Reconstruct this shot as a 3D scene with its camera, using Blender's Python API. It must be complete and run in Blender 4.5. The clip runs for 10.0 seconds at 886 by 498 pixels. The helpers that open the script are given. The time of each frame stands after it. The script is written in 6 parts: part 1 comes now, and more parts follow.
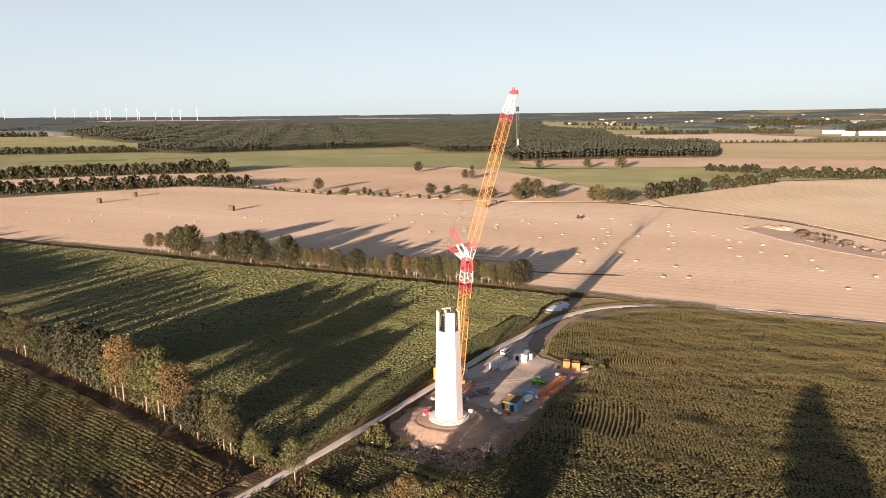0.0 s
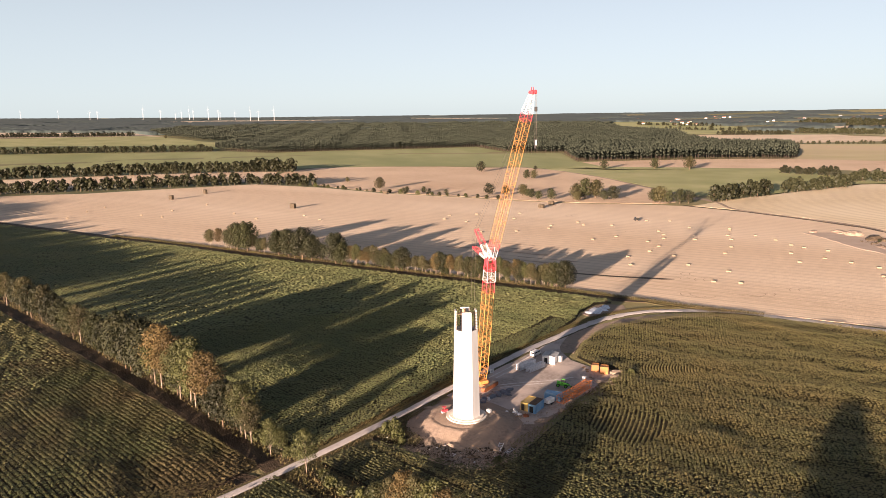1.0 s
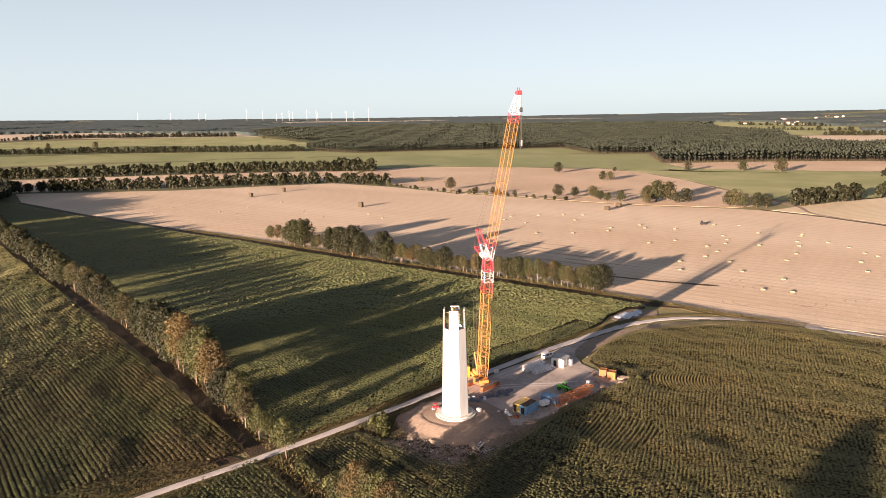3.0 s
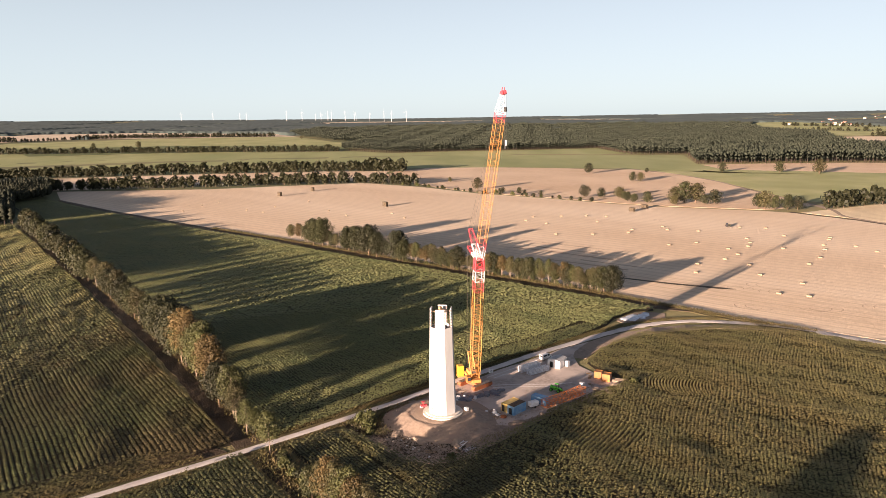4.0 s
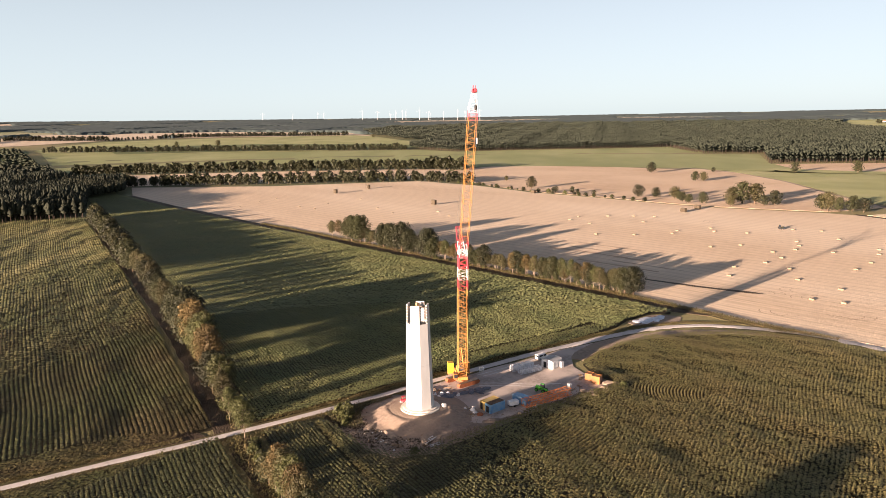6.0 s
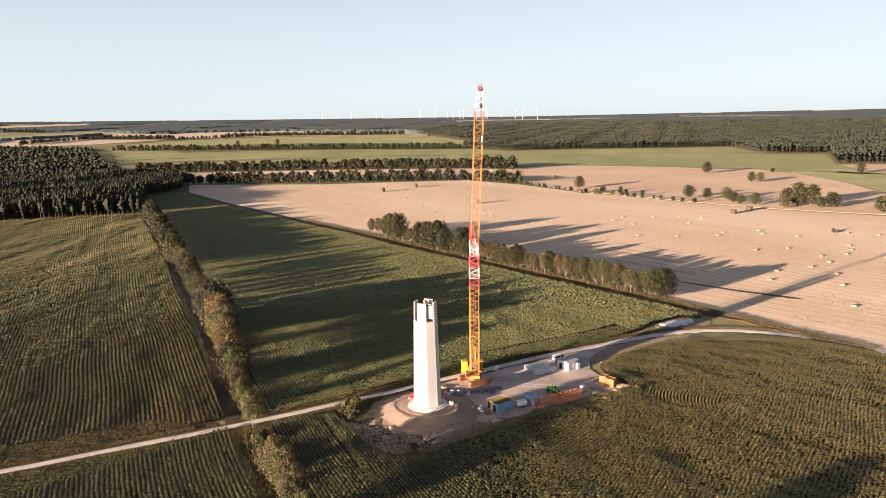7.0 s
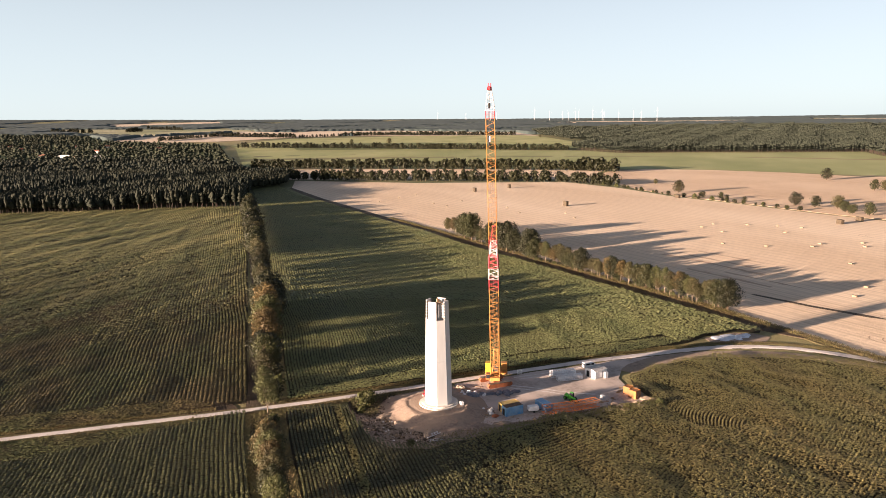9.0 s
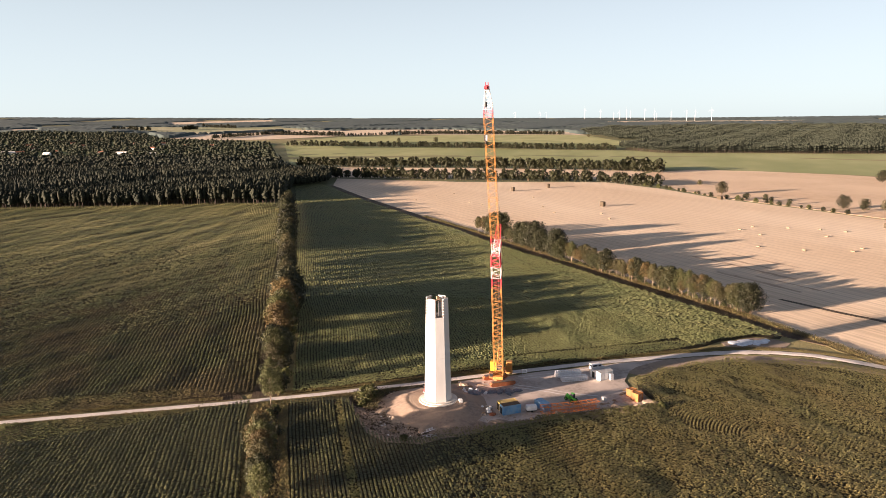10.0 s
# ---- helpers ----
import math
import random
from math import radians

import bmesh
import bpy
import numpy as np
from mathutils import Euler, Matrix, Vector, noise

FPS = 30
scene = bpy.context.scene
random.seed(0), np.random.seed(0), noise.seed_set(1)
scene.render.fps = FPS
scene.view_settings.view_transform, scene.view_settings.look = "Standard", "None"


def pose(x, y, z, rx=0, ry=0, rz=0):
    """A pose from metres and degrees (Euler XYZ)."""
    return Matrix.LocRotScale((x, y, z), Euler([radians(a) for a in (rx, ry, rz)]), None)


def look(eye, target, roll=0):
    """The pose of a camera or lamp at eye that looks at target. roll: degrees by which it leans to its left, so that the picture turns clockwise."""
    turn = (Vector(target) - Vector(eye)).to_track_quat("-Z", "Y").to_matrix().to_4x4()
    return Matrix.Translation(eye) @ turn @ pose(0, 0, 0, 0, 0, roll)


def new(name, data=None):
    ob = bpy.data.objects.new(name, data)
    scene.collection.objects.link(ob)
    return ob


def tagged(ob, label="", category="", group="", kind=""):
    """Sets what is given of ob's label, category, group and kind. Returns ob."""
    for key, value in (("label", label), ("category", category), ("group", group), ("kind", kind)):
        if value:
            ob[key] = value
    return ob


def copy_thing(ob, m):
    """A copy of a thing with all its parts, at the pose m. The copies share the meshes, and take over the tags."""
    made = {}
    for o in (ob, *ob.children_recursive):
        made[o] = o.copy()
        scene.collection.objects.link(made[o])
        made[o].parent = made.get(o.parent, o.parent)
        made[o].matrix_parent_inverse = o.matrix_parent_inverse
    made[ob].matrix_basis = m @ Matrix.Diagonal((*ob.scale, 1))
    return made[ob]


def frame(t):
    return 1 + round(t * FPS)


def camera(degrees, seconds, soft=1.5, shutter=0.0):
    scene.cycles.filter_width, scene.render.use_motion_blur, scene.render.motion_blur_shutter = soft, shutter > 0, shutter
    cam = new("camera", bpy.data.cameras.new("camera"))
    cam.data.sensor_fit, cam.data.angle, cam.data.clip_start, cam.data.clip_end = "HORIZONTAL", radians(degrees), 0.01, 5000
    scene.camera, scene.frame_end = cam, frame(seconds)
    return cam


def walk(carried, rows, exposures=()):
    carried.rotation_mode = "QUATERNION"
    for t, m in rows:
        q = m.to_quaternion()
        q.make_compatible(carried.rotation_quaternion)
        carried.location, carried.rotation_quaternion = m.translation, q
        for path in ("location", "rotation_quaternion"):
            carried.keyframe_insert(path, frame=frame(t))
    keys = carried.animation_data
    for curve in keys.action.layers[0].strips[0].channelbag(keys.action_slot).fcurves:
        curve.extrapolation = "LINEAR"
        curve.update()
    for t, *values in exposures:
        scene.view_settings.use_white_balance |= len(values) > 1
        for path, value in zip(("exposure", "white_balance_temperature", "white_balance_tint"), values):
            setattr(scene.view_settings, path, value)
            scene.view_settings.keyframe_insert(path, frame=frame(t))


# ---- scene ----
cam = camera(64.8, 10.0, soft=0.7)
PATH = [
    (0, (0.73, -0.195, 85.163), (-0.264, 1.499, 84.783), -0.6),
    (0.5, (6.978, 3.063, 85.14), (5.899, 4.704, 84.76), -0.7),
    (1, (13.245, 6.466, 85.097), (12.082, 8.049, 84.719), -0.7),
    (1.5, (19.494, 10.099, 85.042), (18.285, 11.646, 84.666), -0.8),
    (2, (25.49, 14.03, 84.947), (24.229, 15.537, 84.572), -0.9),
    (2.5, (31.274, 18.21, 84.886), (29.953, 19.664, 84.511), -0.9),
    (3, (36.799, 22.684, 84.802), (35.431, 24.095, 84.429), -0.9),
    (4.5, (52.364, 36.854, 84.258), (50.881, 38.144, 83.889), -0.9),
    (5, (57.23, 41.704, 84.163), (55.709, 42.95, 83.795), -0.9),
    (5.5, (61.874, 46.741, 84.058), (60.327, 47.954, 83.689), -1.0),
    (7, (74.5, 63.312, 83.347), (72.825, 64.341, 82.978), -1.2),
    (7.5, (78.238, 69.166, 83.125), (76.519, 70.12, 82.759), -1.1),
    (8, (81.523, 75.304, 82.912), (79.764, 76.185, 82.548), -1.0),
    (8.5, (84.681, 81.69, 82.741), (82.89, 82.502, 82.377), -1.0),
    (9, (87.759, 88.184, 82.602), (85.936, 88.924, 82.24), -0.8),
    (9.5, (90.831, 94.444, 82.448), (88.983, 95.116, 82.086), -0.8),
    (10, (93.888, 100.611, 82.379), (92.018, 101.219, 82.016), -0.6),
]
walk(cam, [(t, look(eye, target, roll)) for t, eye, target, roll in PATH], [(0.0, 1.96, 6900, 27), (10.0, 2.14, 6900, 25.5)])

# ---- light ----
SUN_ELEV, SUN_TURN = radians(7.1), radians(174.0)
SUN_DIR = Vector((math.sin(SUN_TURN) * math.cos(SUN_ELEV), math.cos(SUN_TURN) * math.cos(SUN_ELEV), math.sin(SUN_ELEV)))
world = bpy.data.worlds.new("sky")
scene.world = world
world.use_nodes = True
wn = world.node_tree
wn.nodes.clear()
sky = wn.nodes.new("ShaderNodeTexSky")
sky.sky_type, sky.sun_disc = "NISHITA", False
sky.sun_elevation, sky.sun_rotation = SUN_ELEV, SUN_TURN
sky.altitude, sky.air_density, sky.dust_density, sky.ozone_density = 60, 0.5, 0.75, 0.5
background = wn.nodes.new("ShaderNodeBackground")
background.inputs["Strength"].default_value = 0.039
out = wn.nodes.new("ShaderNodeOutputWorld")
haze = wn.nodes.new("ShaderNodeHueSaturation")
haze.inputs["Saturation"].default_value = 0.83
wn.links.new(sky.outputs["Color"], haze.inputs["Color"])
veil = wn.nodes.new("ShaderNodeMix")
veil.data_type = "RGBA"
veil.inputs["B"].default_value = (4.65, 6.15, 6.25, 1.0)
# haze lies thick along the horizon and thins towards the zenith
towards = wn.nodes.new("ShaderNodeTexCoord")
split = wn.nodes.new("ShaderNodeSeparateXYZ")
thick = wn.nodes.new("ShaderNodeMapRange")
thick.interpolation_type = "SMOOTHERSTEP"
thick.inputs["From Min"].default_value, thick.inputs["From Max"].default_value = -0.1, 0.62
thick.inputs["To Min"].default_value, thick.inputs["To Max"].default_value = 0.78, 0.0
wn.links.new(towards.outputs["Generated"], split.inputs["Vector"])
wn.links.new(split.outputs["Z"], thick.inputs["Value"])
wn.links.new(thick.outputs["Result"], veil.inputs["Factor"])
wn.links.new(haze.outputs["Color"], veil.inputs["A"])
wn.links.new(veil.outputs["Result"], background.inputs["Color"])
wn.links.new(background.outputs["Background"], out.inputs["Surface"])

sun = new("sun", bpy.data.lights.new("sun", "SUN"))
sun.data.energy, sun.data.angle, sun.data.color = 5.0, radians(0.6), (1.0, 0.83, 0.64)
sun.matrix_world = look(SUN_DIR * 300, (0, 0, 0))

# ---- materials ----
def rgb(r, g, b):
    return (r, g, b, 1.0)


def material(name, base, second=None, scale=1.0, rough=0.85, metal=0.0, bump=0.0, bump_scale=None, third=None, third_scale=0.1,
             stretch=(1, 1, 1), turn=0.0, spread=(0.35, 0.65), random_by=0.0, thin=0.0):
    """A surface: two colours mixed by fine noise, a third by coarse noise, and relief."""
    m = bpy.data.materials.new(name)
    m.use_nodes = True
    n, l = m.node_tree.nodes, m.node_tree.links
    p = n["Principled BSDF"]
    p.inputs["Roughness"].default_value, p.inputs["Metallic"].default_value = rough, metal
    p.inputs["Specular IOR Level"].default_value = 0.25
    geo = n.new("ShaderNodeNewGeometry")
    place = n.new("ShaderNodeMapping")
    place.vector_type = "TEXTURE"
    place.inputs["Rotation"].default_value = (0, 0, -turn)
    place.inputs["Scale"].default_value = [1 / s for s in stretch]
    l.new(geo.outputs["Position"], place.inputs["Vector"])

    def fac(sc, detail=5, lo=spread[0], hi=spread[1]):
        t = n.new("ShaderNodeTexNoise")
        t.inputs["Scale"].default_value, t.inputs["Detail"].default_value = sc, detail
        l.new(place.outputs["Vector"], t.inputs["Vector"])
        r = n.new("ShaderNodeMapRange")
        r.inputs["From Min"].default_value, r.inputs["From Max"].default_value = lo, hi
        l.new(t.outputs["Fac"], r.inputs["Value"])
        return r.outputs["Result"], t.outputs["Fac"]

    def mix(f, a, b):
        x = n.new("ShaderNodeMix")
        x.data_type = "RGBA"
        l.new(f, x.inputs["Factor"])
        for socket, v in ((x.inputs["A"], a), (x.inputs["B"], b)):
            if isinstance(v, tuple):
                socket.default_value = v
            else:
                l.new(v, socket)
        return x.outputs["Result"]

    colour = rgb(*base)
    fine, raw = fac(scale)
    colour = mix(fine, colour, rgb(*(second or tuple(c * 0.8 for c in base))))
    if third:
        colour = mix(fac(third_scale, 3)[0], colour, rgb(*third))
    if random_by:
        info = n.new("ShaderNodeObjectInfo")
        hsv = n.new("ShaderNodeHueSaturation")
        v = n.new("ShaderNodeMapRange")
        v.inputs["To Min"].default_value, v.inputs["To Max"].default_value = 1 - random_by, 1 + random_by
        l.new(info.outputs["Random"], v.inputs["Value"])
        l.new(v.outputs["Result"], hsv.inputs["Value"])
        l.new(colour, hsv.inputs["Color"])
        colour = hsv.outputs["Color"]
    l.new(colour, p.inputs["Base Color"])
    if bump:
        b = n.new("ShaderNodeBump")
        b.inputs["Strength"].default_value, b.inputs["Distance"].default_value = 1.0, bump
        l.new(fac(bump_scale or scale * 2)[1], b.inputs["Height"])
        l.new(b.outputs["Normal"], p.inputs["Normal"])
    if thin:
        # light passes through leaves
        t, x = n.new("ShaderNodeBsdfTranslucent"), n.new("ShaderNodeMixShader")
        x.inputs["Fac"].default_value = thin
        l.new(colour, t.inputs["Color"])
        l.new(p.outputs["BSDF"], x.inputs[1])
        l.new(t.outputs["BSDF"], x.inputs[2])
        l.new(x.outputs["Shader"], n["Material Output"].inputs["Surface"])
    return m


def lined(m, colour, spacing, turn, width=0.5, amount=0.5, wobble=0.6):
    """Adds parallel lines (stubble rows, wheel tracks) of another colour over a material."""
    n, l = m.node_tree.nodes, m.node_tree.links
    p = n["Principled BSDF"]
    old = p.inputs["Base Color"].links[0].from_socket
    geo = n.new("ShaderNodeNewGeometry")
    place = n.new("ShaderNodeMapping")
    place.inputs["Rotation"].default_value = (0, 0, turn)
    l.new(geo.outputs["Position"], place.inputs["Vector"])
    w = n.new("ShaderNodeTexWave")
    w.wave_type, w.bands_direction = "BANDS", "Y"
    w.inputs["Scale"].default_value = 0.314 / spacing
    w.inputs["Distortion"].default_value, w.inputs["Detail"].default_value, w.inputs["Detail Scale"].default_value = wobble, 2, 0.3
    l.new(place.outputs["Vector"], w.inputs["Vector"])
    r = n.new("ShaderNodeMapRange")
    r.inputs["From Min"].default_value, r.inputs["From Max"].default_value = 1 - width, 1.0
    r.inputs["To Max"].default_value = amount
    l.new(w.outputs["Fac"], r.inputs["Value"])
    x = n.new("ShaderNodeMix")
    x.data_type = "RGBA"
    l.new(r.outputs["Result"], x.inputs["Factor"])
    l.new(old, x.inputs["A"])
    x.inputs["B"].default_value = rgb(*colour)
    l.new(x.outputs["Result"], p.inputs["Base Color"])
    return m


ROW = radians(-6.6)
M = {}
M["ground"] = material("far_ground", (0.24, 0.22, 0.09), (0.33, 0.26, 0.13), 0.004, third=(0.12, 0.13, 0.06), third_scale=0.0013, bump=0.5, bump_scale=1.2)
M["grass"] = material("verge_grass", (0.12, 0.1, 0.045), (0.17, 0.13, 0.065), 0.6, bump=0.4, bump_scale=2.5, third=(0.075, 0.07, 0.03), third_scale=0.07)
M["meadow"] = material("meadow_grass", (0.31, 0.325, 0.135), (0.385, 0.375, 0.18), 0.02, third=(0.24, 0.265, 0.105), third_scale=0.006, stretch=(0.4, 1, 1), turn=0.7, bump=0.35, bump_scale=2.0)
M["meadow_dry"] = material("dry_meadow", (0.36, 0.36, 0.155), (0.43, 0.405, 0.2), 0.03, third=(0.28, 0.295, 0.12), third_scale=0.01, bump=0.35, bump_scale=2.0)
M["stubble"] = lined(lined(material("stubble", (0.72, 0.55, 0.385), (0.6, 0.445, 0.3), 0.6, third=(0.77, 0.615, 0.45), third_scale=0.012,
                     bump=0.34, bump_scale=2.4, stretch=(0.22, 1, 1), turn=ROW), (0.36, 0.255, 0.16), 3.1, ROW, 0.5, 0.22, 1.2), (0.33, 0.235, 0.15), 7.4, ROW, 0.3, 0.24, 1.0)
M["stubble_far"] = lined(material("stubble_far", (0.66, 0.48, 0.32), (0.56, 0.395, 0.255), 0.12, third=(0.72, 0.54, 0.37), third_scale=0.008, bump=0.3, bump_scale=2.0),
                         (0.36, 0.24, 0.15), 7.0, radians(-40), 0.4, 0.35, 1.0)
M["stubble_right"] = lined(material("stubble_gold", (0.74, 0.6, 0.39), (0.66, 0.52, 0.33), 0.2, third=(0.79, 0.66, 0.46), third_scale=0.01, bump=0.3, bump_scale=2.0),
                           (0.42, 0.31, 0.18), 6.0, radians(-62), 0.25, 0.45, 0.8)
M["meadow_deep"] = material("deep_green_meadow", (0.13, 0.165, 0.06), (0.19, 0.21, 0.08), 0.02, third=(0.1, 0.12, 0.05), third_scale=0.006, bump=0.35, bump_scale=2.0)
M["sand_green"] = material("beige_meadow", (0.4, 0.37, 0.21), (0.48, 0.42, 0.26), 0.012, third=(0.28, 0.29, 0.15), third_scale=0.004, bump=0.3, bump_scale=2.0)
M["olive_field"] = lined(material("olive_tan_field", (0.46, 0.42, 0.2), (0.55, 0.47, 0.26), 0.012, third=(0.56, 0.44, 0.28), third_scale=0.004, stretch=(0.3, 1, 1), turn=0.25, bump=0.3, bump_scale=2.0), (0.3, 0.24, 0.11), 40.0, radians(-20), 0.4, 0.4, 1.5)
M["sand"] = material("far_sand_field", (0.68, 0.55, 0.4), (0.6, 0.47, 0.33), 0.02, bump=0.3, bump_scale=2.0)
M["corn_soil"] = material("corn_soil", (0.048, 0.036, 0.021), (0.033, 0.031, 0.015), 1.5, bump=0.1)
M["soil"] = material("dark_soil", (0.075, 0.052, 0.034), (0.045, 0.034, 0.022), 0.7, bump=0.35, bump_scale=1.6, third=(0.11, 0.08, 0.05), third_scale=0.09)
M["road"] = material("gravel_road", (0.6, 0.55, 0.51), (0.48, 0.43, 0.39), 1.2, bump=0.08, bump_scale=6, third=(0.67, 0.61, 0.56), third_scale=0.12)
M["pad"] = material("crushed_stone_pad", (0.45, 0.375, 0.32), (0.35, 0.29, 0.245), 0.9, bump=0.06, bump_scale=5, third=(0.56, 0.465, 0.395), third_scale=0.12, spread=(0.4, 0.6))
M["mound"] = material("sand_mound", (0.36, 0.27, 0.205), (0.25, 0.185, 0.14), 1.1, bump=0.1, bump_scale=2.6, third=(0.33, 0.245, 0.18), third_scale=0.16)
M["dirt"] = material("disturbed_dirt", (0.36, 0.275, 0.21), (0.22, 0.165, 0.125), 0.7, bump=0.3, bump_scale=1.6, third=(0.32, 0.245, 0.18), third_scale=0.13)
# yellower corn at the bend, also lightened for its sunlit look farther off
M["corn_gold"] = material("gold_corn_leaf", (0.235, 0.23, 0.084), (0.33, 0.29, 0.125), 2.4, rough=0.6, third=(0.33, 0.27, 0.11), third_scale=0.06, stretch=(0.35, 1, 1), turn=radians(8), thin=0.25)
M["corn"] = material("corn_leaf", (0.165, 0.172, 0.062), (0.245, 0.22, 0.095), 2.4, rough=0.6, third=(0.24, 0.2, 0.08), third_scale=0.09, stretch=(0.35, 1, 1), turn=radians(8), thin=0.25)
M["corn_ripe"] = material("ripe_corn_leaf", (0.175, 0.215, 0.085), (0.24, 0.25, 0.115), 2.4, rough=0.6, third=(0.25, 0.255, 0.11), third_scale=0.045, thin=0.25)
# paler with viewing distance: sunlit tops and shaded gaps put into three colours
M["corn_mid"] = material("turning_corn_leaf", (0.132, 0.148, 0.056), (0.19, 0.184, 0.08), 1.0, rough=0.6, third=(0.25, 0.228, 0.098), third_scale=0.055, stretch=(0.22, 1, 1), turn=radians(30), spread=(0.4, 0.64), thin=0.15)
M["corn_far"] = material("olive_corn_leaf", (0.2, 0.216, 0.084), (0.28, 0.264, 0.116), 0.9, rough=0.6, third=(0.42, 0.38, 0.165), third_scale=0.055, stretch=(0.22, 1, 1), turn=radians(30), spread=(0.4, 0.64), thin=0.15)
M["corn_near"] = material("drying_corn_leaf", (0.074, 0.086, 0.032), (0.113, 0.113, 0.047), 1.2, rough=0.6, third=(0.115, 0.092, 0.042), third_scale=0.035, spread=(0.4, 0.62), thin=0.15)
# green of the lower field; on the south rows it paints tree shade
M["corn_dark"] = material("green_corn_leaf", (0.058, 0.07, 0.027), (0.12, 0.117, 0.052), 1.6, rough=0.55, third=(0.09, 0.09, 0.04), third_scale=0.06, thin=0.15)
M["tuft"] = material("rough_grass", (0.15, 0.14, 0.045), (0.26, 0.22, 0.1), 1.5, rough=0.7, third=(0.2, 0.15, 0.07), third_scale=0.2, thin=0.2)
# darker than the rough grass: shade of hollow and bank in the colour
M["weed"] = material("dark_weed", (0.07, 0.075, 0.03), (0.12, 0.11, 0.05), 1.5, rough=0.7, third=(0.1, 0.08, 0.04), third_scale=0.2, thin=0.2)
M["leaf_a"] = material("leaf_green", (0.027, 0.031, 0.012), (0.044, 0.045, 0.017), 0.6, rough=0.6, random_by=0.3, thin=0.15)
M["leaf_b"] = material("leaf_dark", (0.02, 0.023, 0.0105), (0.034, 0.034, 0.0145), 0.6, rough=0.6, random_by=0.3, thin=0.15)
M["leaf_c"] = material("leaf_autumn", (0.118, 0.08, 0.03), (0.088, 0.064, 0.025), 0.6, rough=0.65, random_by=0.35, thin=0.15)
M["leaf_d"] = material("leaf_yellow_green", (0.074, 0.078, 0.026), (0.054, 0.058, 0.02), 0.6, rough=0.6, random_by=0.35, thin=0.15)
M["leaf_e"] = material("leaf_brown_olive", (0.066, 0.058, 0.025), (0.048, 0.044, 0.018), 0.6, rough=0.6, random_by=0.35, thin=0.15)
M["pine"] = material("pine_needles", (0.015, 0.019, 0.0105), (0.03, 0.031, 0.0165), 0.45, rough=0.8, bump=0.5, bump_scale=0.9, third=(0.015, 0.02, 0.012), third_scale=0.012)
M["pine_n"] = material("pine_canopy", (0.033, 0.042, 0.028), (0.05, 0.056, 0.036), 0.35, rough=0.9, bump=0.7, bump_scale=0.8, third=(0.028, 0.035, 0.023), third_scale=0.012)
M["garden"] = material("village_trees", (0.024, 0.032, 0.019), (0.038, 0.046, 0.026), 0.06, rough=0.9, third=(0.03, 0.034, 0.02), third_scale=0.012)
# paler and bluer than the near pines: distance haze put into the colour
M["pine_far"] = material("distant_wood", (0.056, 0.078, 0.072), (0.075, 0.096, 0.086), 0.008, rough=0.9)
M["bark"] = material("bark", (0.16, 0.11, 0.07), (0.09, 0.065, 0.045), 3, bump=0.03)
M["birch"] = material("pale_bark", (0.28, 0.22, 0.165), (0.17, 0.13, 0.1), 2, bump=0.02)
M["pine_bark"] = material("pine_bark", (0.045, 0.032, 0.023), (0.03, 0.022, 0.017), 1)
M["concrete"] = material("white_concrete", (0.54, 0.54, 0.53), (0.485, 0.48, 0.47), 0.5, rough=0.7, bump=0.004, bump_scale=6, third=(0.57, 0.555, 0.53), third_scale=0.2, stretch=(1, 1, 0.25))
M["plinth"] = material("pale_foundation", (0.68, 0.63, 0.56), (0.56, 0.5, 0.43), 0.8, rough=0.85, bump=0.01)
M["joint"] = material("dark_joint", (0.16, 0.14, 0.13), (0.22, 0.18, 0.16), 3)
M["orange"] = material("crane_orange", (0.56, 0.26, 0.075), (0.46, 0.2, 0.055), 1.5, rough=0.5)
M["yellow"] = material("crane_yellow", (0.62, 0.37, 0.04), (0.52, 0.3, 0.035), 1.0, rough=0.5)
M["red"] = material("crane_red", (0.55, 0.06, 0.075), (0.45, 0.05, 0.06), 1.5, rough=0.5)
M["white"] = material("white_paint", (0.8, 0.79, 0.77), (0.68, 0.66, 0.63), 1.2, rough=0.5)
M["zinc"] = material("bright_zinc", (0.78, 0.79, 0.8), (0.62, 0.63, 0.65), 2.0, rough=0.4)
M["box_orange"] = material("orange_container_paint", (0.42, 0.17, 0.04), (0.3, 0.12, 0.035), 1.2, rough=0.6, third=(0.25, 0.11, 0.045), third_scale=0.5)
M["lattice"] = material("orange_primer_steel", (0.78, 0.27, 0.08), (0.66, 0.21, 0.065), 1.5, rough=0.6)
M["dug_sand"] = material("dug_sand", (0.56, 0.44, 0.34), (0.46, 0.355, 0.275), 0.15, bump=0.2, bump_scale=1.0, third=(0.45, 0.35, 0.27), third_scale=0.05)
M["box_yellow"] = material("faded_yellow_paint", (0.66, 0.45, 0.12), (0.55, 0.38, 0.12), 1.2, rough=0.6, third=(0.5, 0.36, 0.16), third_scale=0.5)
M["stubble_brown"] = material("flattened_straw_soil", (0.5, 0.365, 0.255), (0.4, 0.285, 0.195), 0.4, bump=0.2, bump_scale=2.0, stretch=(0.22, 1, 1), turn=ROW)
M["worn"] = material("worn_gravel", (0.72, 0.67, 0.62), (0.58, 0.53, 0.48), 1.0, bump=0.05, bump_scale=6)
M["rubble"] = material("pale_rubble", (0.5, 0.45, 0.4), (0.3, 0.25, 0.2), 2.0, third=(0.2, 0.15, 0.11), third_scale=0.6)
M["cable"] = material("steel_cable", (0.2, 0.17, 0.14), (0.12, 0.1, 0.09), 3, rough=0.5, metal=0.6)
M["steel"] = material("galvanised_steel", (0.5, 0.51, 0.53), (0.36, 0.37, 0.39), 1.5, rough=0.45, metal=0.15)
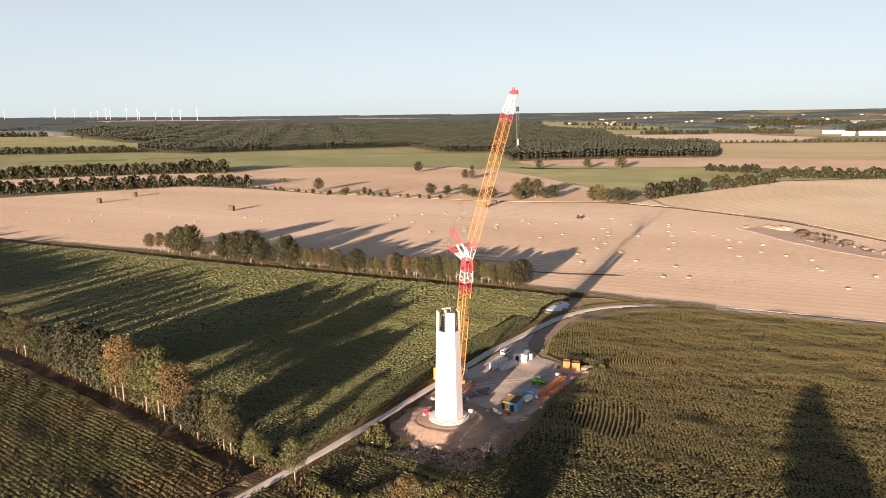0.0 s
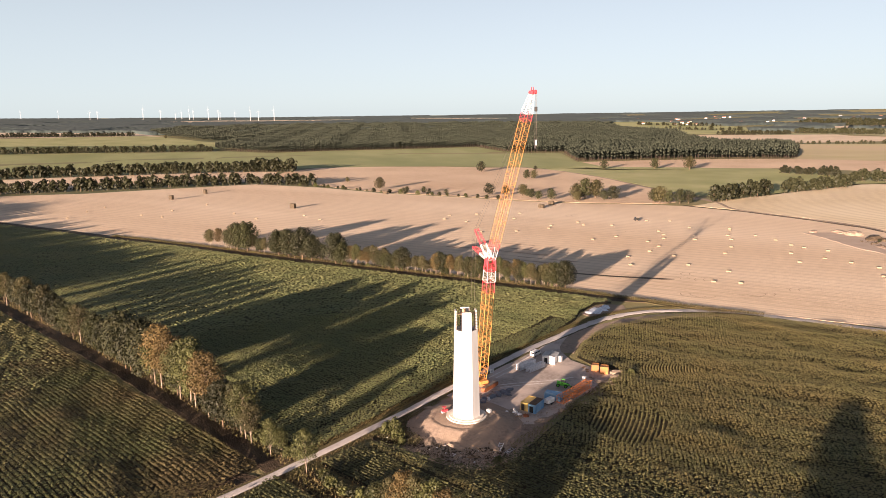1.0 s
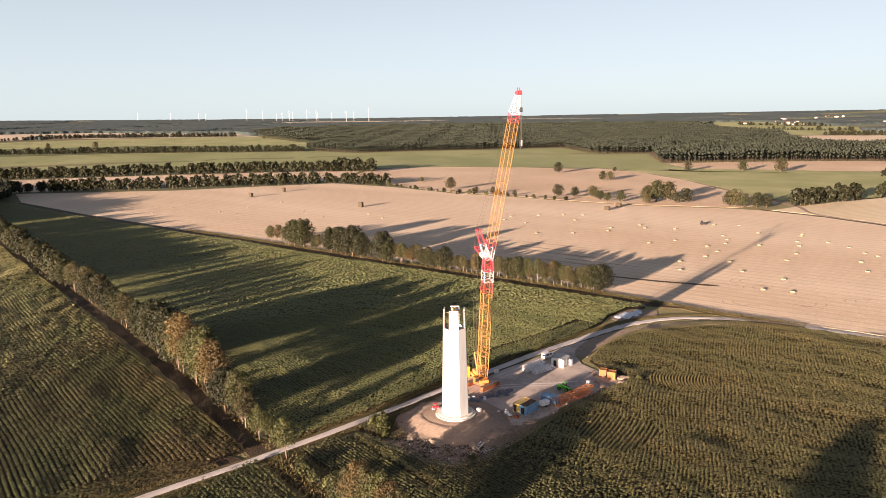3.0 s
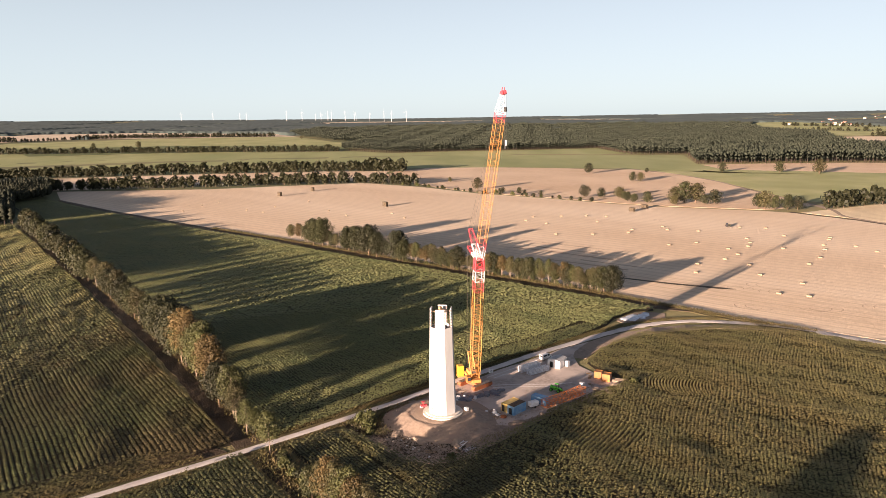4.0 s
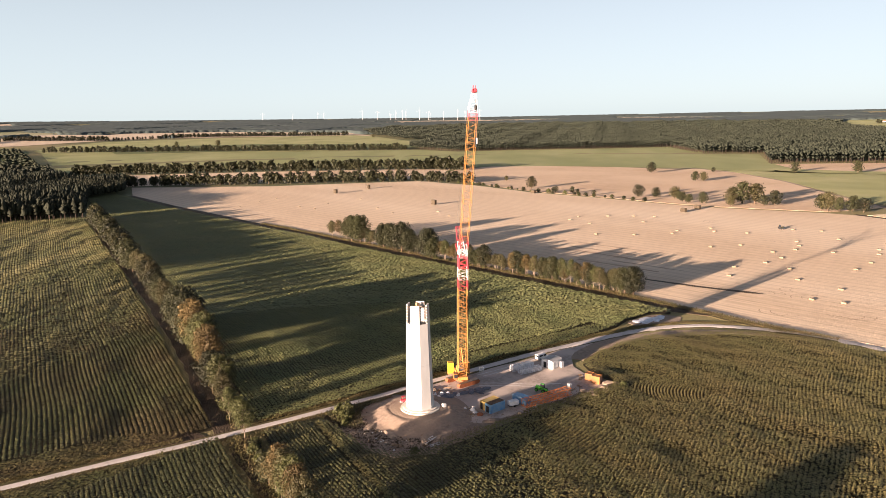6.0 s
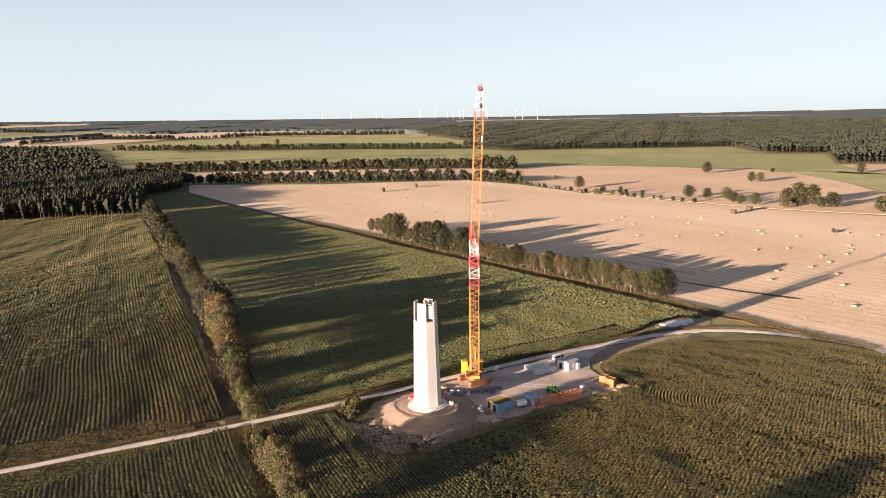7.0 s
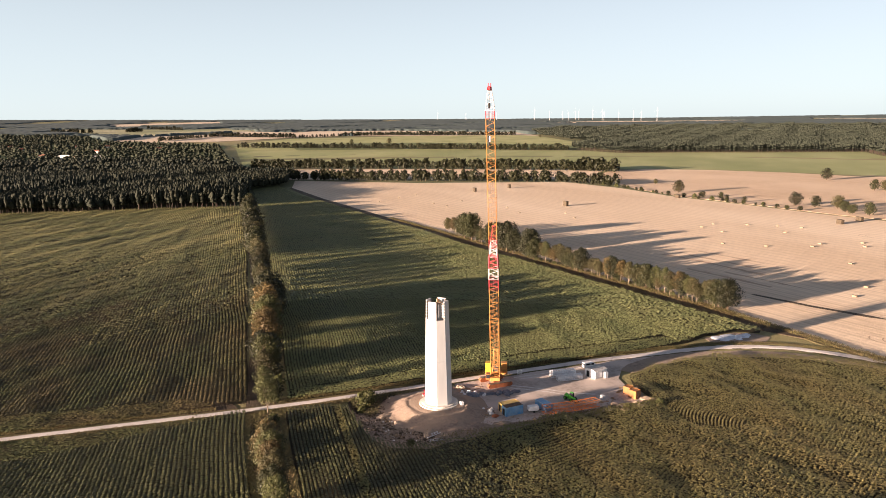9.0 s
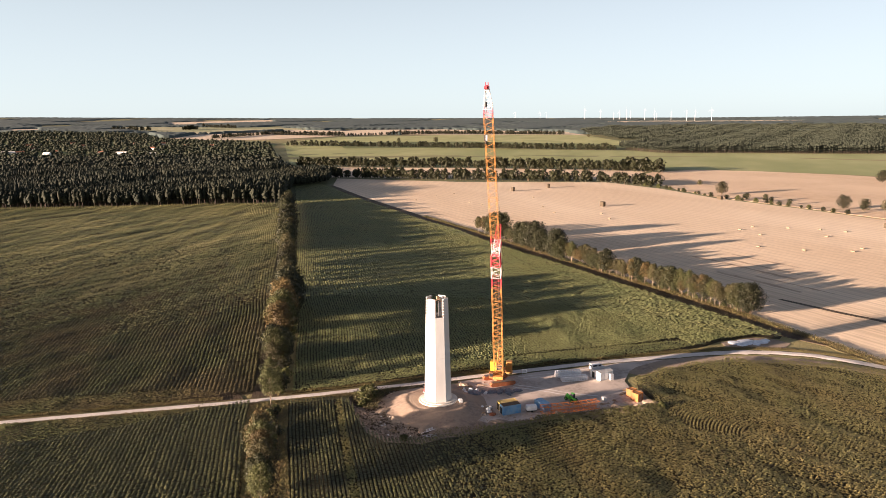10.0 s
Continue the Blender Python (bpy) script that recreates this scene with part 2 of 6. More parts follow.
M["grey"] = material("grey_plastic_sheet", (0.2, 0.21, 0.24), (0.12, 0.125, 0.145), 1.5, rough=0.55, bump=0.05)
M["black"] = material("black_rubber", (0.02, 0.02, 0.022), (0.035, 0.033, 0.03), 4, rough=0.7)
M["glass_dark"] = material("vehicle_glass", (0.02, 0.025, 0.03), (0.03, 0.03, 0.035), 1, rough=0.08)
M["blue"] = material("blue_paint", (0.12, 0.36, 0.6), (0.09, 0.26, 0.46), 1.0, rough=0.5, third=(0.26, 0.4, 0.52), third_scale=0.6)
M["green"] = material("green_paint", (0.08, 0.42, 0.05), (0.06, 0.34, 0.04), 1.0, rough=0.45)
M["rust"] = material("oxide_red_steel", (0.36, 0.12, 0.05), (0.26, 0.085, 0.04), 1.5, rough=0.7)
M["brown"] = material("brown_tarpaulin", (0.16, 0.1, 0.06), (0.1, 0.065, 0.045), 1.2, bump=0.04)
M["straw"] = material("straw", (0.3, 0.23, 0.155), (0.22, 0.165, 0.105), 3, bump=0.05, bump_scale=9, random_by=0.12)
M["straw_dark"] = material("weathered_straw", (0.09, 0.07, 0.045), (0.06, 0.045, 0.03), 2, bump=0.05, bump_scale=6)
M["wood"] = material("timber", (0.35, 0.24, 0.14), (0.26, 0.17, 0.1), 1.5, bump=0.01)
M["sheet"] = material("pale_blue_film", (0.68, 0.72, 0.77), (0.5, 0.54, 0.6), 0.8, rough=0.35, bump=0.1)
M["roof"] = material("roof_tile", (0.3, 0.13, 0.08), (0.22, 0.1, 0.07), 0.6)
M["wall"] = material("render_wall", (0.75, 0.72, 0.66), (0.66, 0.62, 0.56), 0.4)

# ---- mesh helpers ----
def mesh_from(name, verts, faces, mat):
    """A mesh from numpy arrays; faces is one n x 3 or n x 4 array."""
    verts, faces = np.asarray(verts, np.float32), np.asarray(faces, np.int32)
    me = bpy.data.meshes.new(name)
    me.vertices.add(len(verts))
    me.vertices.foreach_set("co", verts.ravel())
    k = faces.shape[1]
    me.loops.add(faces.size)
    me.loops.foreach_set("vertex_index", faces.ravel())
    me.polygons.add(len(faces))
    me.polygons.foreach_set("loop_start", np.arange(0, faces.size, k, dtype=np.int32))
    me.update(calc_edges=True)
    me.materials.append(mat)
    return me


def part(name, bm, mat, parent=None, label=""):
    """Links a bmesh as one mesh object under a thing or a part."""
    me = bpy.data.meshes.new(name)
    bmesh.ops.recalc_face_normals(bm, faces=bm.faces)
    bm.to_mesh(me)
    bm.free()
    me.materials.append(mat)
    ob = new(name, me)
    ob.parent = parent
    return tagged(ob, label)


def empty(name, m, label, category, group="", kind=""):
    ob = new(name)
    ob.matrix_basis = m
    return tagged(ob, label, category, group, kind)


def add_box(bm, size, at=(0, 0, 0), turn=None, bevel=0.0, taper=1.0):
    """A box of that size, its base centre at 'at'."""
    made = bmesh.ops.create_cube(bm, size=1.0)["verts"]
    for v in made:
        k = taper if v.co.z > 0 else 1.0
        v.co = Vector((v.co.x * size[0] * k, v.co.y * size[1] * k, (v.co.z + 0.5) * size[2]))
    if bevel:
        edges = list({e for v in made for e in v.link_edges})
        made = bmesh.ops.bevel(bm, geom=edges, offset=bevel, segments=2, affect="EDGES", profile=0.5)["verts"]
    m = Matrix.Translation(at) @ (turn or Matrix.Identity(4))
    bmesh.ops.transform(bm, matrix=m, verts=made)
    return made


def add_bar(bm, a, b, r, sides=4, r2=None):
    """A bar from a to b."""
    a, b = Vector(a), Vector(b)
    q = (b - a).to_track_quat("Z", "Y").to_matrix()
    rings = []
    for p, rr in ((a, r), (b, r if r2 is None else r2)):
        rings.append([bm.verts.new(p + q @ Vector((rr * math.cos(t), rr * math.sin(t), 0))) for t in [2 * math.pi * (i + 0.5) / sides for i in range(sides)]])
    for i in range(sides):
        j = (i + 1) % sides
        bm.faces.new((rings[0][i], rings[0][j], rings[1][j], rings[1][i]))
    bm.faces.new(rings[0][::-1])
    bm.faces.new(rings[1])


def add_cylinder(bm, r, h, at, turn=None, sides=16, r2=None):
    made = bmesh.ops.create_cone(bm, cap_ends=True, segments=sides, radius1=r, radius2=r if r2 is None else r2, depth=h)["verts"]
    bmesh.ops.transform(bm, matrix=Matrix.Translation(at) @ (turn or Matrix.Identity(4)) @ Matrix.Translation((0, 0, h / 2)), verts=made)


def inside(px, py, poly):
    """Which points lie inside a polygon."""
    res = np.zeros(len(px), bool)
    for (x0, y0), (x1, y1) in zip(poly, poly[1:] + poly[:1]):
        cross = (y0 > py) != (y1 > py)
        res ^= cross & (px < (x1 - x0) * (py - y0) / ((y1 - y0) or 1e-9) + x0)
    return res


def lift(x, y):
    """The height of the land: level near by; far off it draws the plain out to the horizon in gently rising steps."""
    r = np.minimum(np.hypot(x, y), 4880.0)
    true = 1500 - 3400 * np.log(1 - np.clip((r - 1500) / 3400, 0, 0.9999))
    top = np.interp(np.degrees(np.arctan2(y, x)), [60, 88, 110, 140, 160, 175, 192, 230], [92, 90, 82, 80, 94, 107, 124, 116], period=360)
    rise = np.clip(1 - 1500 / true, 0, 1) ** 1.5 * 1.219
    return np.where(r < 1500, 0.0, 85 * (1 - r / true) + r * rise * (top - 51.7) / 4750)


def smooth(points, n=6):
    """A rounder polyline through the points."""
    p = [Vector((*q, 0)) for q in points]
    p = [2 * p[0] - p[1], *p, 2 * p[-1] - p[-2]]
    res = []
    for a, b, c, d in zip(p, p[1:], p[2:], p[3:]):
        for i in range(n):
            t = i / n
            res.append(0.5 * (2 * b + (c - a) * t + (2 * a - 5 * b + 4 * c - d) * t * t + (3 * b - a - 3 * c + d) * t ** 3))
    return [(v.x, v.y) for v in res] + [tuple(points[-1])]


CLEARINGS = []


def sheet(name, poly, z, mat, label, category="field", rough=0.0, kind="structure"):
    """A flat piece of land with a slightly uneven outline, as a thin slab."""
    if max(math.hypot(x, y) for x, y in poly) > 1900:
        CLEARINGS.append(poly)
    bm = bmesh.new()
    rng = random.Random(len(name) * 7 + int(abs(poly[0][0])))
    pts = []
    for (x0, y0), (x1, y1) in zip(poly, poly[1:] + poly[:1]):
        d = math.hypot(x1 - x0, y1 - y0)
        k = max(1, int(d / 6)) if rough else 1
        for i in range(k):
            pts.append((x0 + (x1 - x0) * i / k + rng.uniform(-rough, rough), y0 + (y1 - y0) * i / k + rng.uniform(-rough, rough)))
    top = [bm.verts.new((x, y, z + float(lift(x, y)))) for x, y in pts]
    low = [bm.verts.new((x, y, z - 0.3 + float(lift(x, y)))) for x, y in pts]
    face = bm.faces.new(top)
    for i in range(len(pts)):
        j = (i + 1) % len(pts)
        bm.faces.new((top[i], low[i], low[j], top[j]))
    made = bmesh.ops.triangulate(bm, faces=[face])["faces"]
    if max(math.hypot(x, y) for x, y in pts) > 1500:
        # follow the far land
        for _ in range(3):
            edges = [e for e in {e for f in bm.faces for e in f.edges} if e.calc_length() > 90]
            bmesh.ops.subdivide_edges(bm, edges=edges, cuts=1)
            bmesh.ops.triangulate(bm, faces=bm.faces[:])
        bm.verts.ensure_lookup_table()
        for v in bm.verts:
            v.co.z = z + float(lift(v.co.x, v.co.y)) - (0.3 if v in low else 0.0)
    return tagged(part(name, bm, mat), label, category, kind=kind)


def ribbon(name, line, widths, z, mat, label, category="road", rough=0.0, crown=0.0, drop=0.25):
    """A strip of land along a line."""
    rng = random.Random(5)
    bm = bmesh.new()
    rows = []
    n = len(line)
    for i, (x, y) in enumerate(line):
        a, b = line[max(0, i - 1)], line[min(n - 1, i + 1)]
        d = Vector((b[0] - a[0], b[1] - a[1])).normalized()
        w = widths if isinstance(widths, (int, float)) else np.interp(i / (n - 1), *widths)
        row = []
        for s in (-1, -0.45, 0, 0.45, 1):
            o = s * w / 2 + (rng.uniform(-rough, rough) if abs(s) == 1 else 0)
            row.append(bm.verts.new((x + d.y * o, y - d.x * o, z + crown * (1 - s * s) + (rng.uniform(-0.02, 0.02) if crown else 0) - (drop if abs(s) == 1 else 0))))
        rows.append(row)
    for r0, r1 in zip(rows, rows[1:]):
        for i in range(4):
            bm.faces.new((r0[i], r1[i], r1[i + 1], r0[i + 1]))
    return tagged(part(name, bm, mat), label, category, kind="structure")

# ---- land ----
def land():
    ang = np.linspace(0, 2 * math.pi, 145)[:-1]
    rad = np.array([0, 60, 150, 300, 600, 1000, 1500, 1650, 1800, *np.arange(1900, 4700, 70), 4750])
    verts = [(0, 0, -0.05)]
    for r in rad[1:]:
        x, y = r * np.cos(ang), r * np.sin(ang)
        verts += list(zip(x, y, lift(x, y) - 0.05))
    n, quads = len(ang), []
    for k in range(len(rad) - 2):
        for i in range(n):
            j = (i + 1) % n
            a, b = 1 + k * n, 1 + (k + 1) * n
            quads.append((a + i, b + i, b + j, a + j))
    fan = [(0, 0, 1 + i, 1 + (i + 1) % n) for i in range(n)]
    bm = bmesh.new()
    vs = [bm.verts.new(v) for v in verts]
    for q in quads:
        bm.faces.new([vs[i] for i in q])
    for q in fan:
        bm.faces.new([vs[i] for i in q[1:]])
    return tagged(part("ground", bm, M["ground"]), "flat farmland of pale green and tan fields reaching the horizon", "ground", kind="structure")


land()
ROAD_LINE = smooth([(-142, -162), (-126, -20), (-120, 38), (-116, 75), (-112, 110), (-109.4, 150), (-109, 172), (-108, 200), (-107, 221), (-105, 238), (-103, 256),
                    (-99, 276), (-90, 293), (-80, 302), (-67, 310), (-47, 316), (-16, 319), (18, 322), (92, 329), (266, 346)])
STUBBLE = [(-927, 271), (-817, 247), (-663, 255), (-552, 262), (-452, 274), (-398, 283), (-338, 285), (-262, 296), (-204, 303), (-148, 310), (-95, 312), (-67, 315), (-16, 323), (92, 333), (266, 350),
           (267, 431), (25, 532), (-36, 595), (-79, 617), (-130, 639), (-183, 650), (-207, 646), (-285, 616), (-341, 607), (-406, 603), (-502, 592), (-607, 600), (-710, 588), (-749, 516), (-798, 413)]
sheet("stubble_field", STUBBLE, 0.10, M["stubble"], "broad harvested stubble field, pale tan with fine straw rows", rough=0.4)
sheet("stubble_field", [(-721, 599), (-659, 632), (-584, 609), (-502, 599), (-406, 610), (-341, 613), (-285, 623), (-207, 656), (-187, 716), (-208, 732), (-358, 878), (-463, 954), (-550, 994), (-592, 967), (-677, 949),
      (-775, 898), (-848, 832), (-834, 745)], 0.07, M["stubble_far"], "second harvested field behind the hedge, pinkish tan", rough=0.8)
sheet("stubble_field", [(-178, 656), (-130, 647), (-79, 626), (-36, 603), (25, 541), (267, 439), (438, 730), (317, 1111), (38, 1036), (-73, 943), (-153, 744)], 0.07, M["stubble_right"],
      "golden harvested field on a slight rise with dark wheel tracks", rough=0.8)
sheet("meadow", [(-848, 837), (-776, 903), (-678, 955), (-571, 1000), (-417, 1018), (-317, 1066), (-190, 1120), (-352, 1313), (-447, 1236), (-532, 1154), (-689, 1400), (-775, 1346), (-996, 1530), (-1097, 1385), (-1230, 1232), (-1300, 1107),
      (-1448, 1102), (-1670, 873), (-1929, 624), (-2230, 323), (-1278, 240), (-1092, 504), (-921, 731)], 0.03, M["meadow"], "long flat green meadow in front of the pine wood", rough=1)
sheet("meadow", [(-550, 1005), (-464, 961), (-358, 883), (-208, 740), (-156, 750), (-79, 949), (38, 1044), (-63, 1064), (-190, 1109), (-317, 1055), (-417, 1011)], 0.05, M["meadow_dry"], "yellow-green meadow with lone trees", rough=0.8)
sheet("stubble_field", [(-439, 1063), (-307, 1094), (-175, 1165), (85, 1120), (276, 1166), (357, 1622), (-218, 1396), (-352, 1319), (-447, 1236), (-521, 1148)], 0.06, M["stubble_far"], "strip of reddish tan field before the wood", rough=1)
sheet("stubble_field", [(-972, 233), (-1210, 255), (-1059, 506), (-912, 711), (-845, 739), (-734, 629), (-829, 501), (-902, 362)], 0.06, M["stubble"], "narrow harvested strip between two hedgerows", rough=1)
sheet("meadow", [(-2256, 309), (-2490, 420), (-2655, 572), (-2655, 1000), (-2474, 1498), (-2214, 1451), (-1960, 1377), (-1794, 1355), (-1543, 1102), (-1657, 859), (-1839, 591), (-1915, 444), (-2005, 327)], 0.5, M["meadow_dry"],
      "pale green field beyond the hedgerows")
sheet("meadow", [(-2307, 504), (-2119, 937), (-1769, 1222), (-1592, 1202), (-1518, 1090), (-1769, 792), (-1921, 460)], 0.9, M["meadow_deep"], "strip of deeper green crop in the pale field")
sheet("stubble_field", [(-2737, -51), (-3040, 34), (-3176, 331), (-3427, 484), (-3217, 702), (-3307, 796), (-3196, 1177), (-2685, 1572), (-2307, 1481), (-2435, 1465), (-2704, 1015), (-2807, 814), (-2749, 589), (-2580, 308), (-2566, 109)], 0.8, M["sand"],
      "distant tan field behind the hedgerows")
sheet("meadow", [(-3809, -369), (-3718, 400), (-3452, 598), (-3365, 477), (-3204, 234), (-3042, 23), (-3167, -95), (-3460, -305)], 0.8, M["sand_green"], "distant beige meadow beyond the village")
sheet("stubble_field", [(-4311, -143), (-4436, 123), (-4562, 475), (-4334, 463), (-4171, 121), (-4052, -121)], 0.8, M["sand"], "thin distant tan field near the horizon")
sheet("stubble_field", [(-3534, -799), (-3636, -667), (-3476, -630), (-3333, -750)], 0.8, M["sand"], "small distant pale field beside the village")
sheet("stubble_field", [(-3680, 2222), (-3573, 2624), (-3236, 2988), (-3008, 3199), (-2908, 3092), (-3104, 2865), (-3409, 2503), (-3532, 2286)], 0.8, M["sand"], "thin pale clearing in the woods below the wind turbines")
sheet("stubble_field", [(-2773, 3472), (-2444, 3608), (-2123, 3636), (-2066, 3537), (-2682, 3357)], 0.8, M["sand"], "thin pale clearing in the far woods")
sheet("stubble_field", [(-682, 2296), (-639, 2343), (-499, 2368), (-287, 2436), (-247, 2370), (-90, 2292), (-122, 2107), (-274, 1990), (-400, 1903), (-469, 1776), (-543, 1924)], 0.6, M["sand"], "distant pale tan field behind the wood")
sheet("meadow", [(-1395, 3362), (-1290, 3447), (-977, 3281), (-660, 2914), (-559, 2557), (-650, 2380), (-723, 2367), (-852, 2511), (-997, 2574), (-1236, 2948)], 0.6, M["meadow_dry"], "distant pale green pasture behind the wood")
sheet("meadow", [(-568, 2598), (-399, 2498), (-439, 2743), (-341, 2885), (-165, 2801), (39, 2684), (320, 2762), (300, 2406), (-48, 2297), (-254, 2440), (-499, 2368)], 0.5, M["sand_green"], "distant beige-green field with belts of trees")
sheet("stubble_field", [(-404, 3027), (-222, 3075), (-30, 3020), (-28, 2887), (-210, 2911), (-381, 2883)], 0.8, M["sand"], "thin distant tan field before the town")
sheet("stubble_field", [(-246, 3389), (-80, 3538), (106, 3617), (102, 3453), (-74, 3319), (-229, 3227)], 0.8, M["sand"], "thin distant pale field beside the town")
sheet("meadow", [(-296, 1825), (-400, 1880), (-135, 1980), (65, 2060), (420, 2150), (420, 1500), (49, 1427), (-95, 1388), (-221, 1374), (-251, 1604)], 0.3, M["olive_field"], "wide olive-tan harvested meadow beyond the pine wood's end")
sheet("meadow", [(-3000, -2200), (-2500, -900), (-1950, -420), (-1850, -150), (-1800, 60), (-1840, 240), (-2250, 300), (-2700, -60), (-3150, -160), (-3300, -700), (-3700, -1500)], 0.3, M["meadow_deep"], "gardens and grass of a distant village")

VERGE = [(-483, 269), (-398, 279), (-262, 292), (-148, 305), (-95, 308), (-67, 308), (-46, 314), (-46, 317), (-67, 314), (-148, 311), (-262, 298), (-398, 284), (-483, 274)]
sheet("verge", VERGE, 0.13, M["grass"], "grassy strip along the field ditch", "verge", 0.4)
# level strip; the shadow in the field ditch is given by its dark colour
sheet("soil_strip", [(-814, 243), (-663, 244), (-452, 263), (-398, 272), (-338, 274), (-262, 284), (-204, 290), (-148, 297), (-108, 303), (-95, 308), (-95, 309.5), (-148, 309), (-204, 303), (-262, 296), (-338, 286), (-398, 284), (-452, 275), (-663, 255), (-814, 247)],
      0.16, M["soil"], "flat dark strip for the shadowed field ditch between corn and stubble", "ditch", 0.3)
sheet("soil_strip", [(-153, 342), (-126, 348), (-103, 356), (-98, 360), (-104, 359), (-127, 351), (-153, 344)], 0.16, M["soil"], "short dark ditch cut into the stubble", "ditch", 0.2)
sheet("soil_strip", [(-186, 656), (-130, 642), (-79, 620), (-36, 598), (25, 535), (205, 451), (205, 447), (25, 531), (-37, 593), (-80, 616), (-130, 637), (-186, 650)], 0.17, M["soil"], "dark ditch between two harvested fields", "ditch", 0.5)
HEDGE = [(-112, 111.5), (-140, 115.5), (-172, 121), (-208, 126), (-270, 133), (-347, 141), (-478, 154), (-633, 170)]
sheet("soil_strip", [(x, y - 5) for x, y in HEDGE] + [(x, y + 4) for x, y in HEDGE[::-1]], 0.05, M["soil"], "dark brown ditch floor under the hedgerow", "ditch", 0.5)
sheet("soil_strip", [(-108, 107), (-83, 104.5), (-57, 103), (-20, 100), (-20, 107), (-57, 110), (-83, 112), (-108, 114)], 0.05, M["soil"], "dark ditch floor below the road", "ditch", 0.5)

CORN_A = [(-114, 119), (-172, 127), (-270, 139), (-347, 147), (-478, 161), (-633, 178), (-813, 198), (-835, 233), (-663, 244), (-452, 263), (-398, 272), (-337, 274), (-262, 284), (-204, 290), (-148, 297), (-109, 302), (-107, 299),
          (-112, 292), (-112, 276), (-109, 266), (-108, 243), (-111, 208), (-113, 172), (-113, 150)]
CORN_B = [(-88.5, 224), (-93, 239), (-94, 254), (-91, 267), (-84, 281), (-76, 293), (-63, 303), (-41, 309), (-16, 313), (25, 317), (25, 165), (-5, 140), (-22, 109), (-57, 112), (-83, 114.5), (-107, 117), (-105, 131), (-101, 134.5),
          (-90, 134.5), (-80, 135), (-73, 138), (-69.5, 147), (-69.5, 158), (-71, 180), (-70, 200), (-67.5, 214), (-71, 219.5), (-81.5, 220.5)]
CORN_C = [(-118, 108), (-172, 114), (-270, 126), (-347, 135), (-478, 148), (-626, 162), (-649, 109), (-670, 0), (-696, -104), (-700, -125), (-564, -90), (-209, 2), (-124, 30), (-119.5, 70)]
CORN_D = [(-110.5, 106), (-83, 103), (-57, 101.5), (-22, 98), (-22, 60), (-80, 35), (-116.5, 38), (-113.5, 70)]
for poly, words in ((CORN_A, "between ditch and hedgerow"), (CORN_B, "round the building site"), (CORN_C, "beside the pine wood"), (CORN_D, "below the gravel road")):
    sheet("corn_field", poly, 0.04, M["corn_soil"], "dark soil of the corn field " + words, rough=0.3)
ribbon("meadow_margin", smooth([(-545, 1004), (-480, 1034), (-461, 1050), (-394, 1056), (-313, 1086), (-263, 1097), (-195, 1120)]), 46, 0.16, M["meadow_dry"], "pale grass strip between meadow and field", "meadow", rough=1.0, drop=0.0)
ribbon("farm_track", smooth([(-590, 1000), (-520, 985), (-463, 955), (-405, 915), (-358, 878), (-280, 800), (-205, 732), (-165, 690), (-140, 652), (-79, 623), (-36, 600), (25, 537), (205, 452)]), 5.0, 0.2, M["dirt"], "brown field track beside a ditch", "track", rough=0.8)
ribbon("verge", ROAD_LINE, ([0, 0.3, 0.42, 0.5, 0.62, 1], [8.5, 8.5, 7.5, 7.5, 7.6, 7.4]), 0.06, M["grass"], "rough grass verge along the gravel road", "verge", rough=0.8)
sheet("soil_strip", [(-118.5, 78), (-116, 92), (-114.5, 104), (-119, 103), (-124, 99), (-125, 88)], 0.12, M["soil"], "dark brown bare patch beside the road", "earth", 0.5)
ribbon("road", ROAD_LINE, ([0, 0.3, 0.42, 0.5, 0.62, 1], [3.6, 3.8, 4.6, 5.0, 5.4, 5.6]), 0.14, M["road"], "pale gravel farm road with worn wheel tracks", rough=0.25, crown=0.05)
sheet("soil_strip", [(-102, 229), (-102, 243), (-100, 258), (-94, 276), (-87, 288), (-77, 298), (-61, 306), (-63, 303), (-76, 293), (-85, 280), (-92, 266), (-95, 254), (-94, 239), (-91, 228), (-97, 224)], 0.11, M["dirt"],
      "brown bare strip inside the bend of the road", "verge", 0.4)
PAD = [(-106, 170), (-105.5, 198), (-104, 222), (-103.6, 234), (-102, 244), (-101, 240), (-99, 231), (-96, 227), (-89, 220), (-83, 218.5), (-71, 216), (-69, 205), (-70.5, 195), (-72, 182), (-74, 168), (-80, 163), (-95, 168)]
sheet("pavement", PAD, 0.12, M["pad"], "levelled grey crushed-stone crane pad", "crane pad", 0.4)
sheet("dirt_margin", [(-107, 136), (-101, 134), (-90, 133.8), (-80, 134.2), (-72.5, 137.5), (-68.5, 147), (-69, 165), (-70, 185), (-69, 205), (-67.5, 217), (-81, 221), (-81, 202), (-90, 172), (-105, 170), (-107, 150)], 0.08, M["dirt"],
      "rough brown dug-over earth round the site", "earth", 0.7)

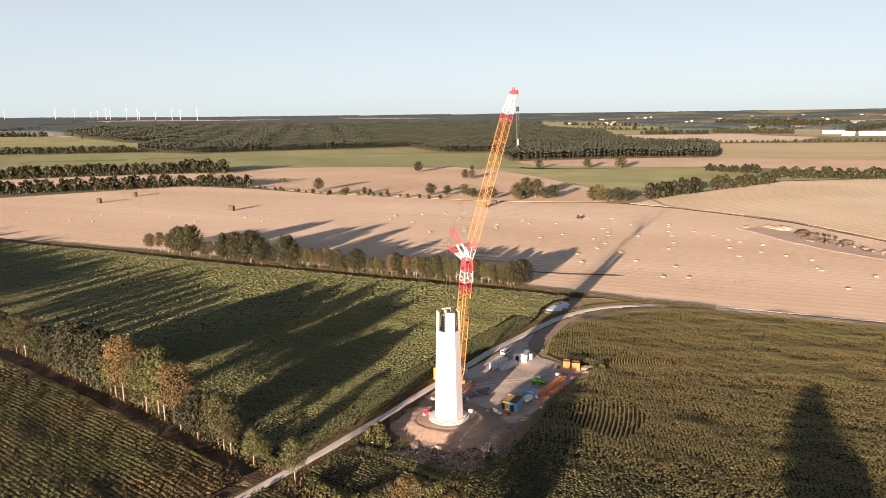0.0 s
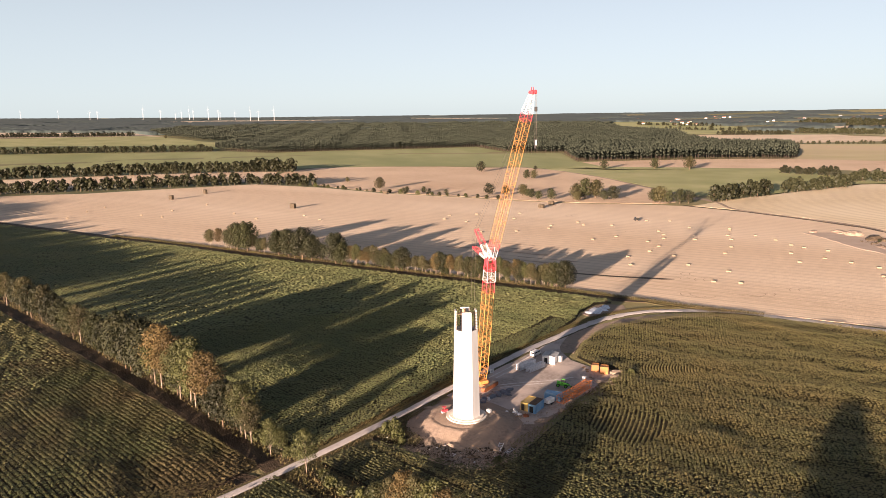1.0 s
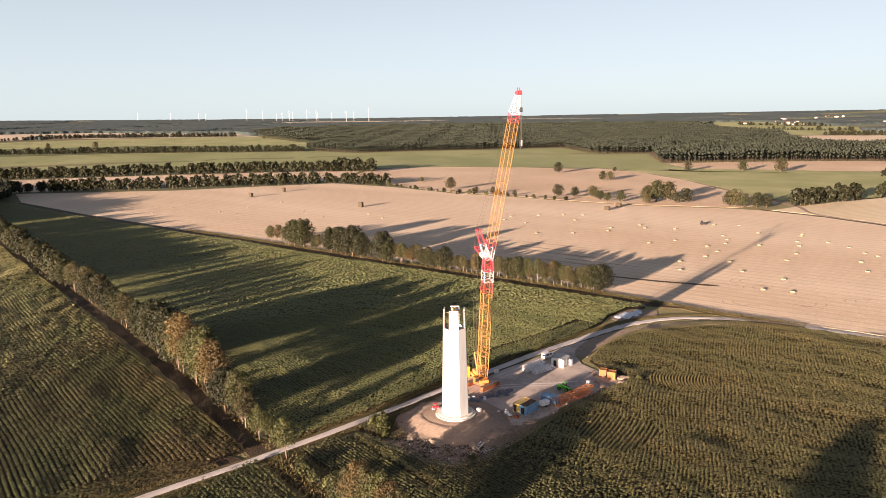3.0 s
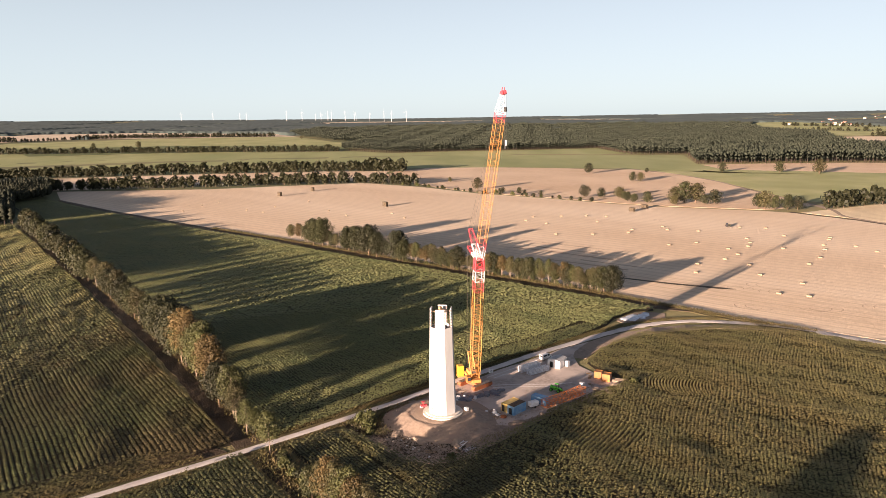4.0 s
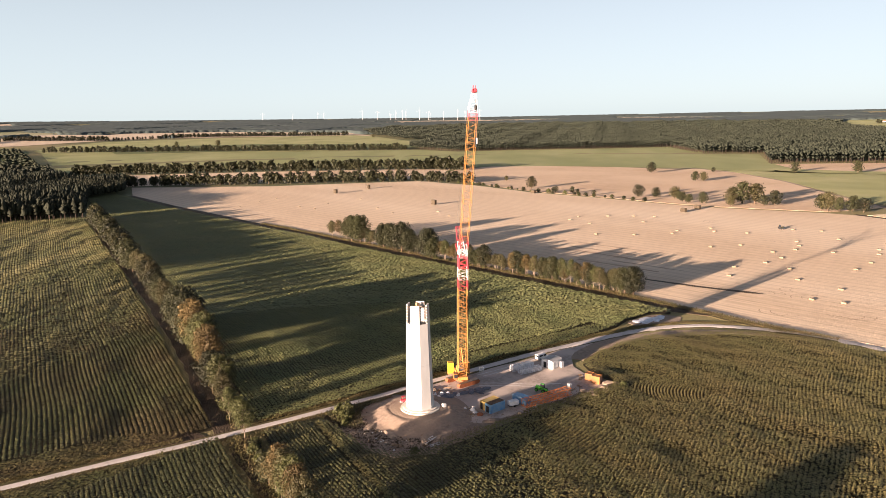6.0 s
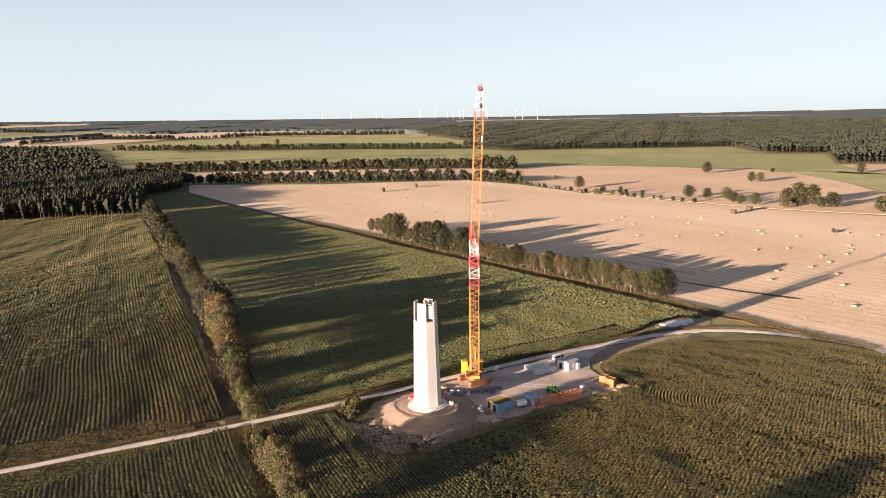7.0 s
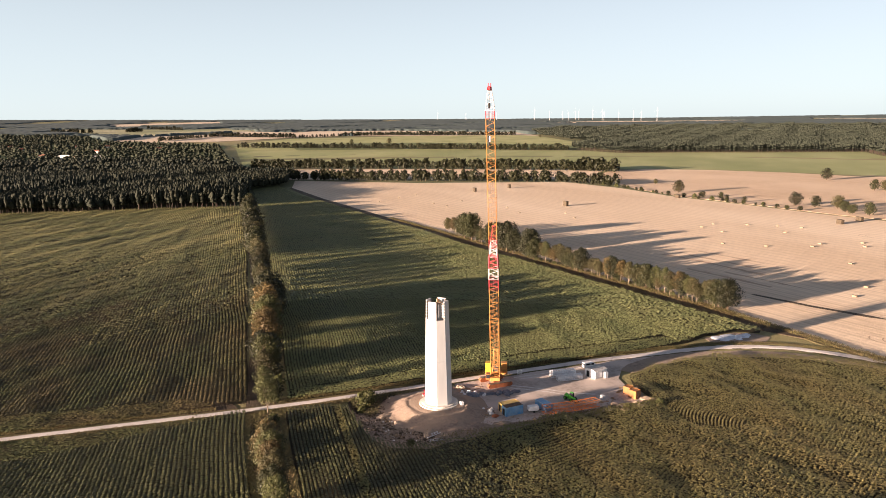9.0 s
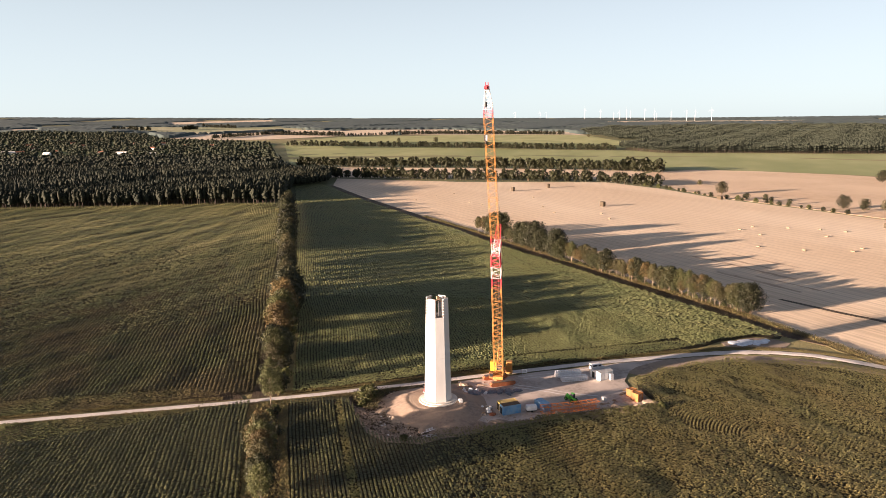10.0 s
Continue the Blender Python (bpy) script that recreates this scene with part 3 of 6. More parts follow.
for line, width in (([(-252, 372), (-228, 376), (-204, 378), (-182, 381)], 3.4), ([(-243, 384), (-214, 388), (-190, 391)], 2.4), ([(-212, 356), (-188, 359), (-160, 362)], 3.0), ([(-196, 368), (-172, 371), (-152, 374)], 1.8),
                    ([(-250, 398), (-226, 401), (-204, 404)], 1.8)):
    ribbon("soil_patch", smooth(line), width, 0.116, M["stubble_brown"], "brown flattened patch in the stubble", "field patch", rough=0.7, drop=0.0)
for x, y, r, a0 in ((-100, 362, 4, 0.3), (-95, 376, 5, 2.0), (-84, 367, 6, 1.2), (-81, 335, 6, 3.4), (-170, 488, 6, 0.5), (-242, 541, 7, 2.2), (-60, 352, 7, 4.0), (-40, 370, 6, 1.0)):
    for turn in (0, 2.4):
        arc = [(x + turn * 1.6 + r * math.cos(a0 + k * 0.35), y + turn * 0.9 + r * math.sin(a0 + k * 0.35)) for k in range(9)]
        ribbon("wheel_track", arc, 0.45, 0.121, M["stubble_brown"], "curled wheel track of a baler in the stubble", "wheel track", rough=0.1, drop=0.0)
for line in ([(-103.6, 190), (-103, 200), (-102.6, 212), (-102.6, 221)], [(-101.6, 191), (-101, 201), (-100.6, 212)], [(-98, 186), (-92, 193), (-86, 199), (-81, 206)], [(-96.2, 185), (-90.2, 192), (-84.2, 198)]):
    ribbon("wheel_track", smooth(line), 0.55, 0.126, M["worn"], "pale worn wheel track on the crushed stone", "wheel track", rough=0.12, drop=0.0)

TOWER = (-91.2, 158.8)


def mound():
    """The low sand mound that carries the tower: a flat top with a slumped rim."""
    bm = bmesh.new()
    prof_r = [0, 6.4, 7.0, 8.2, 8.6, 9.3, 12.6, 13.3, 14.4, 15.2]
    prof_z = [1.5, 1.5, 1.44, 1.46, 1.52, 1.36, 0.34, 0.2, 0.1, -0.06]
    n, rings = 150, []
    for r in np.arange(4.0, 15.3, 0.37):
        z, ring = float(np.interp(r, prof_r, prof_z)), []
        for i in range(n):
            a = 2 * math.pi * i / n
            w = 1.05 - 0.075 * math.sin(a) + 0.035 * math.sin(2 * a + 1) + 0.025 * math.sin(5 * a) + 0.012 * math.sin(11 * a + 2)
            p = Vector((math.cos(a) * r, math.sin(a) * r, 3))
            dz = 0.04 * noise.noise(p * 0.9) + 0.045 * noise.noise(p * 2.3)
            dz += 0.1 * noise.noise(Vector((math.cos(a) * 9, math.sin(a) * 9, r * 0.3))) * math.exp(-((r - 9.4) / 1.2) ** 2)
            dz -= 0.1 * math.exp(-((r - 7.6 - 0.5 * math.sin(a * 2)) / 0.3) ** 2)
            ring.append(bm.verts.new((r * w * math.cos(a), r * w * math.sin(a), z + dz * (1 if r > 6 else 0) * (1 if r < 14.6 else 0.2))))
        rings.append(ring)
    for r0, r1 in zip(rings, rings[1:]):
        for i in range(n):
            j = (i + 1) % n
            bm.faces.new((r0[i], r1[i], r1[j], r0[j]))
    bm.faces.new(rings[0])
    ob = part("mound", bm, M["mound"])
    for p in ob.data.polygons:
        p.use_smooth = True
    ob.location = (*TOWER, 0.1)
    return tagged(ob, "low round mound of tracked pale sand under the tower", "earth mound", kind="structure")


mound()

# shade of the hollow laid down as a flat soil-coloured sheet
sheet("soil_strip", [(-108, 148), (-105.5, 151), (-103, 146), (-98, 141), (-96, 137), (-99, 134.8), (-105, 134.5), (-108, 138)], 0.1, M["soil"], "flat dark patch painting the shade of the hollow between road and mound", "earth", 0.4)

# ---- crops, trees and woods ----
def leaf_quads(rng, centres, outward, size, droop=0.2):
    """Diamond leaf clumps at the centres, leaning outward."""
    n = len(centres)
    d = outward + rng.normal(0, 0.38, (n, 3))
    d /= np.linalg.norm(d, axis=1)[:, None] + 1e-9
    u = np.cross(d, rng.normal(0, 1, (n, 3)))
    u /= np.linalg.norm(u, axis=1)[:, None] + 1e-9
    v = np.cross(d, u)
    s = (size * rng.uniform(0.6, 1.35, n))[:, None]
    fold = d * s * 0.25
    verts = np.stack([centres - u * s, centres - v * s * 0.8 + fold, centres + u * s, centres + v * s * 0.8 - fold * 0.3], 1).reshape(-1, 3)
    return verts, np.arange(4 * n).reshape(-1, 4)


def sway(x, y, seed, lie=1.57):
    """Uneven growth and lodging over a field: many crossing waves of 6 to 50 m."""
    rng = np.random.default_rng(seed % 7 + 200)
    out = np.zeros(len(x))
    for _ in range(30):
        wave, a = 4.5 * 8.0 ** rng.uniform(0, 1), lie + rng.normal(0, 0.45)
        out += (wave / 20) ** 0.35 * np.sin((x * math.cos(a) + y * math.sin(a)) * 2 * math.pi / wave + rng.uniform(0, 6.28))
    return np.clip(out / 4.0, -2.2, 1.6)


def crop(name, poly, turn, row, step, size, height, label, mat, seed, keep=None, holes=(), leaves=4, swell=0.2, lie=1.57, tent=0.0, bend=0.0, loose=0.07):
    """Corn: single plants with arching leaves, in drilled rows, joined."""
    rng = np.random.default_rng(seed)
    p = np.array(poly)
    c, s = math.cos(turn), math.sin(turn)
    q = np.stack([p[:, 0] * c + p[:, 1] * s, -p[:, 0] * s + p[:, 1] * c], 1)
    a, b = np.meshgrid(np.arange(q[:, 0].min(), q[:, 0].max(), step), np.arange(q[:, 1].min() - 400 * abs(bend), q[:, 1].max() + 400 * abs(bend), row))
    a, b = a.ravel() + rng.uniform(-0.4, 0.4, a.size) * step, b.ravel() + rng.normal(0, loose, a.size) * row
    b = b + 0.16 * np.sin(a * 0.045) + 0.06 * np.sin(a * 0.13 + 1) + loose * (9 * np.sin(a * 0.035 + b * 0.02) + 3 * np.sin(a * 0.09 - b * 0.05))
    b = b + bend * (a - q[:, 0].mean()) ** 2
    x, y = a * c - b * s, a * s + b * c
    ok = inside(x, y, poly) & (rng.uniform(size=len(x)) > 0.05)
    if keep is not None:
        ok &= keep(x, y)
    for h in holes:
        ok &= ~inside(x, y, h)
    x, y = x[ok], y[ok]
    n = len(x)
    vary = 0.07 * np.sin(x * 0.07 + 1.3 * np.sin(y * 0.05)) + 0.06 * np.sin(y * 0.11 + x * 0.03) + 0.06 * np.sin(x * 0.45 + 2 * np.sin(y * 0.31)) * np.sin(y * 0.5)
    hh = height * (0.92 + 0.5 * vary + swell * sway(x, y, seed, lie) + rng.uniform(-0.12, 0.1, n))
    base = np.stack([x, y, np.zeros(n)], 1)
    verts = []
    if tent:
        # the leafy body of each plant, a low ragged roof along the row
        ax, ac = np.array([c, s, 0.0]) * step * 0.62, np.array([-s, c, 0.0]) * row * tent
        ridge, skew = hh * rng.uniform(0.57, 0.66, n), rng.normal(0, 0.14, (n, 1)) * np.array([-s, c, 0.0]) * row
        for side in (-1, 1):
            quad = [base - ax + ac * side, base + ax + ac * side, base + ax * 0.9 + skew, base - ax * 0.9 + skew]
            for m, p in enumerate(quad):
                p = p.copy()
                p[:, 2] = (hh * 0.54 if m < 2 else ridge) + rng.normal(0, 0.045, n)
                quad[m] = p
            verts.append(np.stack(quad, 1))
    spin = rng.uniform(0, 6.28, n)
    for k in range(leaves):
        t = spin + k * 2.4 + rng.normal(0, 0.35, n)
        out = np.stack([np.cos(t), np.sin(t), np.zeros(n)], 1)
        side = np.stack([-np.sin(t), np.cos(t), np.zeros(n)], 1)
        z0 = hh * (0.25 + 0.65 * (k + 0.5) / leaves)
        up = np.zeros((n, 3))
        up[:, 2] = 1
        r = size * rng.uniform(0.75, 1.2, n)[:, None]
        a0 = base + up * z0[:, None] - out * r * 0.15
        mid = base + out * r * 0.42 + up * (z0 + 0.6 * size)[:, None]
        tip = base + out * r * 0.95 + up * (z0 + size * rng.uniform(0.2, 1.1, n))[:, None]
        w = (0.2 if tent else 0.26) * r
        verts.append(np.stack([a0, mid - side * w, tip, mid + side * w], 1))
    verts = np.concatenate(verts).reshape(-1, 3)
    ob = new(name, mesh_from(name, verts, np.arange(len(verts)).reshape(-1, 4), mat))
    return tagged(ob, label, "corn crop", kind="stuff")


def near(x, y):
    return np.hypot(x - 10, y - 75) < 250


def far(x, y):
    return ~near(x, y)


def frayed_distance(x, y):
    """How far out in the large field a plant stands, with a frayed spread; picks its painted tone."""
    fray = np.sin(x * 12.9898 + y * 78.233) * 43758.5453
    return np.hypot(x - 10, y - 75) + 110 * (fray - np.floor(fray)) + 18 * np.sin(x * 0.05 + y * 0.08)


def near_part(x, y):
    return frayed_distance(x, y) < 325


def middle_part(x, y):
    r = frayed_distance(x, y)
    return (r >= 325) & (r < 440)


def outer_part(x, y):
    return frayed_distance(x, y) >= 440


TURN_ROWS = [(-64, 219), (-66, 229), (-58, 234), (-47, 233), (-43, 225), (-52, 217)]
TURN_LOW = [(-65, 181), (-61, 192), (-49, 193), (-42, 186), (-44, 170), (-56, 169)]


def south_part(x, y):
    """The straight rows beside the hedgerow and the mound."""
    fray = np.sin(x * 12.9898 + y * 78.233) * 43758.5453
    return near(x, y) & (y + 24 * (fray - np.floor(fray)) < 168) & (np.abs((y - 129.5) + 0.105 * (x + 88)) > 0.95)


def low_part(x, y):
    """The site's side of the corn, with a wide frayed border to the lighter golden side."""
    fray = np.sin(x * 12.9898 + y * 78.233) * 43758.5453
    return near(x, y) & (y + 70 * (fray - np.floor(fray)) < 245) & ~south_part(x, y)


def gold_part(x, y):
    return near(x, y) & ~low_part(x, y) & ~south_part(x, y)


# headlands along the road, drilled crosswise
HEAD_C = [(-118.2, 98), (-119.5, 70), (-124, 30), (-136, 30), (-130, 70), (-127, 90)]
HEAD_D = [(-110.7, 103), (-113.5, 70), (-116.5, 38), (-101, 38), (-104, 70), (-109, 98)]
HEAD_A = [(-114, 121), (-113, 150), (-113, 172), (-111, 208), (-108, 243), (-109, 262), (-119, 262), (-118, 243), (-121, 208), (-122, 172), (-121, 150), (-121, 124)]
crop("corn_crop", HEAD_C, radians(84), 1.0, 0.44, 0.3, 1.9, "olive-brown corn headland along the gravel road", M["corn_near"], 22, leaves=3, tent=0.36, swell=0.12, loose=0.25)
crop("corn_crop", HEAD_D, radians(84), 1.0, 0.44, 0.3, 1.9, "olive-brown corn headland below the gravel road", M["corn_near"], 23, leaves=3, tent=0.36, swell=0.12, loose=0.25)
crop("corn_crop", HEAD_A, radians(88), 1.0, 0.44, 0.3, 2.1, "green corn headland along the gravel road", M["corn_ripe"], 24, leaves=3, tent=0.36, swell=0.12, loose=0.25)
crop("corn_crop", CORN_B, radians(174), 0.92, 0.42, 0.27, 2.2, "corn in straight rows between hedgerow and mound, tree shade in its dark green", M["corn_dark"], 25, south_part, leaves=3, tent=0.33, swell=0.08, loose=0.05)


crop("corn_crop", CORN_B, radians(112), 0.95, 0.42, 0.3, 2.3, "dense green-gold corn in drilled rows round the site", M["corn"], 11, low_part, [TURN_ROWS, TURN_LOW], leaves=3, tent=0.37, swell=0.25, loose=0.2)
crop("corn_crop", CORN_B, radians(112), 0.95, 0.42, 0.3, 2.3, "dense golden corn in drilled rows inside the bend of the road", M["corn_gold"], 11, gold_part, [TURN_ROWS], leaves=3, tent=0.37, swell=0.25, loose=0.2)
crop("corn_crop", TURN_LOW, radians(103), 1.2, 0.34, 0.24, 2.15, "open curving corn rows beside the site", M["corn"], 20, leaves=4, tent=0.22, swell=0.04, bend=0.004, loose=0.04)
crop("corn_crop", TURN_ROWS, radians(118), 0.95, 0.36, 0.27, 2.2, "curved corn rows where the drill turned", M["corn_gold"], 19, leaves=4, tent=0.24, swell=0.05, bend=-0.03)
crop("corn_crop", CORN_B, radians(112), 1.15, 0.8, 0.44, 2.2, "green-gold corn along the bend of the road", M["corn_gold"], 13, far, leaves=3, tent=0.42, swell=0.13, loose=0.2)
crop("corn_crop", CORN_A, radians(174), 1.05, 0.46, 0.34, 2.3, "tall green corn near the gravel road", M["corn_ripe"], 14, near, [HEAD_A], leaves=3, tent=0.34, swell=0.09, loose=0.12)
crop("corn_crop", CORN_A, radians(174), 1.3, 1.2, 0.52, 2.3, "tall green corn running away along the ditch", M["corn_ripe"], 15, far, leaves=3, tent=0.42, swell=0.07)
# three tones by distance; the brightness of the low view is in the colour
crop("corn_crop", CORN_C, radians(174), 1.3, 0.46, 0.34, 2.1, "olive-brown corn in rows beside the hedgerow, darkened for the steep view", M["corn_near"], 16, near_part, [HEAD_C], leaves=3, swell=0.17, lie=1.05, tent=0.32, loose=0.07)
crop("corn_crop", CORN_C, radians(174), 1.38, 0.8, 0.4, 2.1, "olive corn in the large field, tone between the near and far zones", M["corn_mid"], 26, middle_part, leaves=3, swell=0.27, lie=1.05, tent=0.42, loose=0.05)
crop("corn_crop", CORN_C, radians(174), 1.45, 1.2, 0.46, 2.1, "olive corn stretching to the pine wood, lightened for sunlit tops", M["corn_far"], 17, outer_part, leaves=3, swell=0.27, lie=1.05, tent=0.42, loose=0.05)
crop("corn_crop", CORN_D, radians(174), 1.1, 0.42, 0.29, 2.1, "dark green corn below the gravel road", M["corn_dark"], 18, lambda x, y: x < 0, [HEAD_D], leaves=3, tent=0.37, swell=0.08, loose=0.08)


def along(line, lo, hi, o0, o1):
    """A strip beside a line, between two offsets, for the stretch with lo < y < hi."""
    pts = [p for p in line if lo < p[1] < hi and p[0] < -75]
    left, right = [], []
    for a, b in zip(pts, pts[1:]):
        d = Vector((b[0] - a[0], b[1] - a[1])).normalized()
        left.append((a[0] + d.y * o0, a[1] - d.x * o0))
        right.append((a[0] + d.y * o1, a[1] - d.x * o1))
    return left + right[::-1]


for lo, hi, o0, o1 in ((20, 170, 2.1, 4.6), (20, 110, -2.1, -4.6), (112, 318, -2.4, -4.8)):
    crop("grass_verge", along(ROAD_LINE, lo, hi, o0, o1), 0.4, 0.45, 0.4, 0.38, 0.5, "tufts of dry rough grass along the road", M["tuft"], 100 + lo, leaves=4)
crop("grass_verge", VERGE, 0.3, 0.8, 0.7, 0.6, 0.9, "tall rough grass along the field ditch", M["tuft"], 131, leaves=4)
crop("grass_verge", [(-108, 105), (-83, 102.5), (-57, 101), (-20, 98), (-20, 108), (-57, 112), (-83, 114), (-106, 117)], 0.3, 0.9, 0.8, 0.6, 0.9, "weeds and rough grass in the ditch", M["tuft"], 132, leaves=4)
crop("grass_verge", [(x, y - 0.5) for x, y in HEDGE[:6]] + [(x, y + 4) for x, y in HEDGE[:6][::-1]], 0.3, 1.3, 1.1, 0.6, 0.9, "weeds under the hedgerow", M["tuft"], 133, leaves=4)
crop("grass_verge", [(-71.5, 150), (-70, 160), (-69.5, 185), (-68, 210), (-67, 219), (-70, 216), (-71, 200), (-72, 170), (-73.5, 153)], 0.3, 1.0, 0.9, 0.5, 0.8,
     "weeds on the earth bank round the site", M["tuft"], 134, leaves=4)


crop("grass_verge", [(-72.2, 182), (-71.5, 202), (-69.5, 213), (-67, 217), (-65.5, 216), (-69.8, 200), (-70.6, 182)], 0.3, 0.62, 0.5, 0.4, 0.7, "low weeds on the bank beside the pad, shade in their dark green", M["weed"], 135, leaves=4)
crop("grass_verge", [(-107, 153), (-105, 149), (-101.5, 145), (-97, 142.5), (-93, 141), (-93, 138), (-100, 135.5), (-107, 136)], 0.3, 0.65, 0.55, 0.5, 1.2, "weeds in the hollow between road and mound, shade in their dark green", M["weed"], 136, leaves=4)


def tree_meshes(seed, h, r, trunk_r, bare, n, size, lobes, slim=1.0):
    """A trunk with limbs, and a crown of leaf clumps in uneven lobes."""
    rng = np.random.default_rng(seed)
    bm = bmesh.new()
    lean = rng.normal(0, 0.03 * h, 2)
    top = Vector((lean[0], lean[1], h * 0.82))
    knee = Vector((lean[0] * 0.3 + rng.normal(0, 0.1), lean[1] * 0.3, h * 0.35))
    add_bar(bm, (0, 0, -0.3), knee, trunk_r, 6, trunk_r * 0.72)
    add_bar(bm, knee, top, trunk_r * 0.72, 6, trunk_r * 0.15)
    spots = []
    for k in range(lobes):
        f = (k + 0.5) / lobes
        z = h * (bare + (1 - bare) * (0.12 + 0.78 * f))
        a = k * 2.4 + rng.uniform(-0.5, 0.5)
        wide = r * slim * math.sin(math.pi * (0.18 + 0.74 * f)) ** 0.8
        p = Vector((math.cos(a) * wide * rng.uniform(0.35, 0.75), math.sin(a) * wide * rng.uniform(0.35, 0.75), z))
        start = Vector((0, 0, max(h * bare * 0.7, z - 0.22 * h)))
        start.x, start.y = knee.x * start.z / h, knee.y * start.z / h
        add_bar(bm, start, p, trunk_r * 0.38, 4, trunk_r * 0.08)
        spots.append((p, wide * rng.uniform(0.4, 0.64) + 0.12 * r))
    cs, outs = [], []
    per = n // lobes
    for p, rr in spots:
        d = rng.normal(0, 1, (per, 3))
        d /= np.linalg.norm(d, axis=1)[:, None]
        k = rng.uniform(0.35, 1.0, per) ** 0.45
        c = np.array(p) + d * (rr * k)[:, None] * np.array([1, 1, 0.85])
        c += rng.normal(0, 0.09 * rr, c.shape)
        cs.append(c)
        outs.append(d + np.array([0, 0, 0.35]))
    c, o = np.concatenate(cs), np.concatenate(outs)
    ok = c[:, 2] > h * bare * 0.75
    v, f = leaf_quads(rng, c[ok], o[ok], size)
    return bm, v, f


def make_tree(name, label, seed, h, r, trunk_r, bare, n, size, lobes, leaf, bark, category="tree", slim=1.0, group=""):
    bm, v, f = tree_meshes(seed, h, r, trunk_r, bare, n, size, lobes, slim)
    root = empty(name, Matrix.Identity(4), label, category, group)
    part("trunk", bm, bark, root)
    crown = new("crown", mesh_from("crown", v, f, leaf))
    crown.parent = root
    return root


def put(proto, used, x, y, scale, turn, z=0.0, label=""):
    """Sets the first use of a kind in place, later ones as copies."""
    m = Matrix.Translation((x, y, z)) @ Matrix.Rotation(turn, 4, "Z")
    if id(proto) in used:
        ob = copy_thing(proto, m)
    else:
        used.add(id(proto))
        ob = proto
        ob.matrix_basis = m
    ob.scale = (scale, scale, scale)
    return tagged(ob, label)


USED = set()
ALDER = [make_tree("tree", "leafy green tree in a field hedgerow", 21 + i, 15, 4.6, 0.26, 0.16, 4200, 0.27, 16, M[("leaf_a", "leaf_b", "leaf_a")[i]], M["bark"], group="hedgerow trees") for i in range(3)]
BIRCH = [make_tree("tree", "slender tree with sparse yellow-brown autumn leaves", 31 + i, 15.5, 4.0, 0.2, 0.29, 3600, 0.2, 17, M[("leaf_c", "leaf_d", "leaf_e")[i]], M["birch"], group="hedgerow trees", slim=0.95) for i in range(3)]
OAK = [make_tree("tree", "broad dark green oak with a dense crown", 41 + i, 20, 7.2, 0.5, 0.12, 5200, 0.4, 20, M[("leaf_b", "leaf_a")[i]], M["bark"], group="field oaks") for i in range(2)]
BUSH = [make_tree("bush", "low leafy bush at the field edge", 51 + i, 4.2, 2.4, 0.09, 0.03, 520, 0.32, 8, M[("leaf_d", "leaf_b")[i]], M["bark"], "bush", group="bushes") for i in range(2)]
FAROAK = [make_tree("tree", "distant broadleaf tree of a field boundary", 61 + i, 15, 6.0, 0.4, 0.08, 180, 1.36, 10, M[("leaf_b", "leaf_a", "leaf_d")[i]], M["bark"], group="distant field trees") for i in range(3)]
LONE = [make_tree("tree", "round broadleaf tree standing alone between fields", 81 + i, 14, 6.2, 0.4, 0.1, 1100, 0.52, 16, M[("leaf_b", "leaf_a", "leaf_e", "leaf_b")[i]], M["bark"], group="lone field trees") for i in range(4)]
rnd = random.Random(8)


def hedge_point(x):
    xs, ys = [p[0] for p in HEDGE[::-1]], [p[1] for p in HEDGE[::-1]]
    return float(np.interp(x, xs, ys))


# the hedgerow along the ditch: taller trees near the road, then a gap of bushes, then thin again
for x, kind, s in [(-118, 4, 0.45), (-120.5, 4, 0.6), (-130.5, 5, 0.72), (-133.5, 4, 0.95), (-137, 5, 0.85), (-143.5, 1, 0.95), (-147.5, 0, 0.8), (-153, 3, 1.15), (-157.5, 3, 1.1), (-162.5, 4, 1.15), (-167, 4, 1.25), (-172, 4, 1.1), (-176, 0, 0.7),
                   (-180.5, 3, 1.15), (-186, 3, 1.25), (-190, 4, 0.9), (-194.5, 6, 0.88), (-202, 6, 0.95), (-208, 1, 1.0), (-212, 1, 1.2), (-218, 6, 0.92), (-225, 1, 1.0), (-232, 0, 0.8), (-243, 0, 0.9), (-252, 5, 0.95), (-261, 0, 0.95),
                   (-270, 1, 0.95), (-281, 1, 1.0), (-289, 5, 1.05), (-297, 0, 1.0), (-305, 1, 1.0), (-313, 5, 1.05), (-325, 1, 0.95), (-337, 5, 0.95), (-346, 0, 0.9), (-140, 1, 0.9), (-150, 1, 0.7)]:
    kinds = [*ALDER, *BIRCH, *OAK]
    put(kinds[kind], USED, x + rnd.uniform(-0.6, 0.6), hedge_point(x) + rnd.uniform(0, 2.5), s * (1.12 if kind in (3, 4, 5) else 1.05), rnd.uniform(0, 6.28))
for k in range(46):
    x = -352 - k * 5.9 + rnd.uniform(-2, 2)
    pick = LONE[rnd.randrange(4)] if k % 3 else ALDER[rnd.randrange(3)]
    put(pick, USED, x, hedge_point(x) + rnd.uniform(-1.5, 2), rnd.uniform(0.85, 1.2), rnd.uniform(0, 6.28))
# bushes added behind the trunks to keep low sun off the corn
for k in range(38):
    x = -116 - k * 3.6
    put(BUSH[rnd.randrange(2)], USED, x, hedge_point(x) + rnd.uniform(2.2, 4.5), rnd.uniform(0.65, 1.15), rnd.uniform(0, 6.28))
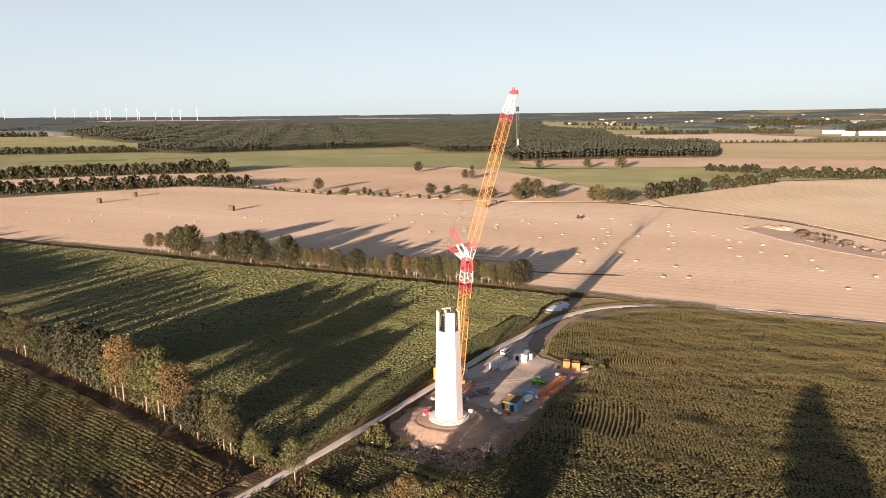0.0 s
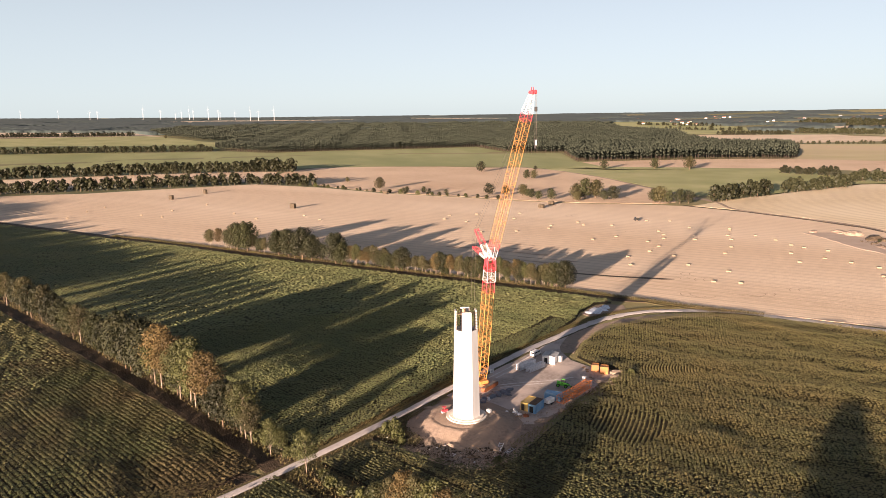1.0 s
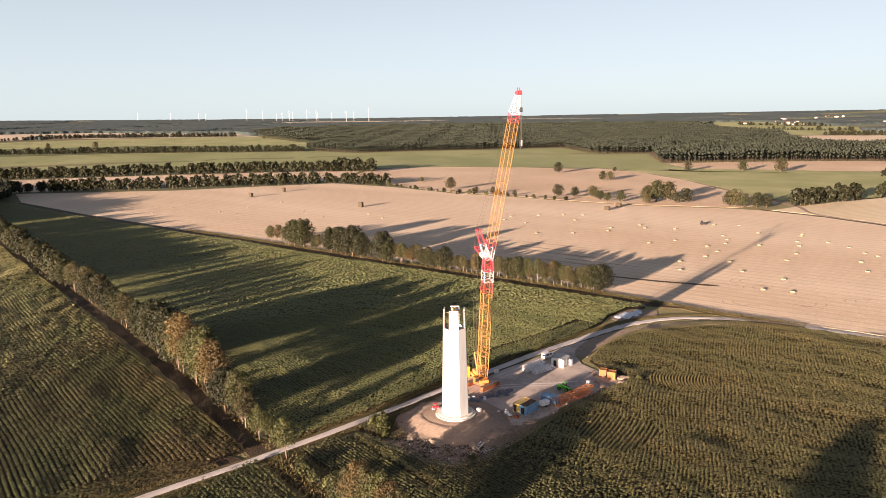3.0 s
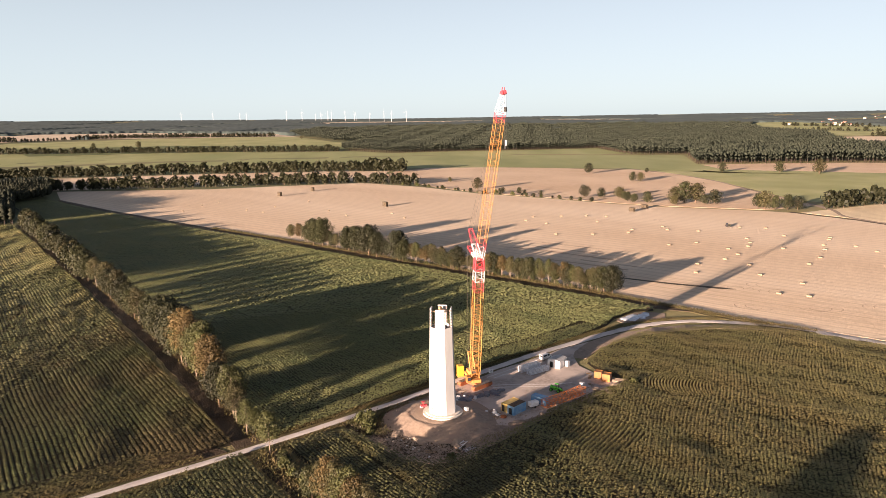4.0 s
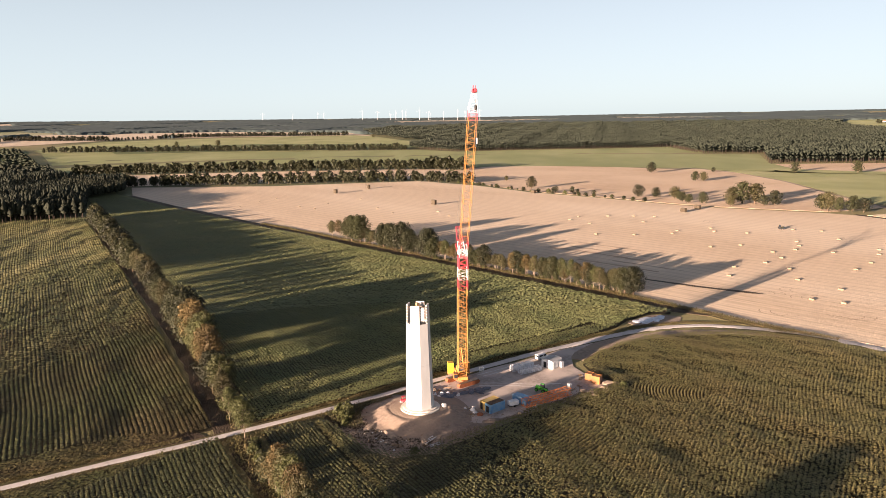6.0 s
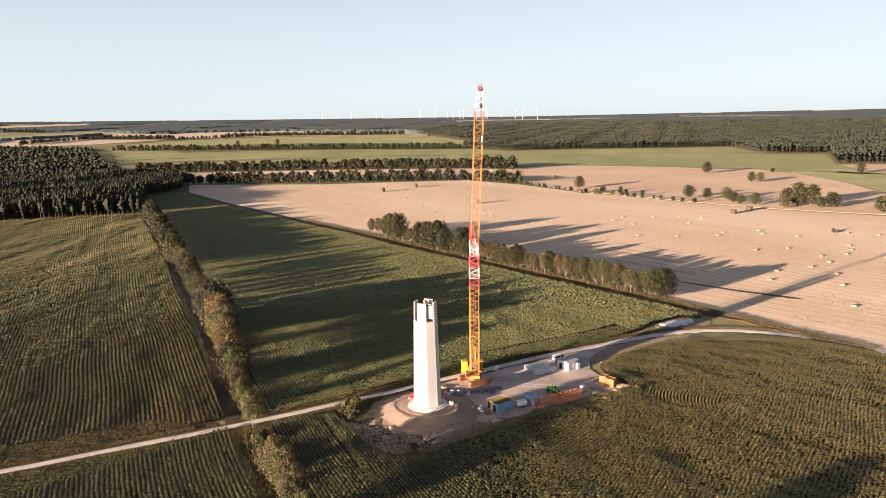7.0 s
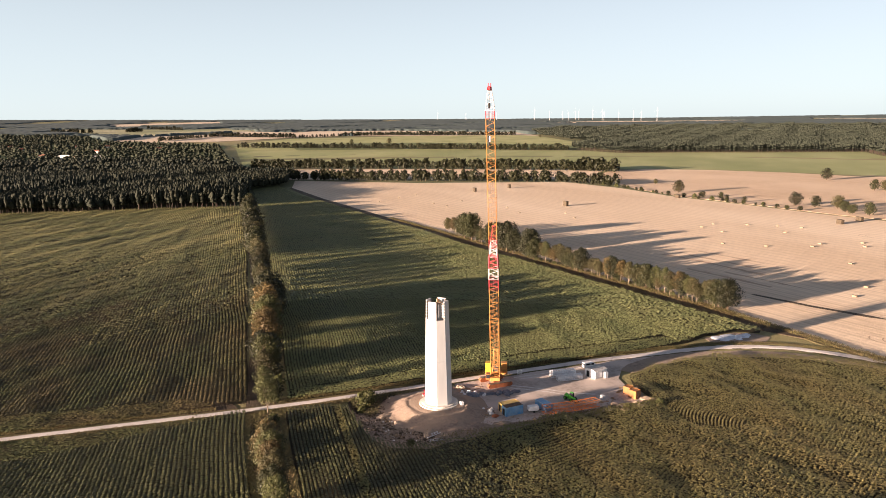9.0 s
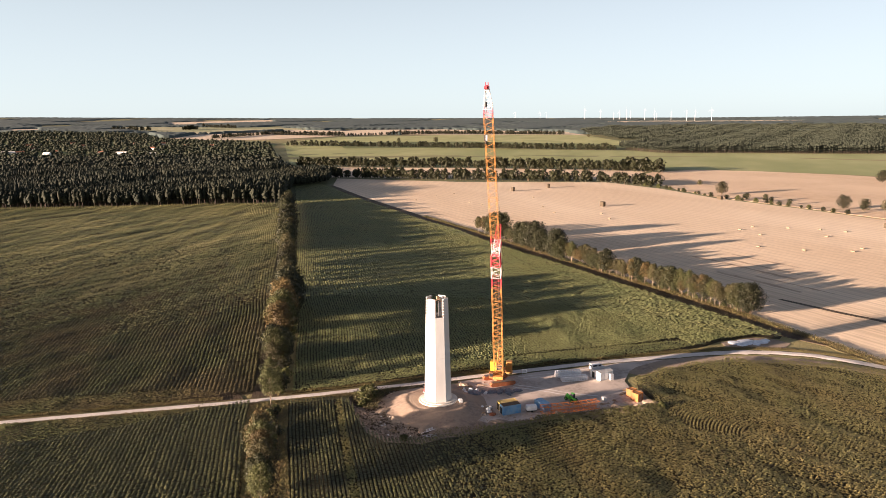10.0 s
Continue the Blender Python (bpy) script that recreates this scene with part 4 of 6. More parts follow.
# below the road
for x, y, s, kind in [(-106, 112, 0.8, 4), (-79, 107.5, 0.6, 0), (-75, 107.5, 0.75, 5), (-71.5, 107.3, 0.9, 3), (-68, 107, 0.95, 5), (-64.5, 107, 0.95, 4), (-61, 106.5, 0.9, 3), (-57.5, 106.5, 0.85, 5), (-54, 105.8, 0.75, 0), (-50.5, 105.6, 0.7, 4)]:
    put([*ALDER, *BIRCH][kind], USED, x, y, s, rnd.uniform(0, 6.28))
for k in range(14):
    x = -101 + k * 2.3
    put(BUSH[k % 2], USED, x, 112.5 - k * 0.3 + rnd.uniform(-1.5, 1.5), rnd.uniform(0.45, 0.8), rnd.uniform(0, 6.28))
for x, y, s in [(-102.5, 141, 1.0), (-104.5, 139.5, 0.85), (-99.5, 138.5, 0.8), (-97, 137, 0.5), (-71, 143, 0.5), (-66, 218, 0.6)]:
    put(BUSH[0], USED, x, y, s, rnd.uniform(0, 6.28))
# the row of trees beside the stubble: oaks at one end, then thin birches
for k in range(34):
    x = -268 + k * 3.9
    put(BUSH[k % 2], USED, x, float(np.interp(x, [-392, -273, -137], [283, 291, 311])) + rnd.uniform(0, 3), rnd.uniform(0.35, 0.7), rnd.uniform(0, 6.28))
for x, s, kind in [(-387, 0.75, 5), (-381, 0.85, 5), (-375, 0.9, 3), (-369, 0.85, 5), (-362, 0.95, 5), (-356, 0.95, 7), (-349, 1.0, 7), (-344, 0.8, 5), (-337, 0.7, 0), (-331, 0.75, 5), (-325, 0.8, 0), (-320, 0.85, 7), (-312, 0.9, 6), (-306, 0.75, 0),
                   (-300, 1.0, 6), (-292, 0.8, 6), (-286, 0.75, 1), (-274, 0.95, 6), (-269, 0.7, 7)]:
    put([*ALDER, *BIRCH, *OAK][kind], USED, x, float(np.interp(x, [-392, -273, -137], [283, 291, 311])) + rnd.uniform(-1, 2), s, rnd.uniform(0, 6.28))
for k in range(78):
    x = -264 + k * 1.62
    kind = rnd.choice([5, 5, 4, 5, 3, 5, 0, 5])
    put([*ALDER, *BIRCH][kind], USED, x + rnd.uniform(-1.4, 1.4), float(np.interp(x, [-392, -273, -137], [283, 291, 311])) + rnd.uniform(-2.0, 4.0), rnd.uniform(0.5, 0.86), rnd.uniform(0, 6.28))
for x, s, kind in [(-228, 0.95, 1), (-205, 0.9, 1), (-182, 0.9, 0), (-160, 0.85, 1)]:
    put(ALDER[kind], USED, x, float(np.interp(x, [-392, -273, -137], [283, 291, 311])), s, rnd.uniform(0, 6.28))
put(OAK[1], USED, -141, 311, 0.66, 1.0)
put(OAK[0], USED, -136, 311, 0.72, 2.0)
def tree_belt(spots):
    """A far row of trees, their crowns and trunks joined."""
    for name, mat, words in (("crown", M["leaf_b"], "far hedgerow of dark broadleaf trees between fields"), ("trunk", M["bark"], "trunks of a far hedgerow")):
        verts, faces, at = [], [], 0
        for k, (x, y, z, s, turn) in enumerate(spots):
            me = [c for c in FAROAK[k % 3].children if c.name.startswith(name)][0].data
            v = np.empty(len(me.vertices) * 3, np.float32)
            me.vertices.foreach_get("co", v)
            v = v.reshape(-1, 3) * s
            c, q = math.cos(turn), math.sin(turn)
            verts.append(np.stack([v[:, 0] * c - v[:, 1] * q + x, v[:, 0] * q + v[:, 1] * c + y, v[:, 2] + z], 1))
            if name == "crown":
                f = np.arange(len(v)).reshape(-1, 4)
            else:
                f = np.array([p.vertices[:] for p in me.polygons if len(p.vertices) == 4][:12])
            faces.append(f + at)
            at += len(v)
        tagged(new("hedgerow" if name == "crown" else "hedgerow_trunks", mesh_from(name, np.concatenate(verts), np.concatenate(faces), mat)), words, "hedgerow", kind="stuff")


# lone trees and groups on the far fields
for x, y, s in [(-562, 889, 1.15), (-358, 1059, 1.2), (-308, 1068, 1.5), (-423, 1020, 1.0), (-529, 621, 1.05), (-489, 616, 0.35), (-480, 611, 0.5), (-460, 616, 0.55), (-453, 617, 0.4), (-431, 618, 0.4), (-445, 820, 0.9), (-438, 827, 0.85), (-386, 634, 0.95),
                (-369, 640, 0.8), (-353, 648, 0.9), (-345, 645, 0.6), (-334, 634, 0.7), (-323, 628, 0.65), (-312, 634, 0.8), (-293, 651, 1.15), (-286, 657, 1.5), (-278, 664, 1.4), (-284, 634, 0.7), (-259, 664, 1.0), (-265, 657, 0.7),
                (-217, 661, 1.0), (-211, 660, 1.2), (-203, 663, 0.9), (-194, 667, 1.0), (-187, 671, 0.9), (-628, 670, 0.5), (-506, 954, 0.5), (-2155, 683, 1.3), (-2132, 803, 1.4), (-2225, 1425, 0.9)]:
    put(LONE[rnd.randrange(4)], USED, x, y, s, rnd.uniform(0, 6.28), float(lift(x, y)))
for a, b, k, lo, hi in [((-172, 699), (-139, 782), 15, 0.8, 1.2), ((-127, 812), (-79, 902), 16, 0.7, 1.1), ((-177, 1060), (-103, 1042), 13, 0.6, 1.0), ((-84, 980), (47, 1025), 26, 0.7, 1.1), ((47, 1025), (211, 1065), 22, 0.7, 1.1),
                        ((-977, 226), (-720, 578), 66, 0.75, 1.15), ((-720, 582), (-633, 616), 18, 0.6, 1.1), ((-1233, 250), (-1073, 505), 46, 0.9, 1.3), ((-1073, 505), (-845, 748), 46, 0.9, 1.35), ((-894, 730), (-818, 752), 14, 1.0, 1.5),
                        ((-1862, 701), (-1483, 1088), 70, 0.8, 1.3), ((-2150, 329), (-1862, 701), 50, 0.7, 1.3), ((-414, 1872), (66, 2060), 42, 0.45, 0.75), ((66, 2060), (300, 2150), 20, 0.45, 0.75), ((-609, 2349), (-412, 2419), 30, 0.8, 1.1),
                        ((-407, 2497), (-167, 2450), 36, 0.9, 1.4), ((-23, 2570), (86, 2842), 30, 0.9, 1.5), ((86, 2842), (330, 2900), 24, 0.9, 1.5), ((-2695, 100), (-2962, 316), 26, 0.7, 1.2), ((-2962, 316), (-2740, 610), 42, 0.9, 1.4),
                        ((-2740, 610), (-2790, 814), 14, 0.5, 1.0), ((-2807, 814), (-2758, 1023), 30, 0.8, 1.3), ((-2758, 1023), (-2460, 1446), 70, 0.7, 1.3), ((-3462, -329), (-3445, -159), 16, 0.9, 1.5), ((-3484, -25), (-3533, 38), 10, 1.0, 1.6),
                        ((-3779, 62), (-3626, 225), 16, 0.9, 1.5), ((-330, 3080), (-20, 3110), 40, 1.0, 1.6), ((-900, 2700), (-600, 2640), 22, 0.5, 1.1), ((-1150, 3080), (-760, 2980), 24, 0.6, 1.2), ((-520, 3200), (-180, 3260), 40, 1.0, 1.8)]:
    spots = []
    k = int(k * 1.2)
    for i in range(k):
        f = (i + rnd.uniform(-0.4, 0.4)) / k
        x, y = a[0] + (b[0] - a[0]) * f + rnd.uniform(-4, 4), a[1] + (b[1] - a[1]) * f + rnd.uniform(-4, 4)
        spots.append((x, y, float(lift(x, y)), rnd.uniform(lo, hi), rnd.uniform(0, 6.28)))
    tree_belt(spots)
for k in range(26):
    f = (k + rnd.uniform(-0.4, 0.4)) / 26
    x = -640 + 290 * f
    put(BUSH[k % 2], USED, x, float(np.interp(x, [-710, -607, -502, -406, -341, -285], [592, 604, 596, 607, 610, 620])) + rnd.uniform(-1, 3), rnd.uniform(0.5, 1.3), rnd.uniform(0, 6.28))
# big trees south of the site, whose shadows fall across the corn
for x, y, s in [(14, 45, 1.25), (20, 48, 1.0), (37, 52, 0.9), (52, 46, 1.0)]:
    put(OAK[0], USED, x, y, s, rnd.uniform(0, 6.28))


def wood(name, poly, gap, height, crown, mat, label, seed, sides=4, trunks=None, spare=0.1, levels=((0.52, 0.95), (0.8, 0.75)), foot=0.36, category="pine wood"):
    """A wood of single pines: an uneven crown on a trunk each, joined."""
    rng = np.random.default_rng(seed)
    p = np.array(poly)
    a, b = np.meshgrid(np.arange(p[:, 0].min(), p[:, 0].max(), gap), np.arange(p[:, 1].min(), p[:, 1].max(), gap))
    x = a.ravel() + rng.uniform(-0.45, 0.45, a.size) * gap
    y = b.ravel() + rng.uniform(-0.45, 0.45, a.size) * gap
    ok = inside(x, y, poly) & (rng.uniform(size=len(x)) > spare)
    x, y = x[ok], y[ok]
    n = len(x)
    z = lift(x, y)
    h = height * rng.uniform(0.75, 1.15, n) * (1 + 0.16 * np.sin(x * 0.02) * np.cos(y * 0.017) + 0.1 * np.sin(x * 0.051 + y * 0.043))
    cr = crown * rng.uniform(0.7, 1.3, n)
    verts, faces = [], []
    per = sides * len(levels) + 2
    cols = []
    cols.append(np.stack([x, y, z + h * foot], 1))
    for lv, wr in levels:
        for s in range(sides):
            t = 2 * math.pi * s / sides + lv * 5 + rng.uniform(-0.3, 0.3, n)
            rr = cr * wr * rng.uniform(0.65, 1.3, n)
            cols.append(np.stack([x + rr * np.cos(t), y + rr * np.sin(t), z + h * (lv + rng.uniform(-0.07, 0.07, n))], 1))
    cols.append(np.stack([x + rng.uniform(-0.3, 0.3, n) * cr, y + rng.uniform(-0.3, 0.3, n) * cr, z + h], 1))
    verts = np.stack(cols, 1).reshape(-1, 3)
    tri = []
    for s in range(sides):
        s2 = (s + 1) % sides
        tri.append((0, 1 + s2, 1 + s))
        for k in range(len(levels) - 1):
            lo, hi = 1 + k * sides, 1 + (k + 1) * sides
            tri += [(lo + s, lo + s2, hi + s2), (lo + s, hi + s2, hi + s)]
        tri.append((1 + (len(levels) - 1) * sides + s, 1 + (len(levels) - 1) * sides + s2, per - 1))
    faces = (np.array(tri)[None] + (np.arange(n) * per)[:, None, None]).reshape(-1, 3)
    ob = new(name, mesh_from(name, verts, faces, mat))
    ob.data.polygons.foreach_set("use_smooth", np.ones(len(ob.data.polygons), bool))
    tagged(ob, label, category, kind="stuff")
    if trunks:
        ok = trunks(x, y)
        bm_v, bm_f = [], []
        tx, ty, tz, th = x[ok], y[ok], z[ok], h[ok]
        for k, (dx, dy) in enumerate(((0.22, 0), (-0.12, 0.2), (-0.12, -0.2))):
            for top in (0, 1):
                bm_v.append(np.stack([tx + dx * 1.5, ty + dy * 1.5, tz + top * th * 0.6], 1))
        v = np.stack(bm_v, 1).reshape(-1, 3)
        q = np.array([(0, 2, 3, 1), (2, 4, 5, 3), (4, 0, 1, 5)])
        f = (q[None] + (np.arange(len(tx)) * 6)[:, None, None]).reshape(-1, 4)
        tagged(new("wood_trunks", mesh_from("wood_trunks", v, f, M["pine_bark"])), "bare reddish pine trunks along the wood's edge", "tree trunks", kind="stuff")
    return ob


def clump_wood(name, poly, gap, height, crown, mat, label, seed, per=26, spare=0.12):
    """A nearer wood: each tree is a cluster of small leaf clumps on a conical outline, joined."""
    rng = np.random.default_rng(seed)
    p = np.array(poly)
    a, b = np.meshgrid(np.arange(p[:, 0].min(), p[:, 0].max(), gap), np.arange(p[:, 1].min(), p[:, 1].max(), gap))
    x = a.ravel() + rng.uniform(-0.45, 0.45, a.size) * gap
    y = b.ravel() + rng.uniform(-0.45, 0.45, a.size) * gap
    ok = inside(x, y, poly) & (rng.uniform(size=len(x)) > spare)
    x, y = np.repeat(x[ok], per), np.repeat(y[ok], per)
    k = len(x) // per
    h = np.repeat(height * rng.uniform(0.66, 1.16, k), per)
    cr = np.repeat(crown * rng.uniform(0.7, 1.25, k), per)
    # rounded pine crowns on the upper half of the trunk
    d = rng.normal(0, 1, (len(x), 3))
    d /= np.linalg.norm(d, axis=1)[:, None]
    d[:, 2] = np.abs(d[:, 2]) * 1.25 - 0.4
    c = np.stack([x + d[:, 0] * cr, y + d[:, 1] * cr, h * 0.7 + d[:, 2] * h * 0.27], 1) + rng.normal(0, 0.25, (len(x), 3))
    v, q = leaf_quads(rng, c, 3.5 * d + np.array([0, 0, 0.4]), 0.6)
    return tagged(new(name, mesh_from(name, v, q, mat)), label, "wood", kind="stuff")


WOOD_W = [(-716, -197), (-695, -102), (-666, 4), (-648, 112), (-634, 163), (-727, 183), (-804, 194), (-835, 242), (-928, 264), (-977, 215), (-1054, 158), (-1110, -264)]
LUMPY = ((0.22, 0.8), (0.5, 1.0), (0.82, 0.7))


def edge_west(x, y):
    return x > np.interp(y, [-197, -102, 4, 112, 163], [-740, -719, -690, -672, -658])


clump_wood("pine_wood", WOOD_W, 4.6, 19.5, 2.8, M["pine"], "needle tufts of the dark pine wood beside the corn", 71, 10)
wood("pine_wood", WOOD_W, 4.6, 18.5, 2.9, M["pine"], "dark pine wood with a dense jagged canopy beside the corn", 70, 5, edge_west, levels=((0.42, 0.85), (0.64, 1.0), (0.85, 0.55)), foot=0.3)
wood("pine_wood", [(-985, 215), (-1300, 225), (-1500, 60), (-1600, -250), (-1500, -700), (-1050, -700), (-690, -195), (-1000, -150)], 9.5, 16, 5.6, M["pine"], "dark mixed wood in front of the village", 72, 4, spare=0.15, levels=LUMPY, foot=0.08)
wood("pine_wood", [(-1300, 225), (-1850, 255), (-2300, 280), (-2700, -80), (-3140, -200), (-3300, -700), (-2300, -900), (-1550, -600), (-1500, 0)], 17, 11, 7.5, M["garden"], "mixed trees among the houses of a distant village", 73, 4, spare=0.45, levels=LUMPY, foot=0.05, category="trees")
EDGE_N = [(-1460, 1109), (-1303, 1110), (-1230, 1233), (-1097, 1385), (-996, 1533), (-780, 1343), (-707, 1407), (-690, 1414), (-532, 1154), (-447, 1236), (-326, 1331), (-218, 1393), (-251, 1604), (-300, 1800), (-440, 1785), (-560, 1900), (-700, 2270), (-740, 2360), (-850, 2490), (-1000, 2560)]


def edge_near(x, y):
    d = np.full(len(x), 1e9)
    for (x0, y0), (x1, y1) in zip(EDGE_N[:13], EDGE_N[1:13]):
        ux, uy = x1 - x0, y1 - y0
        t = np.clip(((x - x0) * ux + (y - y0) * uy) / (ux * ux + uy * uy), 0, 1)
        d = np.minimum(d, np.hypot(x - x0 - t * ux, y - y0 - t * uy))
    return d < 22


wood("pine_wood", EDGE_N + [(-1500, 2300), (-1900, 1900), (-1800, 1500), (-1700, 1330), (-1600, 1200), (-1500, 1100)], 6.3, 18.5, 3.0, M["pine_n"], "wide dark green pine wood with bare trunks at its edge", 74, 3, edge_near)
wood("pine_wood", [(-1000, 2570), (-1500, 2300), (-1900, 1900), (-1800, 1500), (-1960, 1390), (-2300, 1480), (-2640, 1620), (-2850, 1950), (-2750, 2300), (-2500, 2600), (-2000, 2900), (-1400, 3150), (-1230, 2960)], 12, 18, 5.4, M["pine_n"],
     "distant continuation of the pine wood", 75, 3)

def canopy(label, seed):
    """The far woods as a rough canopy of small crowns over the land, with clearings left open."""
    rng = np.random.default_rng(seed)
    turns = [56, 86, 104, 114, 144, 152, 165, 206]
    th = np.arange(56, 206, 0.14)
    f, deg = np.meshgrid(np.linspace(0, 1, 96), th, indexing="ij")
    start = np.interp(deg, turns, [2500, 2500, 2700, 2950, 2950, 2900, 2900, 2600])
    open_share = np.interp(deg, turns, [0.5, 0.5, 0.42, 0.12, 0.08, 0.08, 0.14, 0.3])
    height = np.interp(deg, turns, [11, 11, 12, 14, 14, 13, 13, 12])
    r = start + (4740 - start) * f + rng.uniform(-9, 9, f.shape)
    t = np.radians(deg + rng.uniform(-0.04, 0.04, f.shape))
    x, y = r * np.cos(t), r * np.sin(t)
    patch = np.sin(r * 0.013 + 3.0 * np.sin(t * 7 + seed) + 1.5 * np.sin(t * 31)) + 0.9 * np.sin(t * 43 + r * 0.004 + seed) + 0.6 * np.sin(r * 0.04 + t * 90)
    grown = np.clip((patch + 2 - 4 * open_share) * 3, 0, 1).ravel()
    fx, fy = x.ravel(), y.ravel()
    for poly in CLEARINGS:
        grown[inside(fx, fy, poly)] = 0
    grown = grown.reshape(x.shape)
    z = lift(x, y) - 1.5 + (height * (1 - 0.65 * f) + 1.5) * grown * rng.uniform(0.78, 1.0, x.shape)
    z[0], z[-1] = lift(x[0], y[0]) - 1.5, lift(x[-1], y[-1]) - 1.5
    n, k = r.shape
    i, j = np.meshgrid(np.arange(n - 1), np.arange(k - 1), indexing="ij")
    a = i * k + j
    q = np.stack([a, a + 1, a + k + 1, a + k], -1).reshape(-1, 4)
    q = q[grown.ravel()[q].max(1) > 0]
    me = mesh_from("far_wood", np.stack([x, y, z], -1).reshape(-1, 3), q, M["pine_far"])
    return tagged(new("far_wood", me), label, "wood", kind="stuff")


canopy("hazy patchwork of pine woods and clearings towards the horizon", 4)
# ---- the tower ----
def rim(r, deg, z):
    return Vector((r * math.cos(radians(deg)), r * math.sin(radians(deg)), z))


def slab(bm, corners, inward, thick):
    """A flat panel with thickness from four outer corners."""
    o = [bm.verts.new(c) for c in corners]
    i = [bm.verts.new(c + inward * thick) for c in corners]
    bm.faces.new(o)
    bm.faces.new(i[::-1])
    for k in range(4):
        j = (k + 1) % 4
        bm.faces.new((o[k], i[k], i[j], o[j]))


def tower():
    root = empty("concrete_tower", Matrix.Translation((*TOWER, 1.55)), "unfinished eight-sided white precast concrete wind turbine tower standing on a mound", "tower")
    bm = bmesh.new()
    add_cylinder(bm, 5.7, 0.45, (0, 0, -0.1), sides=48)
    add_cylinder(bm, 4.9, 0.25, (0, 0, 0.35), sides=48)
    part("foundation", bm, M["plinth"], root, "round pale concrete foundation ring")
    top_full, top_all, low = 25.7, 31.0, 0.4

    def radius(z):
        return 4.0 - (4.0 - 3.2) * (z - low) / (top_all - low)

    for k in range(8):
        a0, a1 = -27.5 + 45 * k, 17.5 + 45 * k
        inward = -rim(1, a0 + 22.5, 0)
        for z0, z1 in ((low, 13.6), (13.62, top_full)):
            bm = bmesh.new()
            slab(bm, [rim(radius(z0), a0, z0), rim(radius(z0), a1, z0), rim(radius(z1), a1, z1), rim(radius(z1), a0, z1)], inward, 0.34)
            part("wall_panel", bm, M["concrete"], root)
        if k % 2 == 1:
            z0, z1 = top_full + 0.02, top_all
            bm = bmesh.new()
            slab(bm, [rim(radius(z0), a0, z0), rim(radius(z0), a1, z0), rim(radius(z1), a1, z1), rim(radius(z1), a0, z1)], inward, 0.34)
            panel = part("top_panel", bm, M["concrete"], root, "tall top wall panel with toothed joint edges")
            for edge, other in ((a0, a1), (a1, a0)):
                along = (rim(1, edge, 0) - rim(1, other, 0)).normalized()
                bm = bmesh.new()
                for i in range(6):
                    z = z0 + 0.25 + i * (z1 - z0 - 0.3) / 6
                    p = rim(radius(z), edge, z) + inward * 0.3 - along * 0.06
                    q = Matrix.Rotation(radians(a0 + 22.5), 4, "Z")
                    add_box(bm, (0.5, 0.42, 0.55), p, q, 0.08)
                part("joint_teeth", bm, M["joint"], panel, "dark scalloped concrete joint")
        else:
            z0 = top_full
            bm = bmesh.new()
            mid = (rim(radius(z0), a0, z0) + rim(radius(z0), a1, z0)) / 2 + inward * 0.17
            add_box(bm, (0.3, radius(z0) * 0.7, 0.06), mid, Matrix.Rotation(radians(a0 + 22.5), 4, "Z"))
            part("joint_bed", bm, M["joint"], root, "dark joint on the panel's top edge")
    bm = bmesh.new()
    add_cylinder(bm, 0.16, 0.12, rim(3.86, -95, 2.2) * 0.97, Matrix.Rotation(radians(90), 4, "X"), 12)
    part("vent", bm, M["black"], root)
    bm = bmesh.new()
    for k in range(3):
        add_box(bm, (4.2, 0.5, 0.12), (0.2, -1.2 + 1.2 * k, top_all - 1.0), Matrix.Rotation(0.4, 4, "Z"))
    add_box(bm, (0.8, 0.8, 0.9), (-1.0, 0.6, top_all - 0.9), None, 0.05)
    part("work_platform", bm, M["wood"], root, "plank working platform inside the top")
    bm = bmesh.new()
    for sx, sy in ((-1, -1), (1, -1), (1, 1), (-1, 1)):
        add_bar(bm, (0.6 * sx, 0.6 * sy, 0.3), (0.6 * sx, 0.6 * sy, top_all - 0.9), 0.06)
    part("platform_leg", bm, M["steel"], root)
    return root


tower()

# ---- the crane ----
BOOM_FOOT, ELBOW, TIP = Vector((-101.6, 182.4, 2.2)), Vector((-95.9, 178.9, 42.4)), Vector((-76.4, 168.2, 91.2))
FACE = Vector((0.877, -0.48, 0)).normalized()
CROSS = Vector((0.48, 0.877, 0)).normalized()


def lattice(chords, laces, p0, p1, w0, w1, d0, d1, bays, rc=0.11, rl=0.048):
    """A four-chord lattice section between p0 and p1."""
    axis = (p1 - p0).normalized()
    deep = axis.cross(CROSS).normalized()

    def corner(k, f):
        w, d = w0 + (w1 - w0) * f, d0 + (d1 - d0) * f
        sx, sy = ((-1, -1), (1, -1), (1, 1), (-1, 1))[k]
        return p0.lerp(p1, f) + CROSS * (sx * w / 2) + deep * (sy * d / 2)

    for k in range(4):
        add_bar(chords[k], corner(k, 0), corner(k, 1), rc, 6)
    for b in range(bays):
        f0, fm, f1 = b / bays, (b + 0.5) / bays, (b + 1) / bays
        for k in range(4):
            j = (k + 1) % 4
            add_bar(laces, corner(k, f0), corner(j, fm), rl)
            add_bar(laces, corner(j, fm), corner(k, f1), rl)
        if b == 0:
            for k in range(4):
                add_bar(laces, corner(k, 0), corner((k + 1) % 4, 0), rl * 1.2)
    for k in range(4):
        add_bar(laces, corner(k, 1), corner((k + 1) % 4, 1), rl * 1.2)


